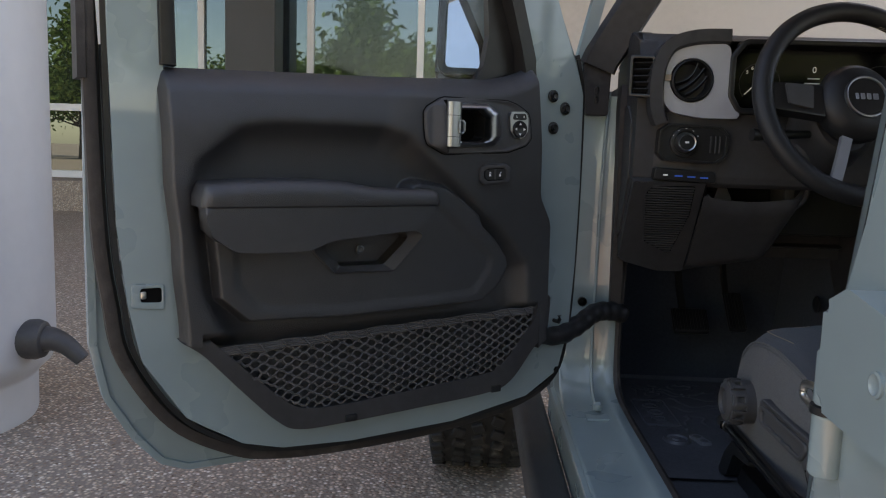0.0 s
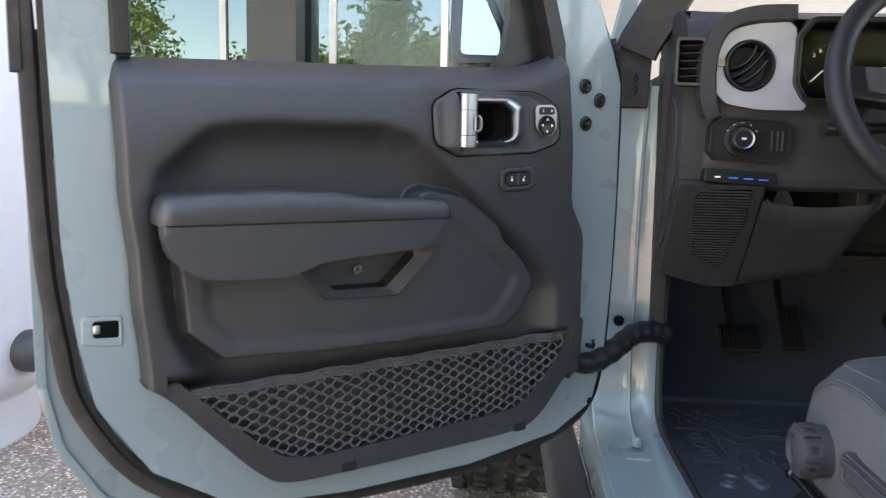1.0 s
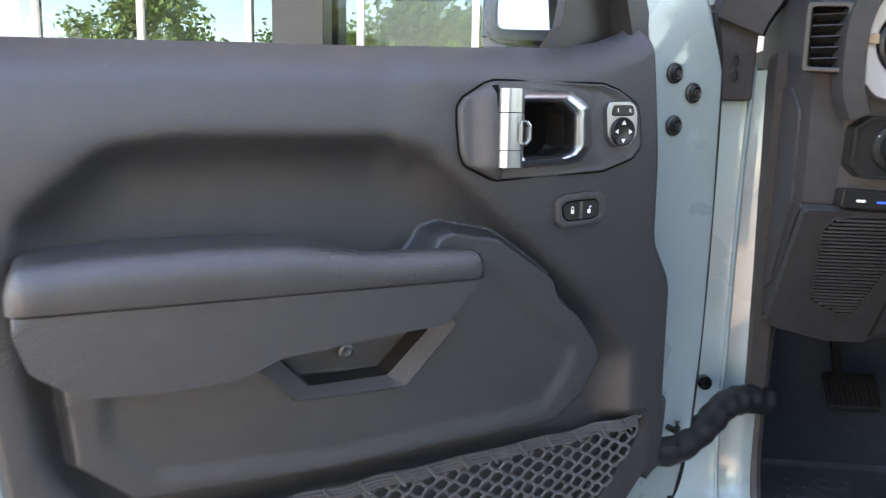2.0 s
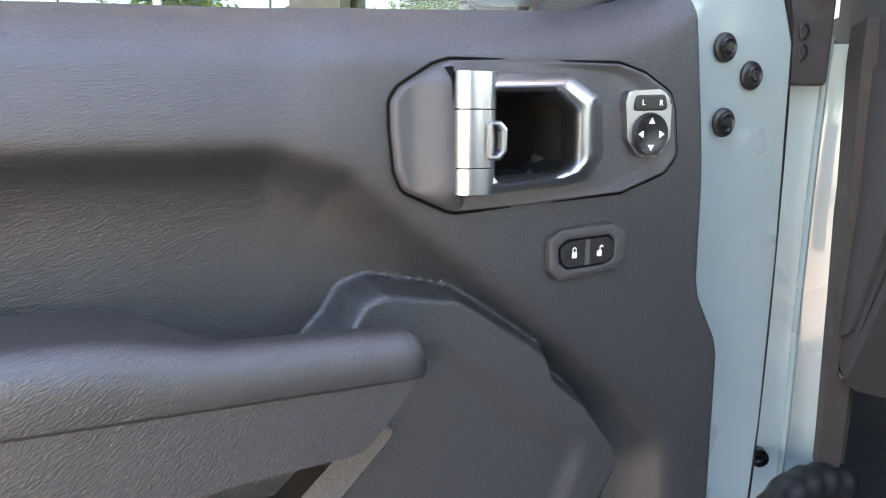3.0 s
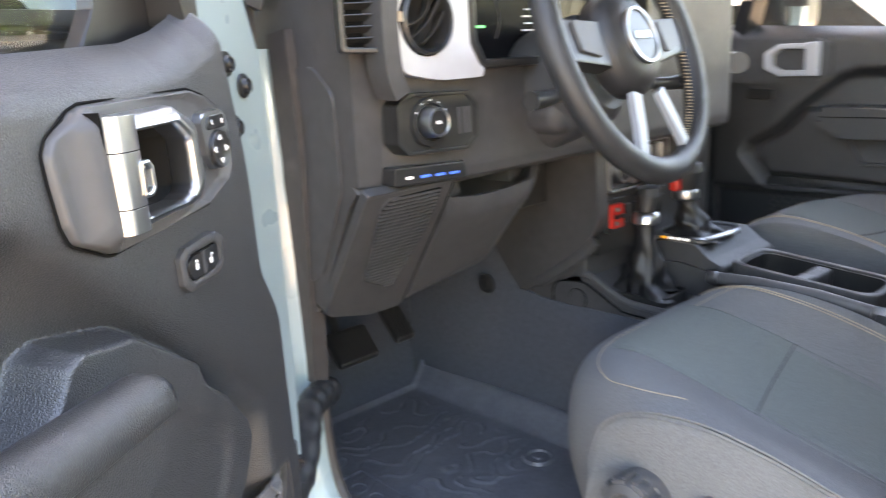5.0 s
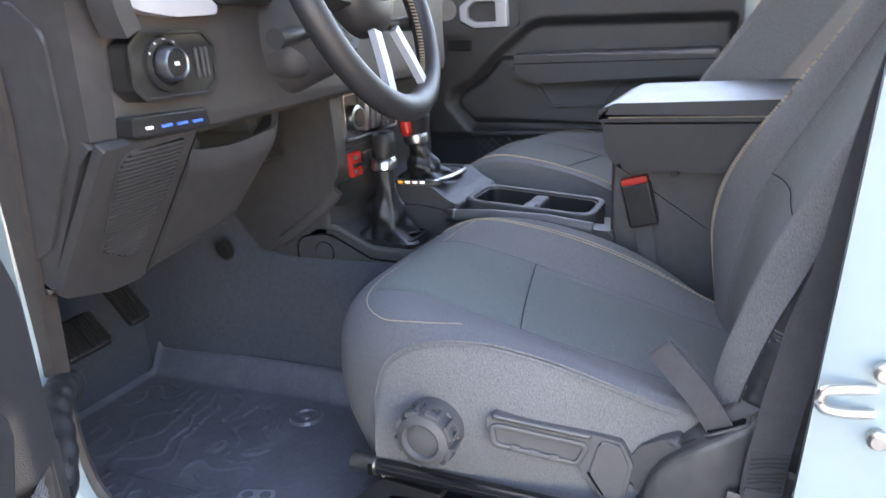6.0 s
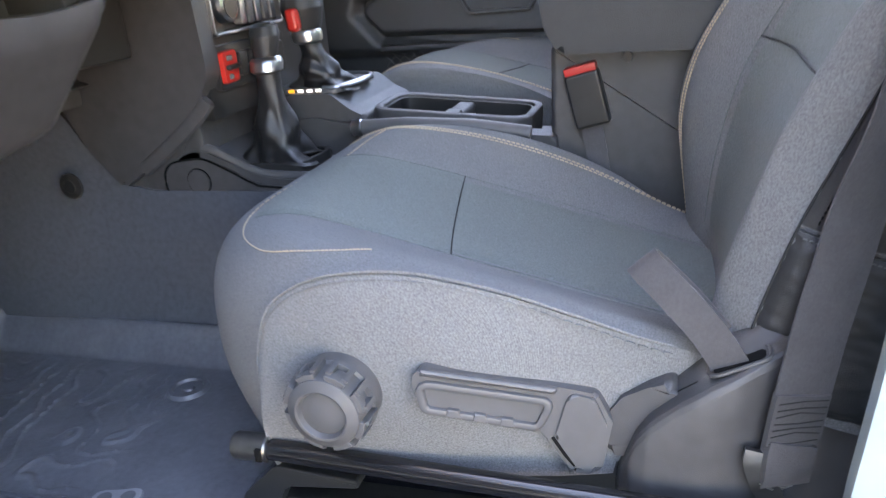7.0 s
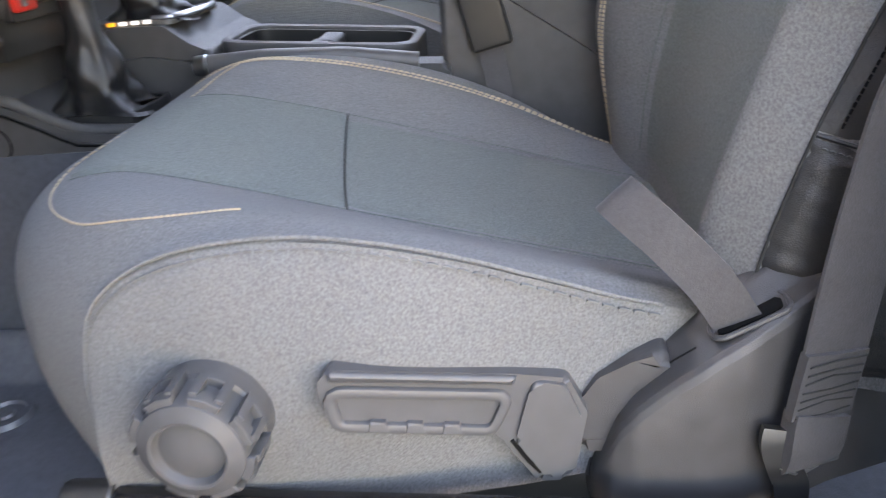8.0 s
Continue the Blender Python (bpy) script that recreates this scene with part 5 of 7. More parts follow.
def ribbon(path, width_dir, w, th=0.0012):
    """A flat band of half thickness th along a path; its width lies along width_dir."""
    bm = bmesh.new()
    rows, path = [], [Vector(p) for p in path]
    for i, p in enumerate(path):
        d = (path[min(i + 1, len(path) - 1)] - path[max(i - 1, 0)]).normalized()
        wd = Vector(width_dir)
        wd = (wd - d * wd.dot(d)).normalized()
        n = d.cross(wd)
        rows.append([bm.verts.new(p + wd * (w / 2 * a) + n * (th * b)) for a, b in ((-1, -1), (0.0, -1.3), (1, -1), (1, 1), (0.0, 1.3), (-1, 1))])
    for r, q in zip(rows, rows[1:]):
        for k in range(6):
            bm.faces.new((r[k], r[(k + 1) % 6], q[(k + 1) % 6], q[k]))
    bm.faces.new(rows[0])
    bm.faces.new(rows[-1])
    return bm


part("pull_strap", ribbon(spline([(0.614, 0.968, 0.684), (0.615, 0.975, 0.696), (0.618, 0.993, 0.724), (0.625, 1.018, 0.751), (0.635, 1.039, 0.769), (0.643, 1.047, 0.775), (0.650, 1.043, 0.770), (0.648, 1.015, 0.742), (0.634, 0.985, 0.712)], 8), (0.1, -0.76, 0.64), 0.030, 0.0014), WEBBING, drv, "grey webbing seat pull strap")
part("seat_bar", sweep([(0.567, 1.415, 0.596), (0.567, 0.92, 0.579)], circle(0.0105, 18)), BAR_PAINT, drv, "gloss black tubular seat rail")
cap = part("bar_cap", lathe([(0, 0), (0.0130, 0), (0.0142, 0.003), (0.0142, 0.036), (0.0125, 0.038), (0, 0.038)], 20, frame_m((0.567, 1.432, 0.5965), (1, 0, 0), (0, 0, 1))), STEEL, drv, "steel end cap of the seat rail")
# near-black block paints the shade of a notch
part("cap_notch", box((0.551, 1.396, 0.590), (0.556, 1.403, 0.604), 0.001, 1), DARKHOLE, cap)
part("rail_bracket", prism(rounded([(1.47, 0.478), (1.44, 0.53), (1.40, 0.568), (1.31, 0.562), (1.31, 0.552), (1.39, 0.545), (1.42, 0.49)], 0.006, 3), 0.60, 0.575, "yz", 0.003), SMOOTH_BLACK, drv)
part("upper_bar", sweep([(0.632, 1.385, 0.590), (0.632, 1.0, 0.575)], [(-0.012, -0.008), (0.012, -0.008), (0.012, 0.008), (-0.012, 0.008)]), SMOOTH_BLACK, drv)

belt = based("seat_belt", "dark grey seat belt webbing hanging beside the seat", "seat belt", (0.598, 0.937, 0.55))
part("webbing", ribbon(spline([(0.622, 0.80, 1.20), (0.625, 0.832, 1.08), (0.626, 0.852, 0.992), (0.626, 0.870, 0.898), (0.626, 0.890, 0.832), (0.620, 0.900, 0.787), (0.608, 0.912, 0.738), (0.598, 0.922, 0.684)], 8), (0.39, -0.92, 0), 0.046), WEBBING, belt)
part("sewn_end", ribbon(spline([(0.5975, 0.922, 0.686), (0.5970, 0.925, 0.665), (0.5965, 0.928, 0.640)], 5), (0.39, -0.92, 0), 0.045, 0.0034), WEBBING, belt, "folded and cross-stitched belt end")
bm = bmesh.new()
for k in range(7):
    z, y = 0.682 - k * 0.0062, 0.9225 + k * 0.0009
    off = Vector((-0.0046, -0.0014, 0))
    sweep([Vector((0.597 - 0.008, y + 0.0185, z)) + off, Vector((0.597, y, z + (0.0 if k < 2 else 0.002 * (k % 3 - 1)))) + off, Vector((0.597 + 0.008, y - 0.0185, z - 0.002)) + off], circle(0.0006, 5), bm=bm)
part("belt_stitching", bm, SEAM, belt)
part("belt_loop", ribbon(spline([(0.5965, 0.928, 0.641), (0.594, 0.930, 0.630), (0.593, 0.931, 0.618), (0.596, 0.932, 0.607), (0.602, 0.932, 0.603)], 6), (0.39, -0.92, 0), 0.040, 0.0065), WEBBING, belt)
part("belt_anchor", sweep(spline([(0.590, 0.951, 0.634), (0.589, 0.952, 0.622), (0.590, 0.946, 0.602), (0.594, 0.940, 0.585), (0.598, 0.937, 0.55)], 6), [(-0.003, -0.011), (0.003, -0.011), (0.003, 0.011), (-0.003, 0.011)], up=(0, 1, 0)), STEEL, belt, "dark steel belt anchor")
part("anchor_slot", sweep(spline([(0.587, 0.949, 0.606), (0.590, 0.938, 0.599), (0.596, 0.925, 0.601)], 5), circle(0.0025, 8)), BRIGHT_STEEL, belt)
buck = based("belt_buckle", "black seat belt buckle with a red release button", "belt buckle", (1.13, 1.15, 0.74))
BM = frame_m((1.125, 1.155, 0.82), (0, 0.98, -0.22), (0, 0.22, 0.98))
b = box((-0.025, -0.042, -0.011), (0.025, 0.036, 0.011), 0.005, 3)
bmesh.ops.transform(b, matrix=BM, verts=b.verts)
bk = part("buckle_case", b, SMOOTH_BLACK, buck)
b = box((-0.023, 0.034, -0.010), (0.023, 0.046, 0.010), 0.003, 2)
bmesh.ops.transform(b, matrix=BM, verts=b.verts)
part("release_button", b, RED, bk, "red release button")
part("buckle_stalk", ribbon([BM @ Vector((0.004, -0.04, 0)), BM @ Vector((0.006, -0.08, 0)), Vector((1.10, 1.13, 0.66))], (0, 1, 0.2), 0.03), WEBBING, buck)


# ---- dashboard ----
dash = based("dashboard", "black dashboard with a silver vent surround and round vent", "dashboard", (1.2, 1.7, 0.9))


def dash_section(x):
    """(y, z) outline of the dash at x, from the screen over the top and down to the knee panel."""
    r = 0.02 * smooth(0.52, 0.40, x)
    return [(1.86, 1.30), (1.80, 1.345), (1.70, 1.362), (1.635, 1.352), (1.60 + r, 1.335), (1.588 + r, 1.31), (1.59 + r, 1.28), (1.59 + r, 1.24), (1.59 + r, 1.2), (1.59 + r, 1.165), (1.592 + r, 1.12), (1.592 + r, 1.06), (1.596 + r, 1.045), (1.615, 1.035), (1.66, 0.96), (1.715, 0.875), (1.735, 0.862), (1.80, 0.875), (1.95, 0.92), (2.0, 1.1)]


def dash_sheet(s, t):
    x = 0.408 + s * 1.60
    sec = dash_section(x)
    far = 0.62 * max(0.0, x - 1.32)      # the passenger side stands further forward
    k = t * (len(sec) - 1)
    i = min(int(k), len(sec) - 2)
    a, b = sec[i], sec[i + 1]
    f = k - i
    y, z = a[0] + (b[0] - a[0]) * f, a[1] + (b[1] - a[1]) * f
    if y < 1.70 and (0.578 < x < 0.992 and 1.194 < z < 1.332 or math.hypot(x - 0.5, z - 1.252) < 0.050):
        y = 1.668                        # wells for the instrument cluster and the round vent
    if x > 0.53 and z < 1.036 and y < 1.86:
        y = 1.85 + 0.04 * t              # open below, behind the knee bolster and the centre stack
    return (x, max(y, min(y + far, 2.02)), z)


part("dash_shell", surface(dash_sheet, 240, 20 * 6), PLASTIC, dash, "black grained dash shell", smooth=45)
# silver face and padded ledge on the passenger side
part("passenger_panel", surface(lambda s, t: (1.40 + 0.49 * s, 1.582 + 0.62 * (0.08 + 0.49 * s) + 0.004 * abs(2 * t - 1) ** 4, 1.192 + 0.125 * t), 20, 10, 0.006), SILVER, dash, "silver passenger dash panel")
# ledge plastic is paler than the dash to stand in for light on it
part("passenger_ledge", sweep(spline([(1.39, 1.612, 1.158), (1.50, 1.682, 1.157), (1.70, 1.806, 1.156), (1.86, 1.905, 1.156), (1.90, 1.945, 1.156)], 6), circle(0.022, 14, 0.022)), GREY_PLASTIC, dash, "padded dash ledge, light on it painted as paler grey")
# end cap beside the door
ENDC = [(1.84, 1.30), (1.70, 1.365), (1.615, 1.335), (1.60, 1.30), (1.607, 1.05), (1.63, 1.03), (1.72, 0.872), (1.76, 0.862), (1.86, 0.88)]
part("dash_end_cap", prism(rounded(ENDC, 0.012, 3), 0.44, 0.400, "yz", 0.016, 4), PLASTIC, dash)
part("end_cap_panel", prism(rounded([(1.80, 1.20), (1.68, 1.205), (1.64, 1.17), (1.64, 1.05), (1.70, 0.93), (1.76, 0.90), (1.80, 0.92)], 0.02, 4), 0.405, 0.396, "yz", 0.004, 3), PLASTIC, dash)
part("pillar_cover", sweep([(0.405, 1.765, 0.76), (0.402, 1.75, 0.92), (0.40, 1.735, 1.08), (0.397, 1.735, 1.21), (0.40, 1.74, 1.25)], [(-0.022, -0.012), (0.022, -0.012), (0.022, 0.012), (-0.022, 0.012)], up=(1, 0, 0)), RUBBER, dash, "dark trim strip on the pillar")
br = part("pillar_bracket", prism(rounded([(0.366, 1.187), (0.370, 1.318), (0.318, 1.322), (0.306, 1.30), (0.316, 1.187)], 0.006, 3), 1.80, 1.752, "xz", 0.004), RUBBER, dash, "dark brown pillar bracket")
for z in (1.222, 1.243):
    part("bracket_hole", lathe([(0.0075, -0.002), (0.0075, 0.0012), (0.0055, 0.0016), (0.005, -0.001), (0, -0.001)], 16, Matrix.Translation((0.338, 1.751, z)) @ Matrix.Rotation(radians(90), 4, "X") @ Matrix.Diagonal((0.75, 1.25, 1, 1))), SMOOTH_BLACK, br)
# left corner of the dash top that runs round to the side vent
part("corner_band", sweep(spline([(0.57, 1.583, 1.342), (0.50, 1.578, 1.338), (0.45, 1.575, 1.318), (0.428, 1.572, 1.27), (0.428, 1.572, 1.20), (0.44, 1.574, 1.165)], 6), [(-0.012, -0.018), (0.012, -0.018), (0.017, -0.009), (0.017, 0.009), (0.012, 0.018), (-0.012, 0.018)], up=(0, 1, 0)), PLASTIC, dash, "rounded black dash corner")
BEZ2 = rounded([(0.445, 1.300), (0.470, 1.322), (0.560, 1.328), (0.575, 1.318), (0.574, 1.235), (0.60, 1.192), (0.60, 1.178), (0.52, 1.178), (0.462, 1.188), (0.443, 1.21)], 0.012, 4)


def polar(poly, c, n):
    """Points of a star-shaped polygon at n even angles round c."""
    out = []
    for k in range(n):
        d = Vector((math.cos(2 * math.pi * k / n), math.sin(2 * math.pi * k / n)))
        best = 0.0
        for i in range(len(poly)):
            p, q = Vector(poly[i - 1]) - Vector(c), Vector(poly[i]) - Vector(c)
            e = q - p
            den = d.x * e.y - d.y * e.x
            if abs(den) > 1e-12:
                r, u = (p.x * e.y - p.y * e.x) / den, (p.x * d.y - p.y * d.x) / den
                if r > 0 and -1e-6 <= u <= 1 + 1e-6:
                    best = max(best, r)
        out.append((c[0] + d.x * best, c[1] + d.y * best))
    return out


part("silver_surround", ring(polar(BEZ2, (0.5, 1.252), 96), [(0.5 + p[0], 1.252 + p[1]) for p in circle(0.0430, 96)], 1.60, 1.572, "xz", 0.003), SILVER, dash, "silver vent surround")
part("tan_tab", box((0.443, 1.566, 1.250), (0.457, 1.573, 1.262), 0.001), THREAD, dash)
VM = Matrix.Translation((0.500, 1.571, 1.252)) @ Matrix.Rotation(radians(90), 4, "X") @ Matrix.Scale(0.92, 4)
rv = part("round_vent", lathe([(0.046, -0.004), (0.0455, 0.004), (0.042, 0.007), (0.0385, 0.003), (0.037, -0.03), (0, -0.032)], 48, VM), SMOOTH_BLACK, dash, "round black air vent")
for h, sag, dep in ((-0.020, 0.010, 0.020), (-0.004, 0.012, 0.022), (0.014, 0.013, 0.020)):
    half = math.sqrt(0.0365 ** 2 - h * h)
    arc_ = [Vector((half * f, h - sag * (1 - f * f) * (0.5 if h < 0 else 1.0) + sag * 0.4, -0.008)) for f in [-1 + 2 * k / 14 for k in range(15)]]
    b = sweep(arc_, [(-0.0011, -dep / 2), (0.0011, -dep / 2), (0.0011, dep / 2), (-0.0011, dep / 2)], up=(0, 0.35, 1))
    bmesh.ops.transform(b, matrix=VM @ Matrix.Rotation(0.75, 4, "Z"), verts=b.verts)
    part("vent_blade", b, SMOOTH_BLACK, rv)
# tall side vent
SV = frame_m((0.402, 1.578, 1.258), (0.90, -0.42, 0), (0, 0, 1))
b = ring(rounded([(-0.026, -0.040), (0.024, -0.043), (0.026, 0.040), (-0.026, 0.043)], 0.006, 3), rounded([(-0.019, -0.034), (0.019, -0.036), (0.020, 0.034), (-0.019, 0.036)], 0.004, 3), -0.02, 0.006, "xy", 0.002)
bmesh.ops.transform(b, matrix=SV, verts=b.verts)
sv = part("side_vent", b, SMOOTH_BLACK, dash, "tall black side window vent")
b = box((-0.022, -0.038, -0.022), (0.022, 0.038, -0.016))
bmesh.ops.transform(b, matrix=SV, verts=b.verts)
part("vent_back", b, DARKHOLE, sv)
for k in range(5):
    b = box((-0.019, -0.001, -0.010), (0.019, 0.001, 0.004), 0.0005, 1)
    bmesh.ops.transform(b, matrix=SV @ Matrix.Translation((0, -0.026 + k * 0.013, -0.003)) @ Matrix.Rotation(-0.5, 4, "X"), verts=b.verts)
    part("vent_blade", b, SMOOTH_BLACK, sv)
# lamp switch
LSP = rounded([(0.440, 1.105), (0.455, 1.090), (0.560, 1.086), (0.580, 1.100), (0.582, 1.145), (0.566, 1.162), (0.462, 1.166), (0.442, 1.152)], 0.008, 3)
ls = part("lamp_switch_plate", prism(LSP, 1.60, 1.574, "xz", 0.005, 3), SMOOTH_BLACK, dash, "gloss black lamp switch plate")
part("lamp_switch_rim", ring(LSP, [(0.512 + (p[0] - 0.512) * 0.92, 1.126 + (p[1] - 1.126) * 0.88) for p in LSP], 1.578, 1.571, "xz", 0.001), SMOOTH_BLACK, ls)
KN = Matrix.Translation((0.494, 1.572, 1.128)) @ Matrix.Rotation(radians(90), 4, "X")
part("switch_dial", lathe([(0.031, -0.002), (0.030, 0.003), (0.024, 0.004), (0.023, 0.0), (0.0, 0.0)], 36, KN), SMOOTH_BLACK, ls)
part("lamp_knob", lathe([(0.0205, 0.0), (0.019, 0.016), (0.0175, 0.019), (0.0155, 0.018), (0.015, 0.016), (0, 0.016)], 36, KN), CHROME, ls, "chrome-ringed rotary knob")
part("knob_face", lathe([(0.0145, 0.015), (0.0145, 0.0172), (0, 0.0172)], 24, KN), SMOOTH_BLACK, ls)
part("dial_mark", prism([(0.490, 1.126), (0.498, 1.126), (0.498, 1.130), (0.490, 1.130)], 1.5555, 1.5545, "xz"), WHITE_MARK, ls)
for k in range(5):
    a = radians(30 + k * 30)
    x, z = 0.494 + 0.0265 * math.cos(a), 1.128 + 0.0265 * math.sin(a)
    part("dial_mark", prism([(x - 0.0025, z - 0.0012), (x + 0.0025, z - 0.0012), (x + 0.0025, z + 0.0012), (x - 0.0025, z + 0.0012)], 1.5695, 1.5685, "xz"), WHITE_MARK, ls)
for x in (0.546, 0.556, 0.564):
    part("dimmer_mark", box((x - 0.0012, 1.570, 1.108), (x + 0.0012, 1.573, 1.142)), GREY_PLASTIC, ls)
sw = part("switch_strip", prism(rounded([(0.437, 1.052), (0.440, 1.076), (0.562, 1.070), (0.566, 1.046)], 0.005, 3), 1.61, 1.581, "xz", 0.003), SMOOTH_BLACK, dash, "row of small lit switches")
for x, m_, w in ((0.461, WHITE_LED, 0.005), (0.488, BLUE_LED, 0.008), (0.514, BLUE_LED, 0.008), (0.540, BLUE_LED, 0.008)):
    part("switch_lamp", box((x - w, 1.578, 1.0595 - 0.05 * (x - 0.46)), (x + w, 1.5812, 1.0627 - 0.05 * (x - 0.46)), 0.0006, 1), m_, sw)
# knee panel with ribbed grille
KP = frame_m((0, 1.594, 1.045), (1, 0, 0), (0, 0.56, -0.83))
OUTW = Matrix.Scale(-1, 4, (0, 0, 1))
knee = prism(rounded([(0.399, -0.004), (0.547, -0.004), (0.549, 0.243), (0.49, 0.243), (0.399, 0.214)], [0.003, 0.003, 0.006, 0.02, 0.02], 4), -0.010, 0.004, "xy", 0.004, 3)
bmesh.ops.transform(knee, matrix=KP @ OUTW, verts=knee.verts)
bmesh.ops.reverse_faces(knee, faces=knee.faces)
kn = part("knee_panel", knee, PLASTIC, dash, "black knee panel with a ribbed grille")
GRI = rounded([(0.428, 0.030), (0.438, 0.007), (0.528, 0.004), (0.531, 0.080), (0.510, 0.186), (0.500, 0.187), (0.446, 0.157)], [0.01, 0.008, 0.006, 0.03, 0.008, 0.01, 0.02], 4)
well = prism(GRI, 0.0038, 0.0046, "xy")
bmesh.ops.transform(well, matrix=KP @ OUTW, verts=well.verts)
# flat near-black sheet paints the shade between the grille ribs
part("grille_well", well, DARKHOLE, kn)
grl = bmesh.new()
for k in range(28):
    v = 0.0075 + k * 0.0064
    xs = [x for x in [0.42 + 0.001 * q for q in range(116)] if sdf(GRI, x, v + 0.0016) < -0.001]
    if xs:
        join(grl, box((xs[0], v, 0.003), (xs[-1], v + 0.0032, 0.0074), 0.0008, 1), KP @ OUTW)
part("knee_grille", grl, PLASTIC, kn, "ribbed black grille")
part("grille_edge", sweep([KP @ Vector((x, v, -0.0052)) for x, v in ((0.446, 0.155), (0.428, 0.030), (0.4295, 0.020), (0.438, 0.007), (0.452, 0.005))], circle(0.0014, 6)), PLASTIC, kn)
part("knee_seam", sweep([KP @ Vector((0.5485, 0.0, -0.0040)), KP @ Vector((0.551, 0.08, -0.0040)), KP @ Vector((0.548, 0.23, -0.0040))], circle(0.0010, 5)), DARKHOLE, kn)


def bolster(s, t):
    """The knee bolster beside the grille; its lower edge rises and its far edge turns in towards the centre stack."""
    top = 0.036 + 0.012 * math.sin(math.pi * min(1.0, s * 1.2)) - 0.05 * smooth(0.80, 1.0, s)
    v = top + t * (0.243 - 0.045 * s - top)
    x = 0.5505 + s * (0.235 - 0.05 * t)
    p = KP @ Vector((x, v, -0.003 + 0.010 * max(0.0, 1 - 6 * t) ** 2 + 0.016 * max(0.0, 5 * t - 4) ** 2))
    return p + Vector((0, 0.06 * smooth(0.72, 1.0, s) ** 2, 0))


part("knee_bolster", surface(bolster, 40, 24, 0.008), PLASTIC, dash, "smooth black knee bolster", smooth=50)
part("bolster_lip", sweep(spline([(0.556, 1.618, 1.020), (0.575, 1.622, 1.004), (0.605, 1.628, 0.990), (0.68, 1.632, 0.990), (0.75, 1.636, 1.002), (0.772, 1.640, 1.022), (0.776, 1.640, 1.05)], 6), circle(0.0065, 8)), PLASTIC, dash)
part("column_cover", prism([(0.60, 1.06), (0.585, 1.012), (0.607, 1.000), (0.625, 1.012)], 1.72, 1.655, "xz", 0.004), GREY_PLASTIC, dash, "grey bracket under the column")
part("column_cover", prism([(0.735, 1.06), (0.738, 1.008), (0.758, 1.015), (0.762, 1.06)], 1.74, 1.66, "xz", 0.004), GREY_PLASTIC, dash)
part("under_dash_panel", box((0.56, 1.76, 0.93), (0.95, 1.775, 1.10), 0.004), SMOOTH_BLACK, dash)
# instrument cluster behind the wheel
CL = rounded([(0.60, 1.20), (0.585, 1.225), (0.585, 1.30), (0.605, 1.325), (0.97, 1.325), (0.985, 1.30), (0.985, 1.22), (0.965, 1.20)], 0.012, 3)
part("cluster_hood", ring(grow(CL, 0.012), CL, 1.64, 1.568, "xz", 0.004), SMOOTH_BLACK, dash)
cl = part("instrument_display", prism(CL, 1.65, 1.632, "xz"), SCREEN, dash, "dark instrument cluster with lit gauges")
for x in (0.655, 0.90):
    part("gauge_ring", sweep([(x + 0.042 * math.cos(a), 1.6315, 1.255 + 0.042 * math.sin(a)) for a in [radians(-40 + k * 13) for k in range(21)]], circle(0.0008, 5)), GREY_PLASTIC, cl)
part("gauge_needle", sweep([(0.625, 1.6308, 1.232), (0.645, 1.6308, 1.252)], circle(0.0014, 5)), WHITE_LED, cl, "white gauge needle")
UP = frame_m((0, 0, 0), (1, 0, 0), (0, 0, 1))
for c, x, z in (("5", 0.628, 1.278), ("6", 0.638, 1.286), ("7", 0.655, 1.289)):
    words("gauge_number", c, 0.010, Matrix.Translation((x - 1.2, 1.6305 - 1.7, z - 0.9)) @ UP, WHITE_LED, dash)
words("speed_number", "0", 0.018, Matrix.Translation((0.765 - 1.2, 1.6305 - 1.7, 1.285 - 0.9)) @ UP, WHITE_LED, dash)
for z, w in ((1.268, 0.012), (1.258, 0.018), (1.248, 0.012), (1.238, 0.018)):
    part("display_bar", box((0.765 - w, 1.630, z - 0.0012), (0.765 + w, 1.6325, z + 0.0012)), WHITE_MARK, cl)
part("ready_lamp", box((0.648, 1.630, 1.243), (0.664, 1.6325, 1.2465)), GREEN_LED, cl)

# steering column, wheel
colm = based("steering_column", "black steering column with stalks", "steering column", (0.79, 1.6, 1.05))
AXD = Vector((0.101, -0.934, 0.344)).normalized()
WC = Vector((0.787, 1.476, 1.211))
WM = frame_m(WC, (0.994, 0.108, 0), (0, 0.344, 0.934), AXD)
part("column_shroud", lathe([(0, 0.0), (0.060, 0.0), (0.072, -0.012), (0.078, -0.05), (0.080, -0.15), (0.07, -0.20), (0, -0.22)], 36, WM @ Matrix.Translation((0, -0.012, -0.050)) @ Matrix.Diagonal((0.95, 1.12, 1, 1))), PLASTIC, colm)
part("column_underside", box((0.705, 1.535, 1.085), (0.835, 1.74, 1.15), 0.03, 4), PLASTIC, colm)
for sx in (-1, 1):
    part("stalk", sweep([(0.79 + sx * 0.07, 1.52, 1.15), (0.79 + sx * 0.15, 1.50, 1.145), (0.79 + sx * 0.19, 1.495, 1.145)], circle(0.010, 10), scale=lambda s: 0.8 + 0.5 * s), SMOOTH_BLACK, colm, "black column stalk")
swl = thing("steering_wheel", "black leather steering wheel with silver spokes", "steering wheel", WM)
R = 0.187
part("rim", sweep([(R * math.cos(a), R * math.sin(a), 0) for a in [2 * math.pi * k / 72 for k in range(72)]], circle(0.0190, 16, 0.0180), closed=True), LEATHER, swl, "black leather wheel rim")
st_ = bmesh.new()
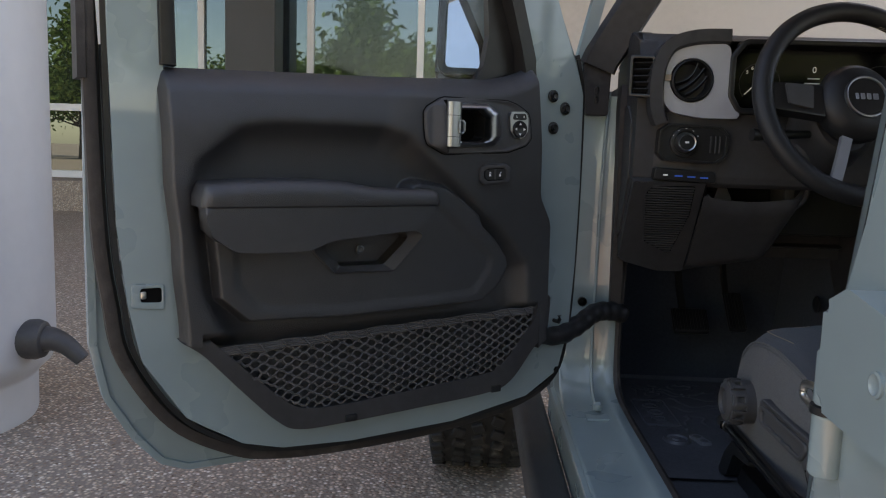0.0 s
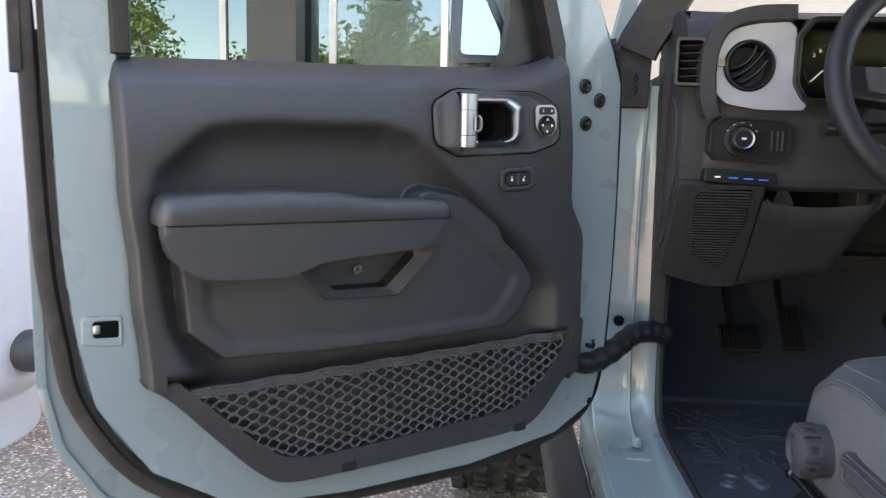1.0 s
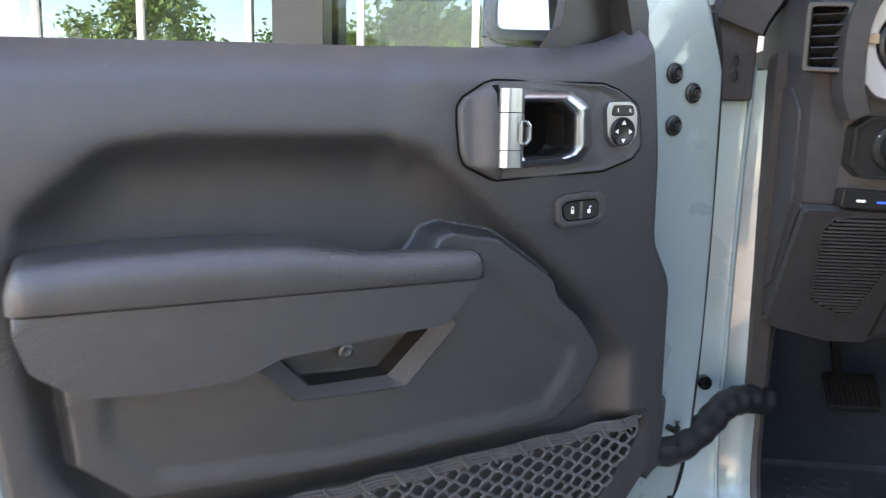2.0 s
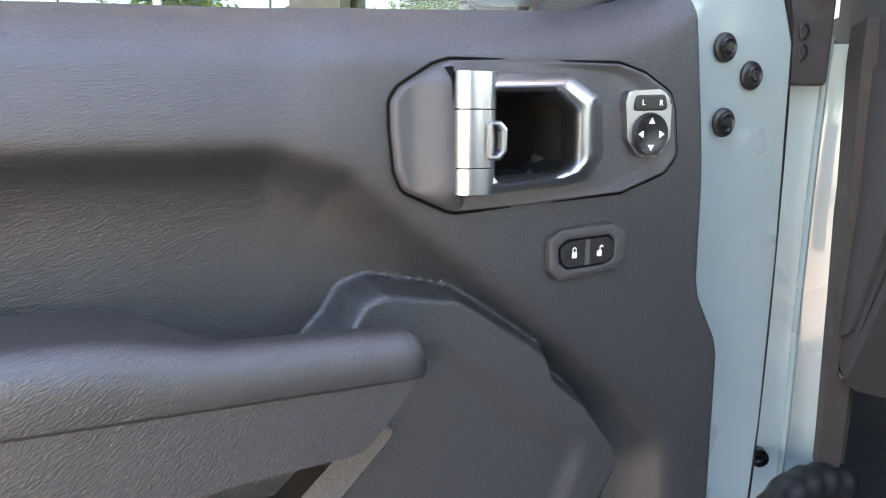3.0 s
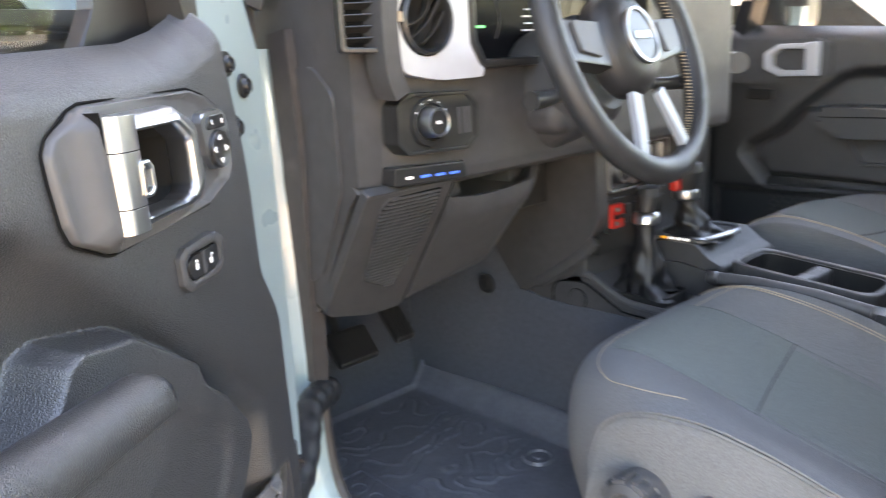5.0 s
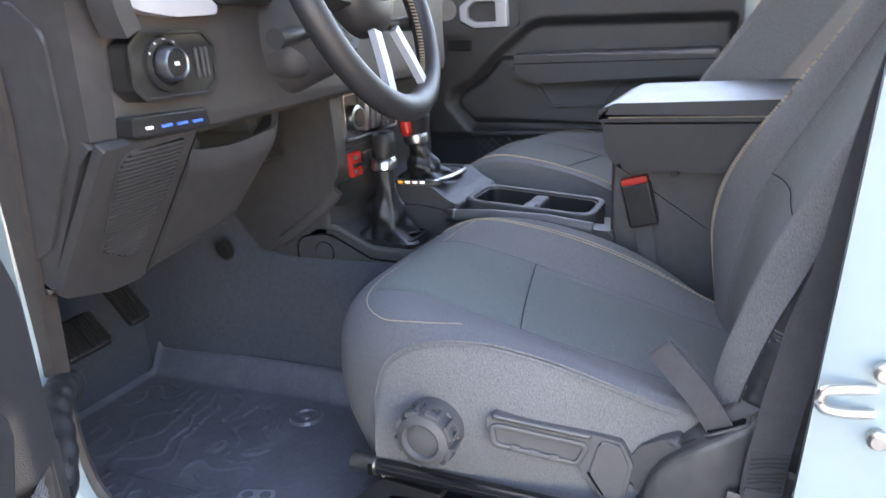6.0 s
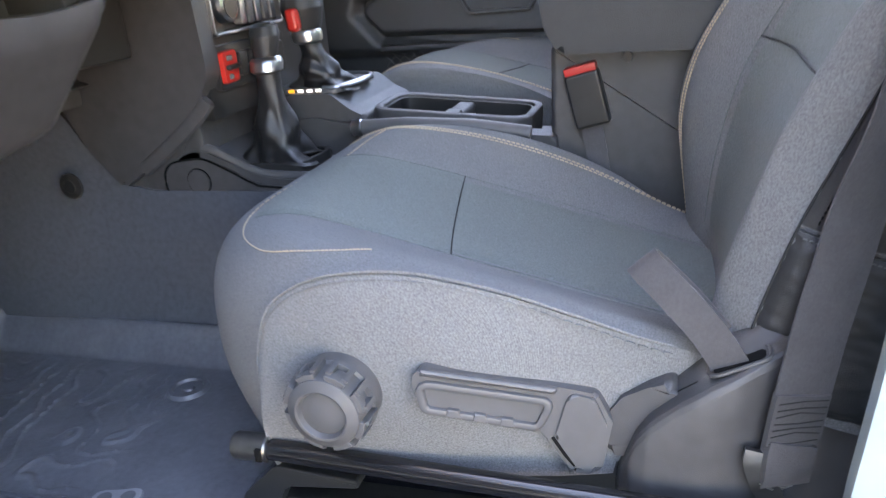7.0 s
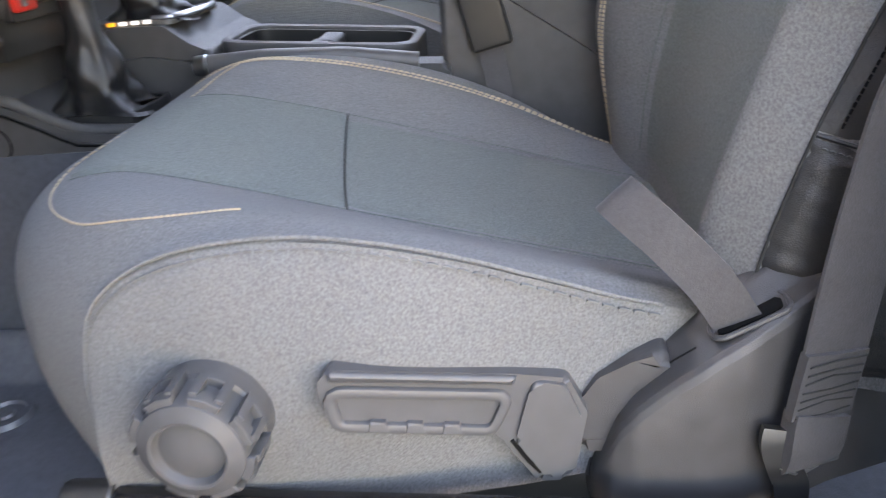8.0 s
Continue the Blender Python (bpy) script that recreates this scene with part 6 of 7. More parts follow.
for k in range(70):
    a = radians(-70 + k * 2.0)
    sweep([((R - 0.0192) * math.cos(a), (R - 0.0192) * math.sin(a), 0.004), ((R - 0.0192) * math.cos(a + 0.02), (R - 0.0192) * math.sin(a + 0.02), -0.004)], circle(0.001, 4), bm=st_)
part("rim_stitching", st_, THREAD, swl, "tan rim stitching")
pad = bmesh.new()
lathe([(0, 0.023), (0.040, 0.0215), (0.058, 0.015), (0.069, 0.002), (0.072, -0.012), (0.068, -0.03), (0, -0.03)], 40, Matrix.Diagonal((1.05, 1.08, 1, 1)), pad)
part("hub_pad", pad, LEATHER, swl, "round black airbag pad")
part("hub_ring", ring(circle(0.041, 40), circle(0.0365, 40), 0.018, 0.0275, "xy", 0.0015), CHROME, swl, "chrome badge ring")
part("hub_badge", lathe([(0, 0.0255), (0.0367, 0.0245), (0.0367, 0.018), (0, 0.018)], 40), SMOOTH_BLACK, swl)
for x0, x1 in ((-0.022, -0.016), (-0.012, -0.004), (0.0, 0.008), (0.012, 0.022)):
    part("badge_mark", box((x0, -0.006, 0.0255), (x1, 0.006, 0.0268), 0.001, 1), CHROME, swl)
for sx in (-1, 1):
    part("spoke", prism([(sx * 0.07, 0.03), (sx * 0.184, 0.035), (sx * 0.184, -0.02), (sx * 0.07, -0.035)][::sx], -0.02, 0.006, "xy", 0.005), SMOOTH_BLACK, swl)
    part("spoke_buttons", prism(rounded([(sx * 0.09, 0.026), (sx * 0.145, 0.03), (sx * 0.142, -0.012), (sx * 0.095, -0.022)][::sx], 0.006, 3), 0.004, 0.011, "xy", 0.002), GREY_PLASTIC, swl, "grey button cluster")
    part("lower_spoke", sweep([(sx * 0.036, -0.075, 0.004), (sx * 0.052, -0.122, 0.004), (sx * 0.070, -0.172, 0.002)], [(-0.010, -0.005), (0.010, -0.005), (0.010, 0.005), (-0.010, 0.005)]), GREY_SILVER, swl, "silver lower spoke")

# pedals
def pedal(name, label, c, w, h, tilt):
    p = based(name, label, "pedal", (c[0], c[1] + 0.05, 0.60))
    m = Matrix.Translation(c) @ Matrix.Rotation(radians(tilt), 4, "X")
    b = box((-w / 2, -0.008, -h / 2), (w / 2, 0.008, h / 2), 0.007, 3)
    bmesh.ops.transform(b, matrix=m, verts=b.verts)
    pad_ = part("pedal_pad", b, SMOOTH_BLACK, p, "ribbed black rubber pad")
    n = int(w / 0.008)
    for k in range(n):
        x = -w / 2 + (k + 0.5) * w / n
        b = box((x - 0.0022, -0.0115, -h / 2 + 0.006), (x + 0.0022, -0.006, h / 2 - 0.006), 0.001, 1)
        bmesh.ops.transform(b, matrix=m, verts=b.verts)
        part("pad_rib", b, SMOOTH_BLACK, pad_)
    part("pedal_arm", sweep([m @ Vector((-0.012, 0.01, h / 2 - 0.01)), Vector((c[0] - 0.03, c[1] + 0.02, c[2] + 0.09)), Vector((c[0] - 0.05, c[1] + 0.01, c[2] + 0.24))], [(-0.004, -0.009), (0.004, -0.009), (0.004, 0.009), (-0.004, 0.009)]), SMOOTH_BLACK, p)


pedal("brake_pedal", "black rubber brake pedal on a steel arm", Vector((0.662, 2.03, 0.665)), 0.095, 0.075, -42)
pedal("accelerator_pedal", "tall narrow black accelerator pedal", Vector((0.785, 2.05, 0.69)), 0.048, 0.12, -42)

# ---- floor mat: moulded relief ----
mat = based("floor_mat", "moulded black rubber floor mat with relief lines", "floor mat", (0.66, 1.75, 0.474))


def relief(s, t):
    x, y = 0.448 + s * 0.47, 1.42 + t * 0.69
    z = 0.480
    v = noise.noise(Vector((x * 5.2 + 3, y * 7.5, 0.3))) + 0.4 * noise.noise(Vector((x * 14, y * 18, 1.0)))
    f = abs((v * 4.0) % 1.0 - 0.5)
    inner = smooth(0.0, 0.05, min(x - 0.48, 0.87 - x)) * smooth(1.66, 1.70, y) * (1 - smooth(2.04, 2.08, y))
    z += 0.0030 * smooth(0.38, 0.5, f) * inner + 0.0015 * v * inner
    z += 0.050 * smooth(0.872, 0.915, x) + 0.012 * smooth(0.462, 0.448, x)
    z += 0.9 * max(0.0, y - 2.10)
    return (x, y, z)


part("mat_sheet", surface(relief, 150, 220), MAT_RUBBER, mat, smooth=60)
for c in ((0.815, 1.687), (0.535, 1.625)):
    part("mat_fastener", lathe([(0, 0.005), (0.008, 0.005), (0.010, 0.002), (0.020, 0.002), (0.022, 0.006), (0.028, 0.006), (0.031, 0.0)], 28, Matrix.Translation((*c, 0.4805))), MAT_RUBBER, mat, "round moulded mat fastener")
LGM = frame_m((0.587, 1.627, 0.480), (0.284, -0.959, 0), (0.959, 0.284, 0), (0, 0, 1))
PL = bmesh.new()
prism(rounded([(-0.029, -0.0145), (-0.004, -0.0125), (0.004, -0.0125), (0.029, -0.0145), (0.029, 0.0145), (0.004, 0.0125), (-0.004, 0.0125), (-0.029, 0.0145)], [0.013, 0.004, 0.004, 0.013, 0.013, 0.004, 0.004, 0.013], 5), 0.0, 0.0055, "xy", 0.0015, 2, PL)
bmesh.ops.transform(PL, matrix=LGM, verts=PL.verts)
lg = part("mat_plate", PL, GREY_SILVER, mat, "small grey double-ring plate")
for q in (-0.014, 0.014):
    part("plate_ring", lathe([(0.0088, 0.0), (0.0085, 0.0012), (0, 0.0012)], 22, LGM @ Matrix.Translation((q, 0, 0.005))), MAT_RUBBER, lg)
EMB = [(0.488, 1.715), (0.572, 1.715), (0.572, 1.905), (0.488, 1.905)]
part("mat_emblem_frame", ring(rounded(EMB, 0.008, 3), [(0.53 + (p[0] - 0.53) * 0.92, 1.81 + (p[1] - 1.81) * 0.965) for p in rounded(EMB, 0.008, 3)], 0.479, 0.4845, "xy", 0.001), MAT_RUBBER, mat)
for y in (1.765, 1.812, 1.859):
    part("emblem_mark", lathe([(0.019, 0.0), (0.0185, 0.0042), (0.013, 0.0042), (0.0125, 0.0012), (0, 0.0012)], 24, Matrix.Translation((0.53, y, 0.4795))), MAT_RUBBER, mat)

# ---- centre stack, tunnel, console ----
con = based("centre_console", "black centre console with two levers and cup holders", "console", (1.2, 1.4, 0.474))
STK = rounded([(1.667, 1.075), (1.660, 1.00), (1.657, 0.90), (1.672, 0.872), (1.75, 0.789), (1.845, 0.732), (1.902, 0.805), (1.96, 0.92), (1.96, 1.075)], [0, 0.02, 0.05, 0.03, 0.03, 0.008, 0.02, 0, 0], 5)
part("stack_panel", prism(STK, 1.0, 0.966, "yz", 0.012, 4), PLASTIC, con, "smooth black centre stack side panel")
part("stack_foot", prism(rounded([(1.770, 0.712), (1.772, 0.752), (1.735, 0.787), (1.700, 0.845), (1.90, 0.86), (1.90, 0.735), (1.84, 0.715)], [0.004, 0.01, 0.02, 0.01, 0, 0.01, 0.02], 4), 1.07, 0.983, "yz", 0.008, 3), PLASTIC, con)
part("panel_shoulder", sweep(spline([(0.972, 1.668, 0.862), (0.970, 1.70, 0.832), (0.968, 1.75, 0.795), (0.968, 1.80, 0.762)], 5), circle(0.007, 8, 0.012)), PLASTIC, con)
part("tunnel_carpet", surface(lambda s, t: (0.905 + 0.06 * math.sin(min(1, t * 1.3) * 1.57) + 0.02 * t, 1.30 + s * 0.95, 0.475 + t * (0.25 + 0.25 * smooth(0.55, 0.8, s))), 20, 10, 0.01), CARPET, con)
part("tunnel_rivet", lathe([(0, 0.006), (0.010, 0.006), (0.012, 0.004), (0.020, 0.003), (0.021, 0)], 18, frame_m((0.945, 1.924, 0.743), (0, 1, 0), (0, 0, 1)) @ pose(0, 0, 0, 180, 0, 0)), SMOOTH_BLACK, con)
part("stack_face", surface(lambda s, t: (0.985 + s * 0.40, 1.672 - 0.010 * t - 0.004 * math.sin(s * 3.1), 0.83 + t * 0.36), 8, 10, 0.03), SMOOTH_BLACK, con, "black centre stack face")
part("climate_dial", lathe([(0.024, 0.0), (0.023, 0.014), (0.019, 0.016), (0, 0.015)], 28, Matrix.Translation((1.035, 1.660, 0.984)) @ Matrix.Rotation(radians(90), 4, "X")), CHROME, con, "chrome climate dial")
part("dial_face", lathe([(0.017, 0.014), (0.017, 0.0175), (0, 0.0175)], 24, Matrix.Translation((1.035, 1.660, 0.984)) @ Matrix.Rotation(radians(90), 4, "X")), SMOOTH_BLACK, con)
for k in range(5):
    part("climate_key", box((1.066 + k * 0.022, 1.648, 0.955), (1.082 + k * 0.022, 1.664, 1.022), 0.003), CHROME if k % 2 == 0 else GREY_PLASTIC, con)
part("climate_frame", ring(rounded([(1.000, 0.945), (1.20, 0.945), (1.20, 1.03), (1.000, 1.03)], 0.008, 3), rounded([(1.004, 0.949), (1.196, 0.949), (1.196, 1.026), (1.004, 1.026)], 0.006, 3), 1.665, 1.654, "xz", 0.001), CHROME, con)
sw = part("switch_panel", prism(rounded([(1.000, 0.868), (1.200, 0.868), (1.200, 0.932), (1.000, 0.932)], 0.008, 3), 1.672, 1.660, "xz", 0.002), SMOOTH_BLACK, con)
red = part("red_switch", prism(rounded([(1.004, 0.878), (1.042, 0.878), (1.042, 0.924), (1.004, 0.924)], 0.006, 3), 1.664, 1.652, "xz", 0.003, 2), RED, sw, "red toggle switch")
part("toggle", box((1.008, 1.645, 0.897), (1.038, 1.656, 0.904), 0.002), SMOOTH_BLACK, red)
part("mark_bar", box((1.012, 1.6505, 0.910), (1.026, 1.6525, 0.917), 0.0004, 1), GREYTHREAD, red)
part("mark_bar", box((1.012, 1.6505, 0.884), (1.022, 1.6525, 0.891), 0.0004, 1), GREYTHREAD, red)
for k in range(5):
    part("stack_switch", box((1.050 + k * 0.028, 1.653, 0.883), (1.073 + k * 0.028, 1.664, 0.918), 0.003), SMOOTH_BLACK, sw)

scr = part("screen_frame", box((1.03, 1.625, 1.085), (1.345, 1.66, 1.265), 0.008, 3), SMOOTH_BLACK, con, "black framed centre screen")
part("screen_glass", box((1.042, 1.622, 1.100), (1.333, 1.627, 1.255), 0.002, 1), SCREEN, scr)
# lower console body and its sculpted side
CB = [(1.85, 0.475), (1.85, 0.715), (1.775, 0.722), (1.768, 0.765), (1.728, 0.783), (1.70, 0.783), (1.665, 0.767), (1.63, 0.750), (1.59, 0.742), (1.20, 0.730), (1.20, 0.475)]
part("console_side", prism(rounded(CB, [0, 0.01, 0.01, 0.02, 0.02, 0.02, 0.03, 0.03, 0.05, 0.01, 0], 4), 1.33, 0.985, "yz", 0.008, 3), PLASTIC, con, "black console side")
part("tray_rib", sweep(spline([(0.992, 1.735, 0.780), (0.992, 1.70, 0.787), (0.992, 1.665, 0.771), (0.992, 1.63, 0.754), (0.992, 1.59, 0.746), (0.992, 1.45, 0.742), (0.992, 1.25, 0.738)], 6), circle(0.007, 10)), GREY_PLASTIC, con, "rounded grey tray edge")
part("console_lower_side", prism(rounded([(1.775, 0.60), (1.775, 0.752), (1.76, 0.768), (1.728, 0.774), (1.700, 0.774), (1.66, 0.756), (1.625, 0.738), (1.59, 0.732), (1.30, 0.725), (1.30, 0.60)], 0.008, 3), 0.99, 0.979, "yz", 0.003, 2), PLASTIC, con)
part("console_top", prism(rounded([(1.72, 0.78), (1.67, 0.822), (1.62, 0.838), (1.555, 0.836), (1.525, 0.812), (1.50, 0.800), (1.498, 0.72), (1.72, 0.70)], [0.01, 0.02, 0.02, 0.02, 0.02, 0.01, 0, 0], 5), 1.335, 1.128, "yz", 0.012, 3), PLASTIC, con)
part("console_wall", prism(rounded([(1.70, 0.74), (1.70, 0.795), (1.58, 0.800), (1.50, 0.785), (1.20, 0.765), (1.20, 0.72)], [0, 0.01, 0.02, 0.03, 0.01, 0], 4), 1.16, 1.120, "yz", 0.006, 3), PLASTIC, con)
part("console_front", box((0.985, 1.70, 0.47), (1.33, 2.2, 0.86), 0.01), PLASTIC, con)
part("plate_joint", sweep(spline([(0.9785, 1.775, 0.715), (0.9785, 1.775, 0.750), (0.9785, 1.760, 0.7675), (0.9785, 1.728, 0.7735), (0.9785, 1.700, 0.7735), (0.9785, 1.66, 0.7555), (0.9785, 1.625, 0.7375), (0.9785, 1.59, 0.7315), (0.9785, 1.40, 0.727)], 5), circle(0.0016, 6)), DARKHOLE, con)
part("cap_joint", sweep([(0.9785, 1.716 + 0.0195 * math.cos(a * math.pi / 16), 0.740 + 0.0195 * math.sin(a * math.pi / 16)) for a in range(32)], circle(0.0011, 6), closed=True), DARKHOLE, con)
part("side_cap", lathe([(0.0190, 0), (0.0185, 0.0022), (0.0165, 0.0026), (0, 0.0026)], 28, frame_m((0.9785, 1.716, 0.740), (0, 1, 0), (0, 0, 1)) @ pose(0, 0, 0, 180, 0, 0)), PLASTIC, con)
part("boot_rim", ring(rounded([(1.005, 1.675), (1.005, 1.555), (1.105, 1.545), (1.105, 1.680)], 0.022, 4), rounded([(1.013, 1.667), (1.013, 1.563), (1.097, 1.553), (1.097, 1.672)], 0.018, 4), 0.735, 0.760, "xy", 0.003), SMOOTH_BLACK, con)


def boot(name, foot, top, r0, r1, h):
    def f(s, t):
        a = 2 * math.pi * s
        k = t ** 0.7
        r = r0 + (r1 - r0) * min(1, k * 1.15)
        fold = 1 + 0.15 * math.sin(a * 3 + 2 + t * 6) * (1 - t) + 0.16 * math.sin(t * 17 + 1.4 * math.sin(a * 2)) * (1 - t) * t * 2.4 + 0.35 * noise.noise(Vector((math.cos(a) * 1.8, math.sin(a) * 1.8, t * 4.5))) * (1 - t)
        p = Vector(foot).lerp(Vector(top), t ** 1.4)
        sq = 1 / max(abs(math.cos(a)), abs(math.sin(a))) ** (0.7 * (1 - t))
        return (p.x + r * fold * sq * math.cos(a), p.y + r * 1.25 * fold * sq * math.sin(a) * (1 - 0.2 * t), p.z + 0.004 * math.sin(a * 4) * (1 - t))
    return part(name, surface(f, 48, 30, closed_u=True), BOOT_LEATHER, None, smooth=60)


def lever_thing(name, label, foot, collar, tip, r0, redkey, w):
    t = based(name, label, "gear lever", foot)
    b = boot("boot", foot, collar, r0, 0.017, 0)
    b.parent, b.matrix_parent_inverse = t, Matrix.Translation(-t.location)
    tagged(b, "creased black leather boot")
    d = (Vector(tip) - Vector(collar)).normalized()
    m = frame_m(collar, (1, 0, 0), d.cross(Vector((1, 0, 0))), d)
    L = (Vector(tip) - Vector(collar)).length
    part("collar", lathe([(0.018, -0.012), (0.024, -0.008), (0.025, 0.004), (0.022, 0.010), (0.02, 0.012)], 24, m), CHROME, t, "bright collar")
    part("grip", lathe([(0.019 * w, 0.010), (0.022 * w, 0.018), (0.0265 * w, 0.04), (0.027 * w, L * 0.7), (0.024 * w, L * 0.93), (0.016 * w, L), (0, L * 1.01)], 28, m), LEATHER, t, "black leather grip")
    if redkey:
        k = box((-0.046, -0.010, L * 0.16), (-0.026, 0.010, L * 0.72), 0.007, 3)
        bmesh.ops.transform(k, matrix=m, verts=k.verts)
        part("thumb_button", k, RED, t, "red thumb button")


lever_thing("transfer_lever", "short black leather four-wheel-drive lever", (1.052, 1.615, 0.755), (1.050, 1.611, 0.897), (1.062, 1.612, 0.955), 0.046, False, 0.84)
lever_thing("gear_selector", "black leather gear selector with a bright collar", (1.20, 1.598, 0.838), (1.178, 1.604, 0.922), (1.176, 1.607, 0.985), 0.046, True, 1.25)
part("selector_plate", prism(rounded([(1.14, 1.545), (1.28, 1.535), (1.29, 1.69), (1.14, 1.69)], 0.02, 4), 0.835, 0.842, "xy", 0.002), GREY_PLASTIC, con)
part("selector_trim", sweep(spline([(1.148, 1.575, 0.843), (1.152, 1.55, 0.843), (1.18, 1.540, 0.843), (1.25, 1.535, 0.843), (1.283, 1.56, 0.843), (1.287, 1.62, 0.843)], 5), circle(0.004, 8)), CHROME, con)
for k, m_ in enumerate((AMBER_LED, WHITE_LED, WHITE_LED, WHITE_LED)):
    part("gear_mark", box((1.136, 1.622 - k * 0.016, 0.8385), (1.141, 1.631 - k * 0.016, 0.8432), 0.0005, 1), m_, con)
# cup holders: a tray that slopes down to the rear, with two wells
CUPS = Matrix.Translation((1.215, 1.37, 0.788)) @ Matrix.Rotation(radians(5.0), 4, "X")


def tray(bm):
    bmesh.ops.transform(bm, matrix=CUPS, verts=bm.verts)
    return bm


CH = rounded([(-0.068, 0.132), (-0.072, -0.128), (0.062, -0.128), (0.072, 0.132)], 0.035, 6)
CHI = rounded([(-0.055, 0.118), (-0.059, -0.114), (0.050, -0.114), (0.058, 0.118)], 0.028, 6)
part("cup_rim", tray(ring(CH, CHI, -0.075, 0.010, "xy", 0.006)), PLASTIC, con, "black cup holder surround")
part("cup_lining", tray(ring(grow(CHI, 0.001), grow(CHI, -0.003), -0.072, 0.004, "xy", 0.001)), SMOOTH_BLACK, con)
part("cup_well", tray(prism(grow(CHI, -0.001), -0.075, -0.070, "xy")), SMOOTH_BLACK, con)
part("cup_divider", tray(box((-0.058, -0.012, -0.072), (0.055, 0.018, 0.002), 0.006, 3)), PLASTIC, con)
part("divider_tab", tray(box((-0.052, -0.009, -0.02), (-0.020, 0.014, 0.006), 0.003, 2)), SMOOTH_BLACK, con)
# hand brake
hb = based("hand_brake", "black hand brake lever with a bright button", "hand brake", (1.07, 1.30, 0.775))
part("brake_grip", sweep([(1.094, 1.508, 0.790), (1.098, 1.42, 0.792), (1.104, 1.32, 0.786), (1.11, 1.235, 0.772)], circle(0.0115, 14)), GREY_PLASTIC, hb)
part("brake_button", lathe([(0.012, 0), (0.013, 0.014), (0.009, 0.018), (0, 0.018)], 16, frame_m((1.094, 1.506, 0.790), (1, 0, 0), (0, 0, -1)) @ pose(0, 0, 0, 180, 0, 0)), CHROME, hb)
# arm box
box_ = based("armrest_box", "black centre armrest box with a padded lid", "armrest", (1.22, 1.08, 0.70))
part("box_body", prism(rounded([(1.215, 0.60), (1.207, 0.893), (0.80, 0.88), (0.80, 0.60)], 0.01, 3), 1.36, 1.135, "yz", 0.010, 3), PLASTIC, box_)
part("box_lid", prism(rounded([(1.212, 0.972), (1.205, 0.918), (1.186, 0.886), (0.85, 0.882), (0.85, 0.972)], [0.004, 0.03, 0.02, 0.01, 0.004], 6), 1.355, 1.083, "yz", 0.010, 5), LEATHER, box_)
part("lid_pad", prism(rounded([(1.218, 0.966), (1.220, 0.984), (1.190, 0.997), (0.85, 1.000), (0.85, 0.966)], [0.006, 0.014, 0.03, 0.01, 0.004], 6), 1.36, 1.081, "yz", 0.013, 5), LEATHER, box_, "padded vinyl lid top")
part("tan_stitching", stitch(lambda t: Vector((1.0795, 1.20 - 0.33 * t, 0.9735)), 0.0, 1.0, 50, w=0.0009), THREAD, box_)
part("lid_latch", box((1.20, 1.195, 0.925), (1.26, 1.214, 0.945), 0.004), CHROME, box_)
part("box_bumper", lathe([(0.008, 0), (0.007, 0.006), (0, 0.006)], 12, frame_m((1.134, 1.10, 0.872), (0, 1, 0), (0, 0, 1)) @ pose(0, 0, 0, 180, 0, 0)), SMOOTH_BLACK, box_)

# ---- passenger door, closed ----
pdoor = based("passenger_door", "closed passenger door with black inner trim", "car door", (1.98, 1.3, 0.6))
PRE = rounded([(1.06, 1.02), (1.06, 1.105), (1.58, 1.119), (1.625, 1.106), (1.733, 1.024), (1.799, 0.962), (1.869, 0.926), (1.887, 0.883), (1.815, 0.80), (1.06, 0.74)], 0.02, 4)
PPOD = rounded([(1.06, 0.995), (1.60, 0.995), (1.70, 1.020), (1.765, 0.955), (1.84, 0.915), (1.850, 0.883), (1.800, 0.828), (1.39, 0.815), (1.06, 0.815)], 0.02, 4)


def ptrim(s, t):
    top = 1.178 + 0.068 * s
    y, z = 1.05 + s * 0.92, 0.62 + t * (top - 0.62)
    x = 1.965
    x += 0.03 * (1 - smooth(-0.03, 0.004, sdf(PRE, y, z)))
    x += (1.962 - x) * (1 - smooth(-0.012, 0.002, sdf(PPOD, y, z)))
    if z < 0.80:
        x += 0.03 * (1 - smooth(0.77, 0.80, z))
    x += 0.035 * (max(0, 0.04 - (top - z)) / 0.04) ** 2
    return (x, y, z)


part("door_card", surface(ptrim, 130, 100), SOFT, pdoor, "black vinyl passenger door trim", smooth=60)
part("door_body", box((2.015, 0.98, 0.55), (2.06, 1.98, 1.175), 0.01), PAINT, pdoor)
part("rear_edge", box((1.955, 1.0, 0.60), (2.0, 1.05, 1.75), 0.008), PAINT, pdoor)
part("armrest", prism(rounded([(1.10, 1.020), (1.650, 1.024), (1.648, 0.985), (1.60, 0.948), (1.56, 0.945), (1.10, 0.945)], [0, 0.012, 0.02, 0.02, 0.02, 0], 5), 1.98, 1.892, "yz", 0.016, 4), SOFT, pdoor, "black padded armrest")
part("armrest_seam", sweep([(1.8905, 1.64, 1.000), (1.8905, 1.10, 0.996)], circle(0.0012, 5)), DARKHOLE, pdoor)
part("grab_cup", ring(rounded([(1.35, 0.945), (1.60, 0.945), (1.555, 0.872), (1.40, 0.872)], 0.01, 3), rounded([(1.362, 0.94), (1.588, 0.94), (1.55, 0.879), (1.405, 0.879)], 0.01, 3), 1.97, 1.945, "yz", 0.002), GREY_PLASTIC, pdoor)
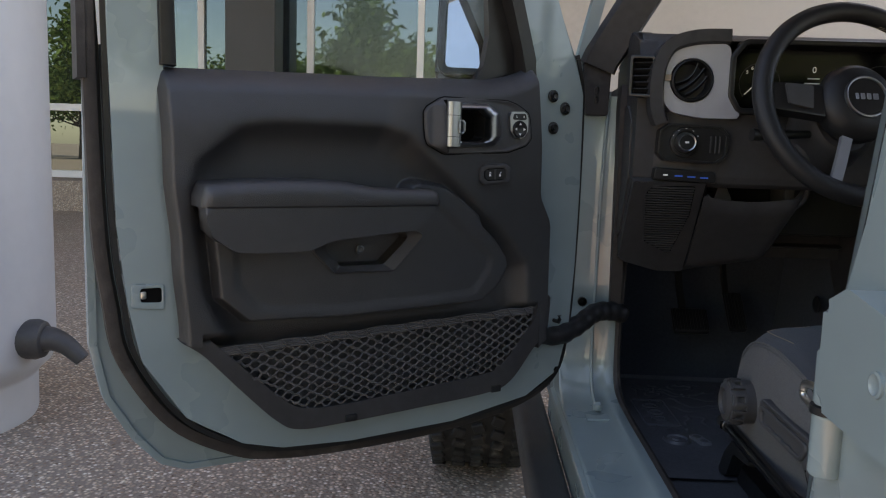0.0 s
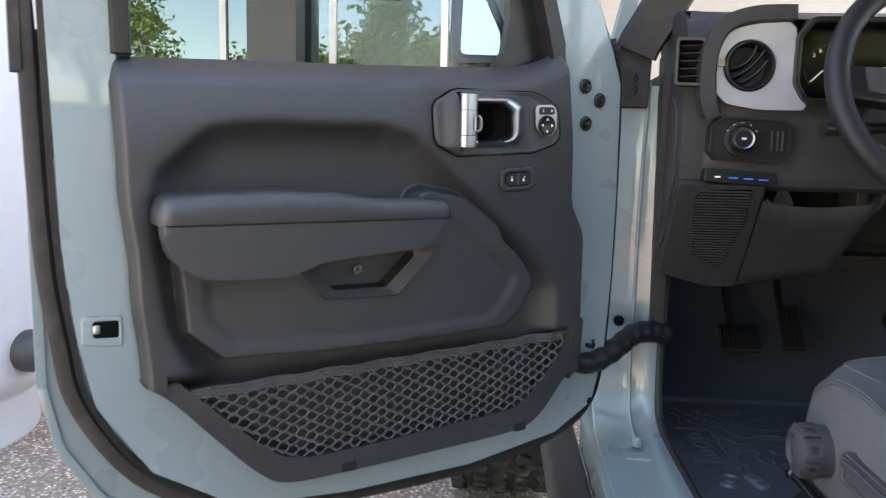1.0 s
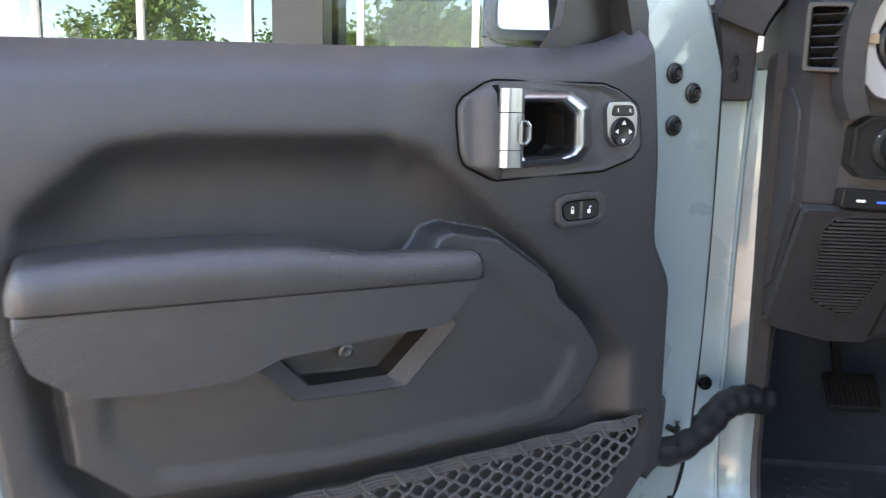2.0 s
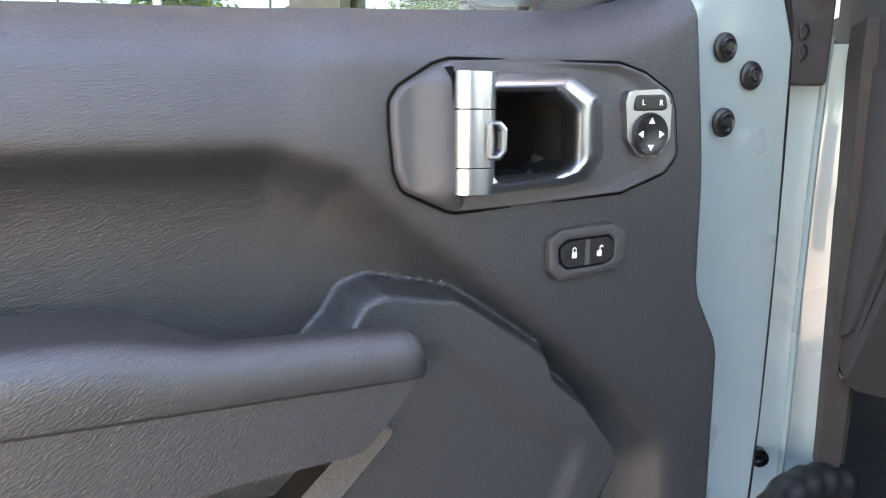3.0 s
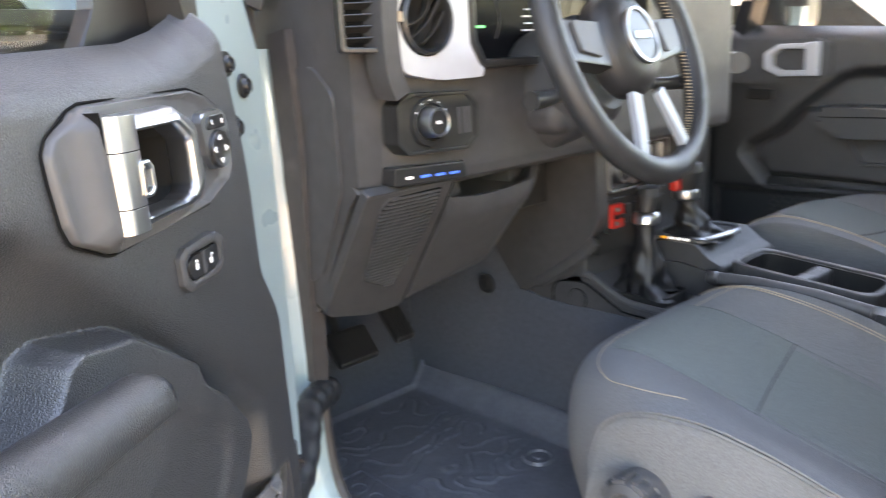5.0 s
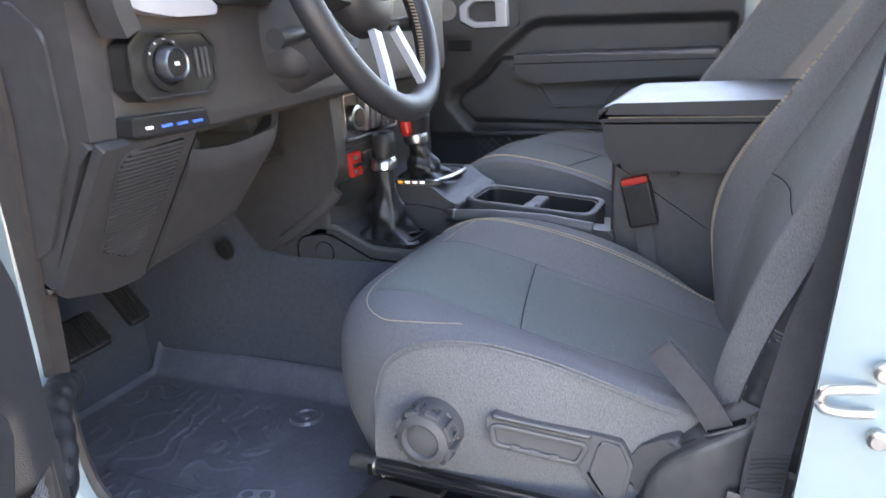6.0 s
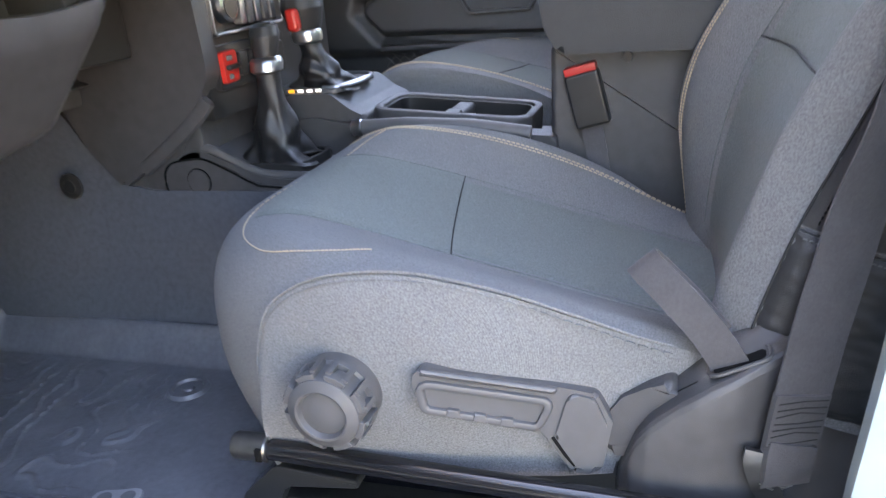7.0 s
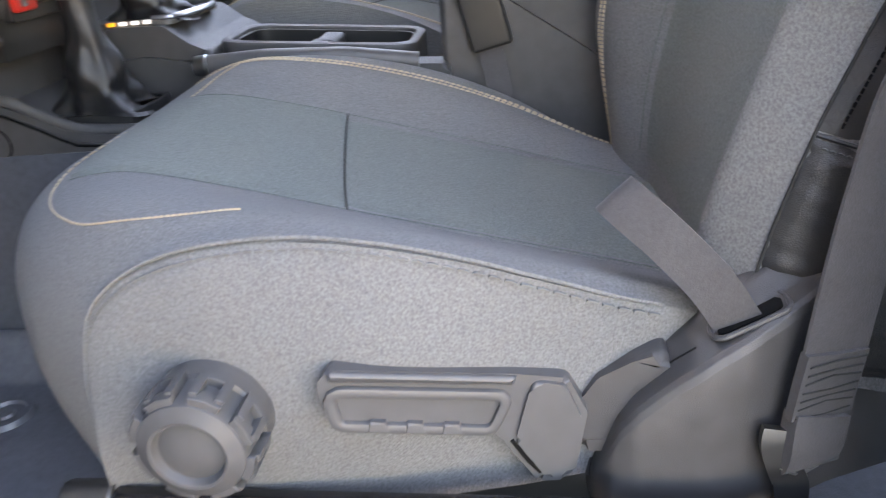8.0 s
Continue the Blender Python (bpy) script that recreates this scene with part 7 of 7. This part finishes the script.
part("handle_plate", prism(rounded([(1.64, 1.10), (1.64, 1.18), (1.68, 1.195), (1.87, 1.195), (1.94, 1.17), (1.94, 1.115), (1.90, 1.085), (1.68, 1.085)], 0.012, 4), 1.97, 1.955, "yz", 0.005), GREY_PLASTIC, pdoor)
# pale silver paint in place of chrome stands in for reflected window light
part("pull_handle", ring(rounded([(1.67, 1.10), (1.67, 1.183), (1.77, 1.185), (1.81, 1.163), (1.81, 1.122), (1.77, 1.10)], 0.01, 4), rounded([(1.70, 1.115), (1.70, 1.170), (1.765, 1.172), (1.788, 1.155), (1.788, 1.13), (1.765, 1.117)], 0.008, 4), 1.957, 1.935, "yz", 0.004), SILVER, pdoor, "satin chrome pull handle")
part("pull_pivot", box((1.932, 1.667, 1.10), (1.957, 1.70, 1.186), 0.003), SILVER, pdoor)
part("lock_switch", prism(rounded([(1.79, 1.038), (1.79, 1.066), (1.86, 1.070), (1.86, 1.042)], 0.006, 3), 1.97, 1.953, "yz", 0.003), SMOOTH_BLACK, pdoor)
part("storage_rim", box((1.945, 1.10, 0.79), (1.985, 1.80, 0.805), 0.006, 3), PLASTIC, pdoor)
pn = bmesh.new()
for j in range(9):
    sweep([(1.960, 1.10 + i * 0.013, 0.785 - j * 0.013 - (0.0055 if (i + j) % 2 else -0.0055)) for i in range(54)], circle(0.0013, 4), bm=pn, up=(1, 0, 0))
part("storage_net", pn, NETCORD, pdoor)
part("window_glass", box((2.02, 1.05, 1.20), (2.024, 1.85, 1.75)), GLASS, pdoor).visible_shadow = False
part("front_post", sweep([(2.0, 1.90, 1.2), (1.93, 1.72, 1.75)], [(-0.025, -0.025), (0.025, -0.025), (0.025, 0.025), (-0.025, 0.025)]), SMOOTH_BLACK, pdoor)
part("mirror", box((2.07, 1.80, 1.22), (2.28, 1.90, 1.42), 0.03, 4), SMOOTH_BLACK, pdoor)

# ---- outside: trees, hedge, parked cars, lamp posts ----
BARK = material("tree_bark", (0.12, 0.09, 0.07), 0.95, vary=0.3, bump=0.8, bscale=30)
LEAF = material("green_leaves", (0.115, 0.175, 0.04), 0.6, vary=0.35, random_tint=0.5)
LEAF.node_tree.nodes["Principled BSDF"].inputs["Subsurface Weight"].default_value = 0.0


def tree(x, y, h, r, seed, label="sunlit leafy broad tree beyond the car park"):
    rnd = random.Random(seed)
    t = thing("tree", label, "tree", pose(x, y, GROUND_Z), group="trees round the car park")
    tb = bmesh.new()
    sweep(spline([(0, 0, 0), (0.05, 0.03, h * 0.25), (-0.05, 0.06, h * 0.55)], 5), circle(0.16 * h / 5, 8), bm=tb, scale=lambda s: 1.1 - 0.6 * s)
    tips = []
    for k in range(12):
        a = k * 0.9 + rnd.random()
        e = Vector((math.cos(a) * r * rnd.uniform(0.3, 0.75), math.sin(a) * r * rnd.uniform(0.3, 0.75), h * (0.45 + 0.42 * rnd.random())))
        sweep(spline([(0, 0, h * 0.28 + 0.03 * k), e * 0.5 + Vector((0, 0, h * 0.12)), e], 4), circle(0.05 * h / 5, 6), bm=tb, scale=lambda s: 1 - 0.75 * s)
        tips.append(e)
    part("trunk", tb, BARK, t)
    vs, fs = [], []
    for k in range(3200):
        c = tips[rnd.randrange(len(tips))] + Vector((rnd.gauss(0, r * 0.2), rnd.gauss(0, r * 0.2), rnd.gauss(0, h * 0.075)))
        if c.z < h * 0.22:
            continue
        s = 0.028 * h * rnd.uniform(0.5, 1.2)
        u = Vector((rnd.gauss(0, 1), rnd.gauss(0, 1), rnd.gauss(0, 1))).normalized()
        w = u.orthogonal().normalized()
        n = len(vs)
        vs += [c - u * s, c + w * s * 0.6, c + u * s, c - w * s * 0.6 + u.cross(w) * s * 0.3]
        fs.append((n, n + 1, n + 2, n + 3))
    part("crown", (vs, fs), LEAF, t, smooth=0)


for k in range(13):
    tree(-30 + k * 4.6 + 1.5 * math.sin(k * 2.7), -24 - 4 * math.cos(k * 1.9), 8.2 + 1.6 * math.sin(k * 4.1), 3.6, 10 + k)
for k in range(5):
    tree(16 + 2 * math.sin(k * 3), -4 + k * 4.0, 3.8 + math.sin(k), 2.2, 40 + k)
tree(3.4, FY + 3.0, 5.0, 2.4, 60)
POLE = material("pale_lamp_post", (0.6, 0.58, 0.55), 0.5, vary=0.05)
for x, y, h in ((-13, -17, 9.0), (2.4, -19, 9.0), (-6.5, -26, 10)):
    lp = thing("street_lamp", "pale metal car park lamp post", "street lamp", pose(x, y, GROUND_Z), group="car park lamps")
    part("pole", lathe([(0, 0), (0.14, 0), (0.14, 0.5), (0.09, 0.55), (0.06, h), (0, h)], 14), POLE, lp)
    part("lamp_head", box((-0.5, -0.12, h - 0.12), (0.5, 0.12, h + 0.05), 0.04), POLE, lp)


def parked_car(x, y, turn, paint, label):
    c = thing("parked_car", label, "car", pose(x, y, GROUND_Z, 0, 0, turn), group="parked cars")
    prof = rounded([(-2.2, 0.35), (-2.25, 0.75), (-2.1, 1.0), (-1.2, 1.08), (-0.6, 1.62), (1.3, 1.68), (2.0, 1.15), (2.2, 1.0), (2.2, 0.35)], 0.12, 4)
    part("body", prism(prof, -0.88, 0.88, "xz", 0.06, 3), paint, c)
    for sx in (-1, 1):
        part("side_window", prism(rounded([(-1.0, 1.1), (-0.5, 1.52), (1.2, 1.56), (1.6, 1.12)], 0.05, 3), sx * 0.86, sx * 0.885, "xz"), SCREEN, c)
    part("windscreen", surface(lambda s, t: (-1.25 + 0.6 * t, -0.72 + 1.44 * s, 1.10 + 0.5 * t), 2, 2, 0.02), SCREEN, c)
    for wx in (-1.35, 1.35):
        for wy in (-0.8, 0.8):
            w = part("wheel", lathe([(0, -0.11), (0.2, -0.11), (0.33, -0.1), (0.35, 0), (0.33, 0.1), (0.2, 0.11), (0, 0.11)], 24, pose(wx, wy, 0.35, 90, 0, 0)), TYRE, c)


WHITE_P = material("white_car_paint", (0.75, 0.75, 0.74), 0.25, coat=0.8)
BLACK_P = material("black_car_paint", (0.012, 0.012, 0.014), 0.2, coat=0.9)
TEAL_P = material("teal_car_paint", (0.0, 0.22, 0.26), 0.25, coat=0.8)
parked_car(9.5, 4.5, 90, WHITE_P, "white parked car in the sun")
parked_car(9.8, -0.5, 90, WHITE_P, "white parked car beside another")
parked_car(9.0, 9.0, 90, BLACK_P, "black parked car at the far end")
parked_car(-1.6, -7.5, 80, BLACK_P, "black parked car behind the lane")
parked_car(-13.0, -10.0, 20, TEAL_P, "teal parked car across the lane")
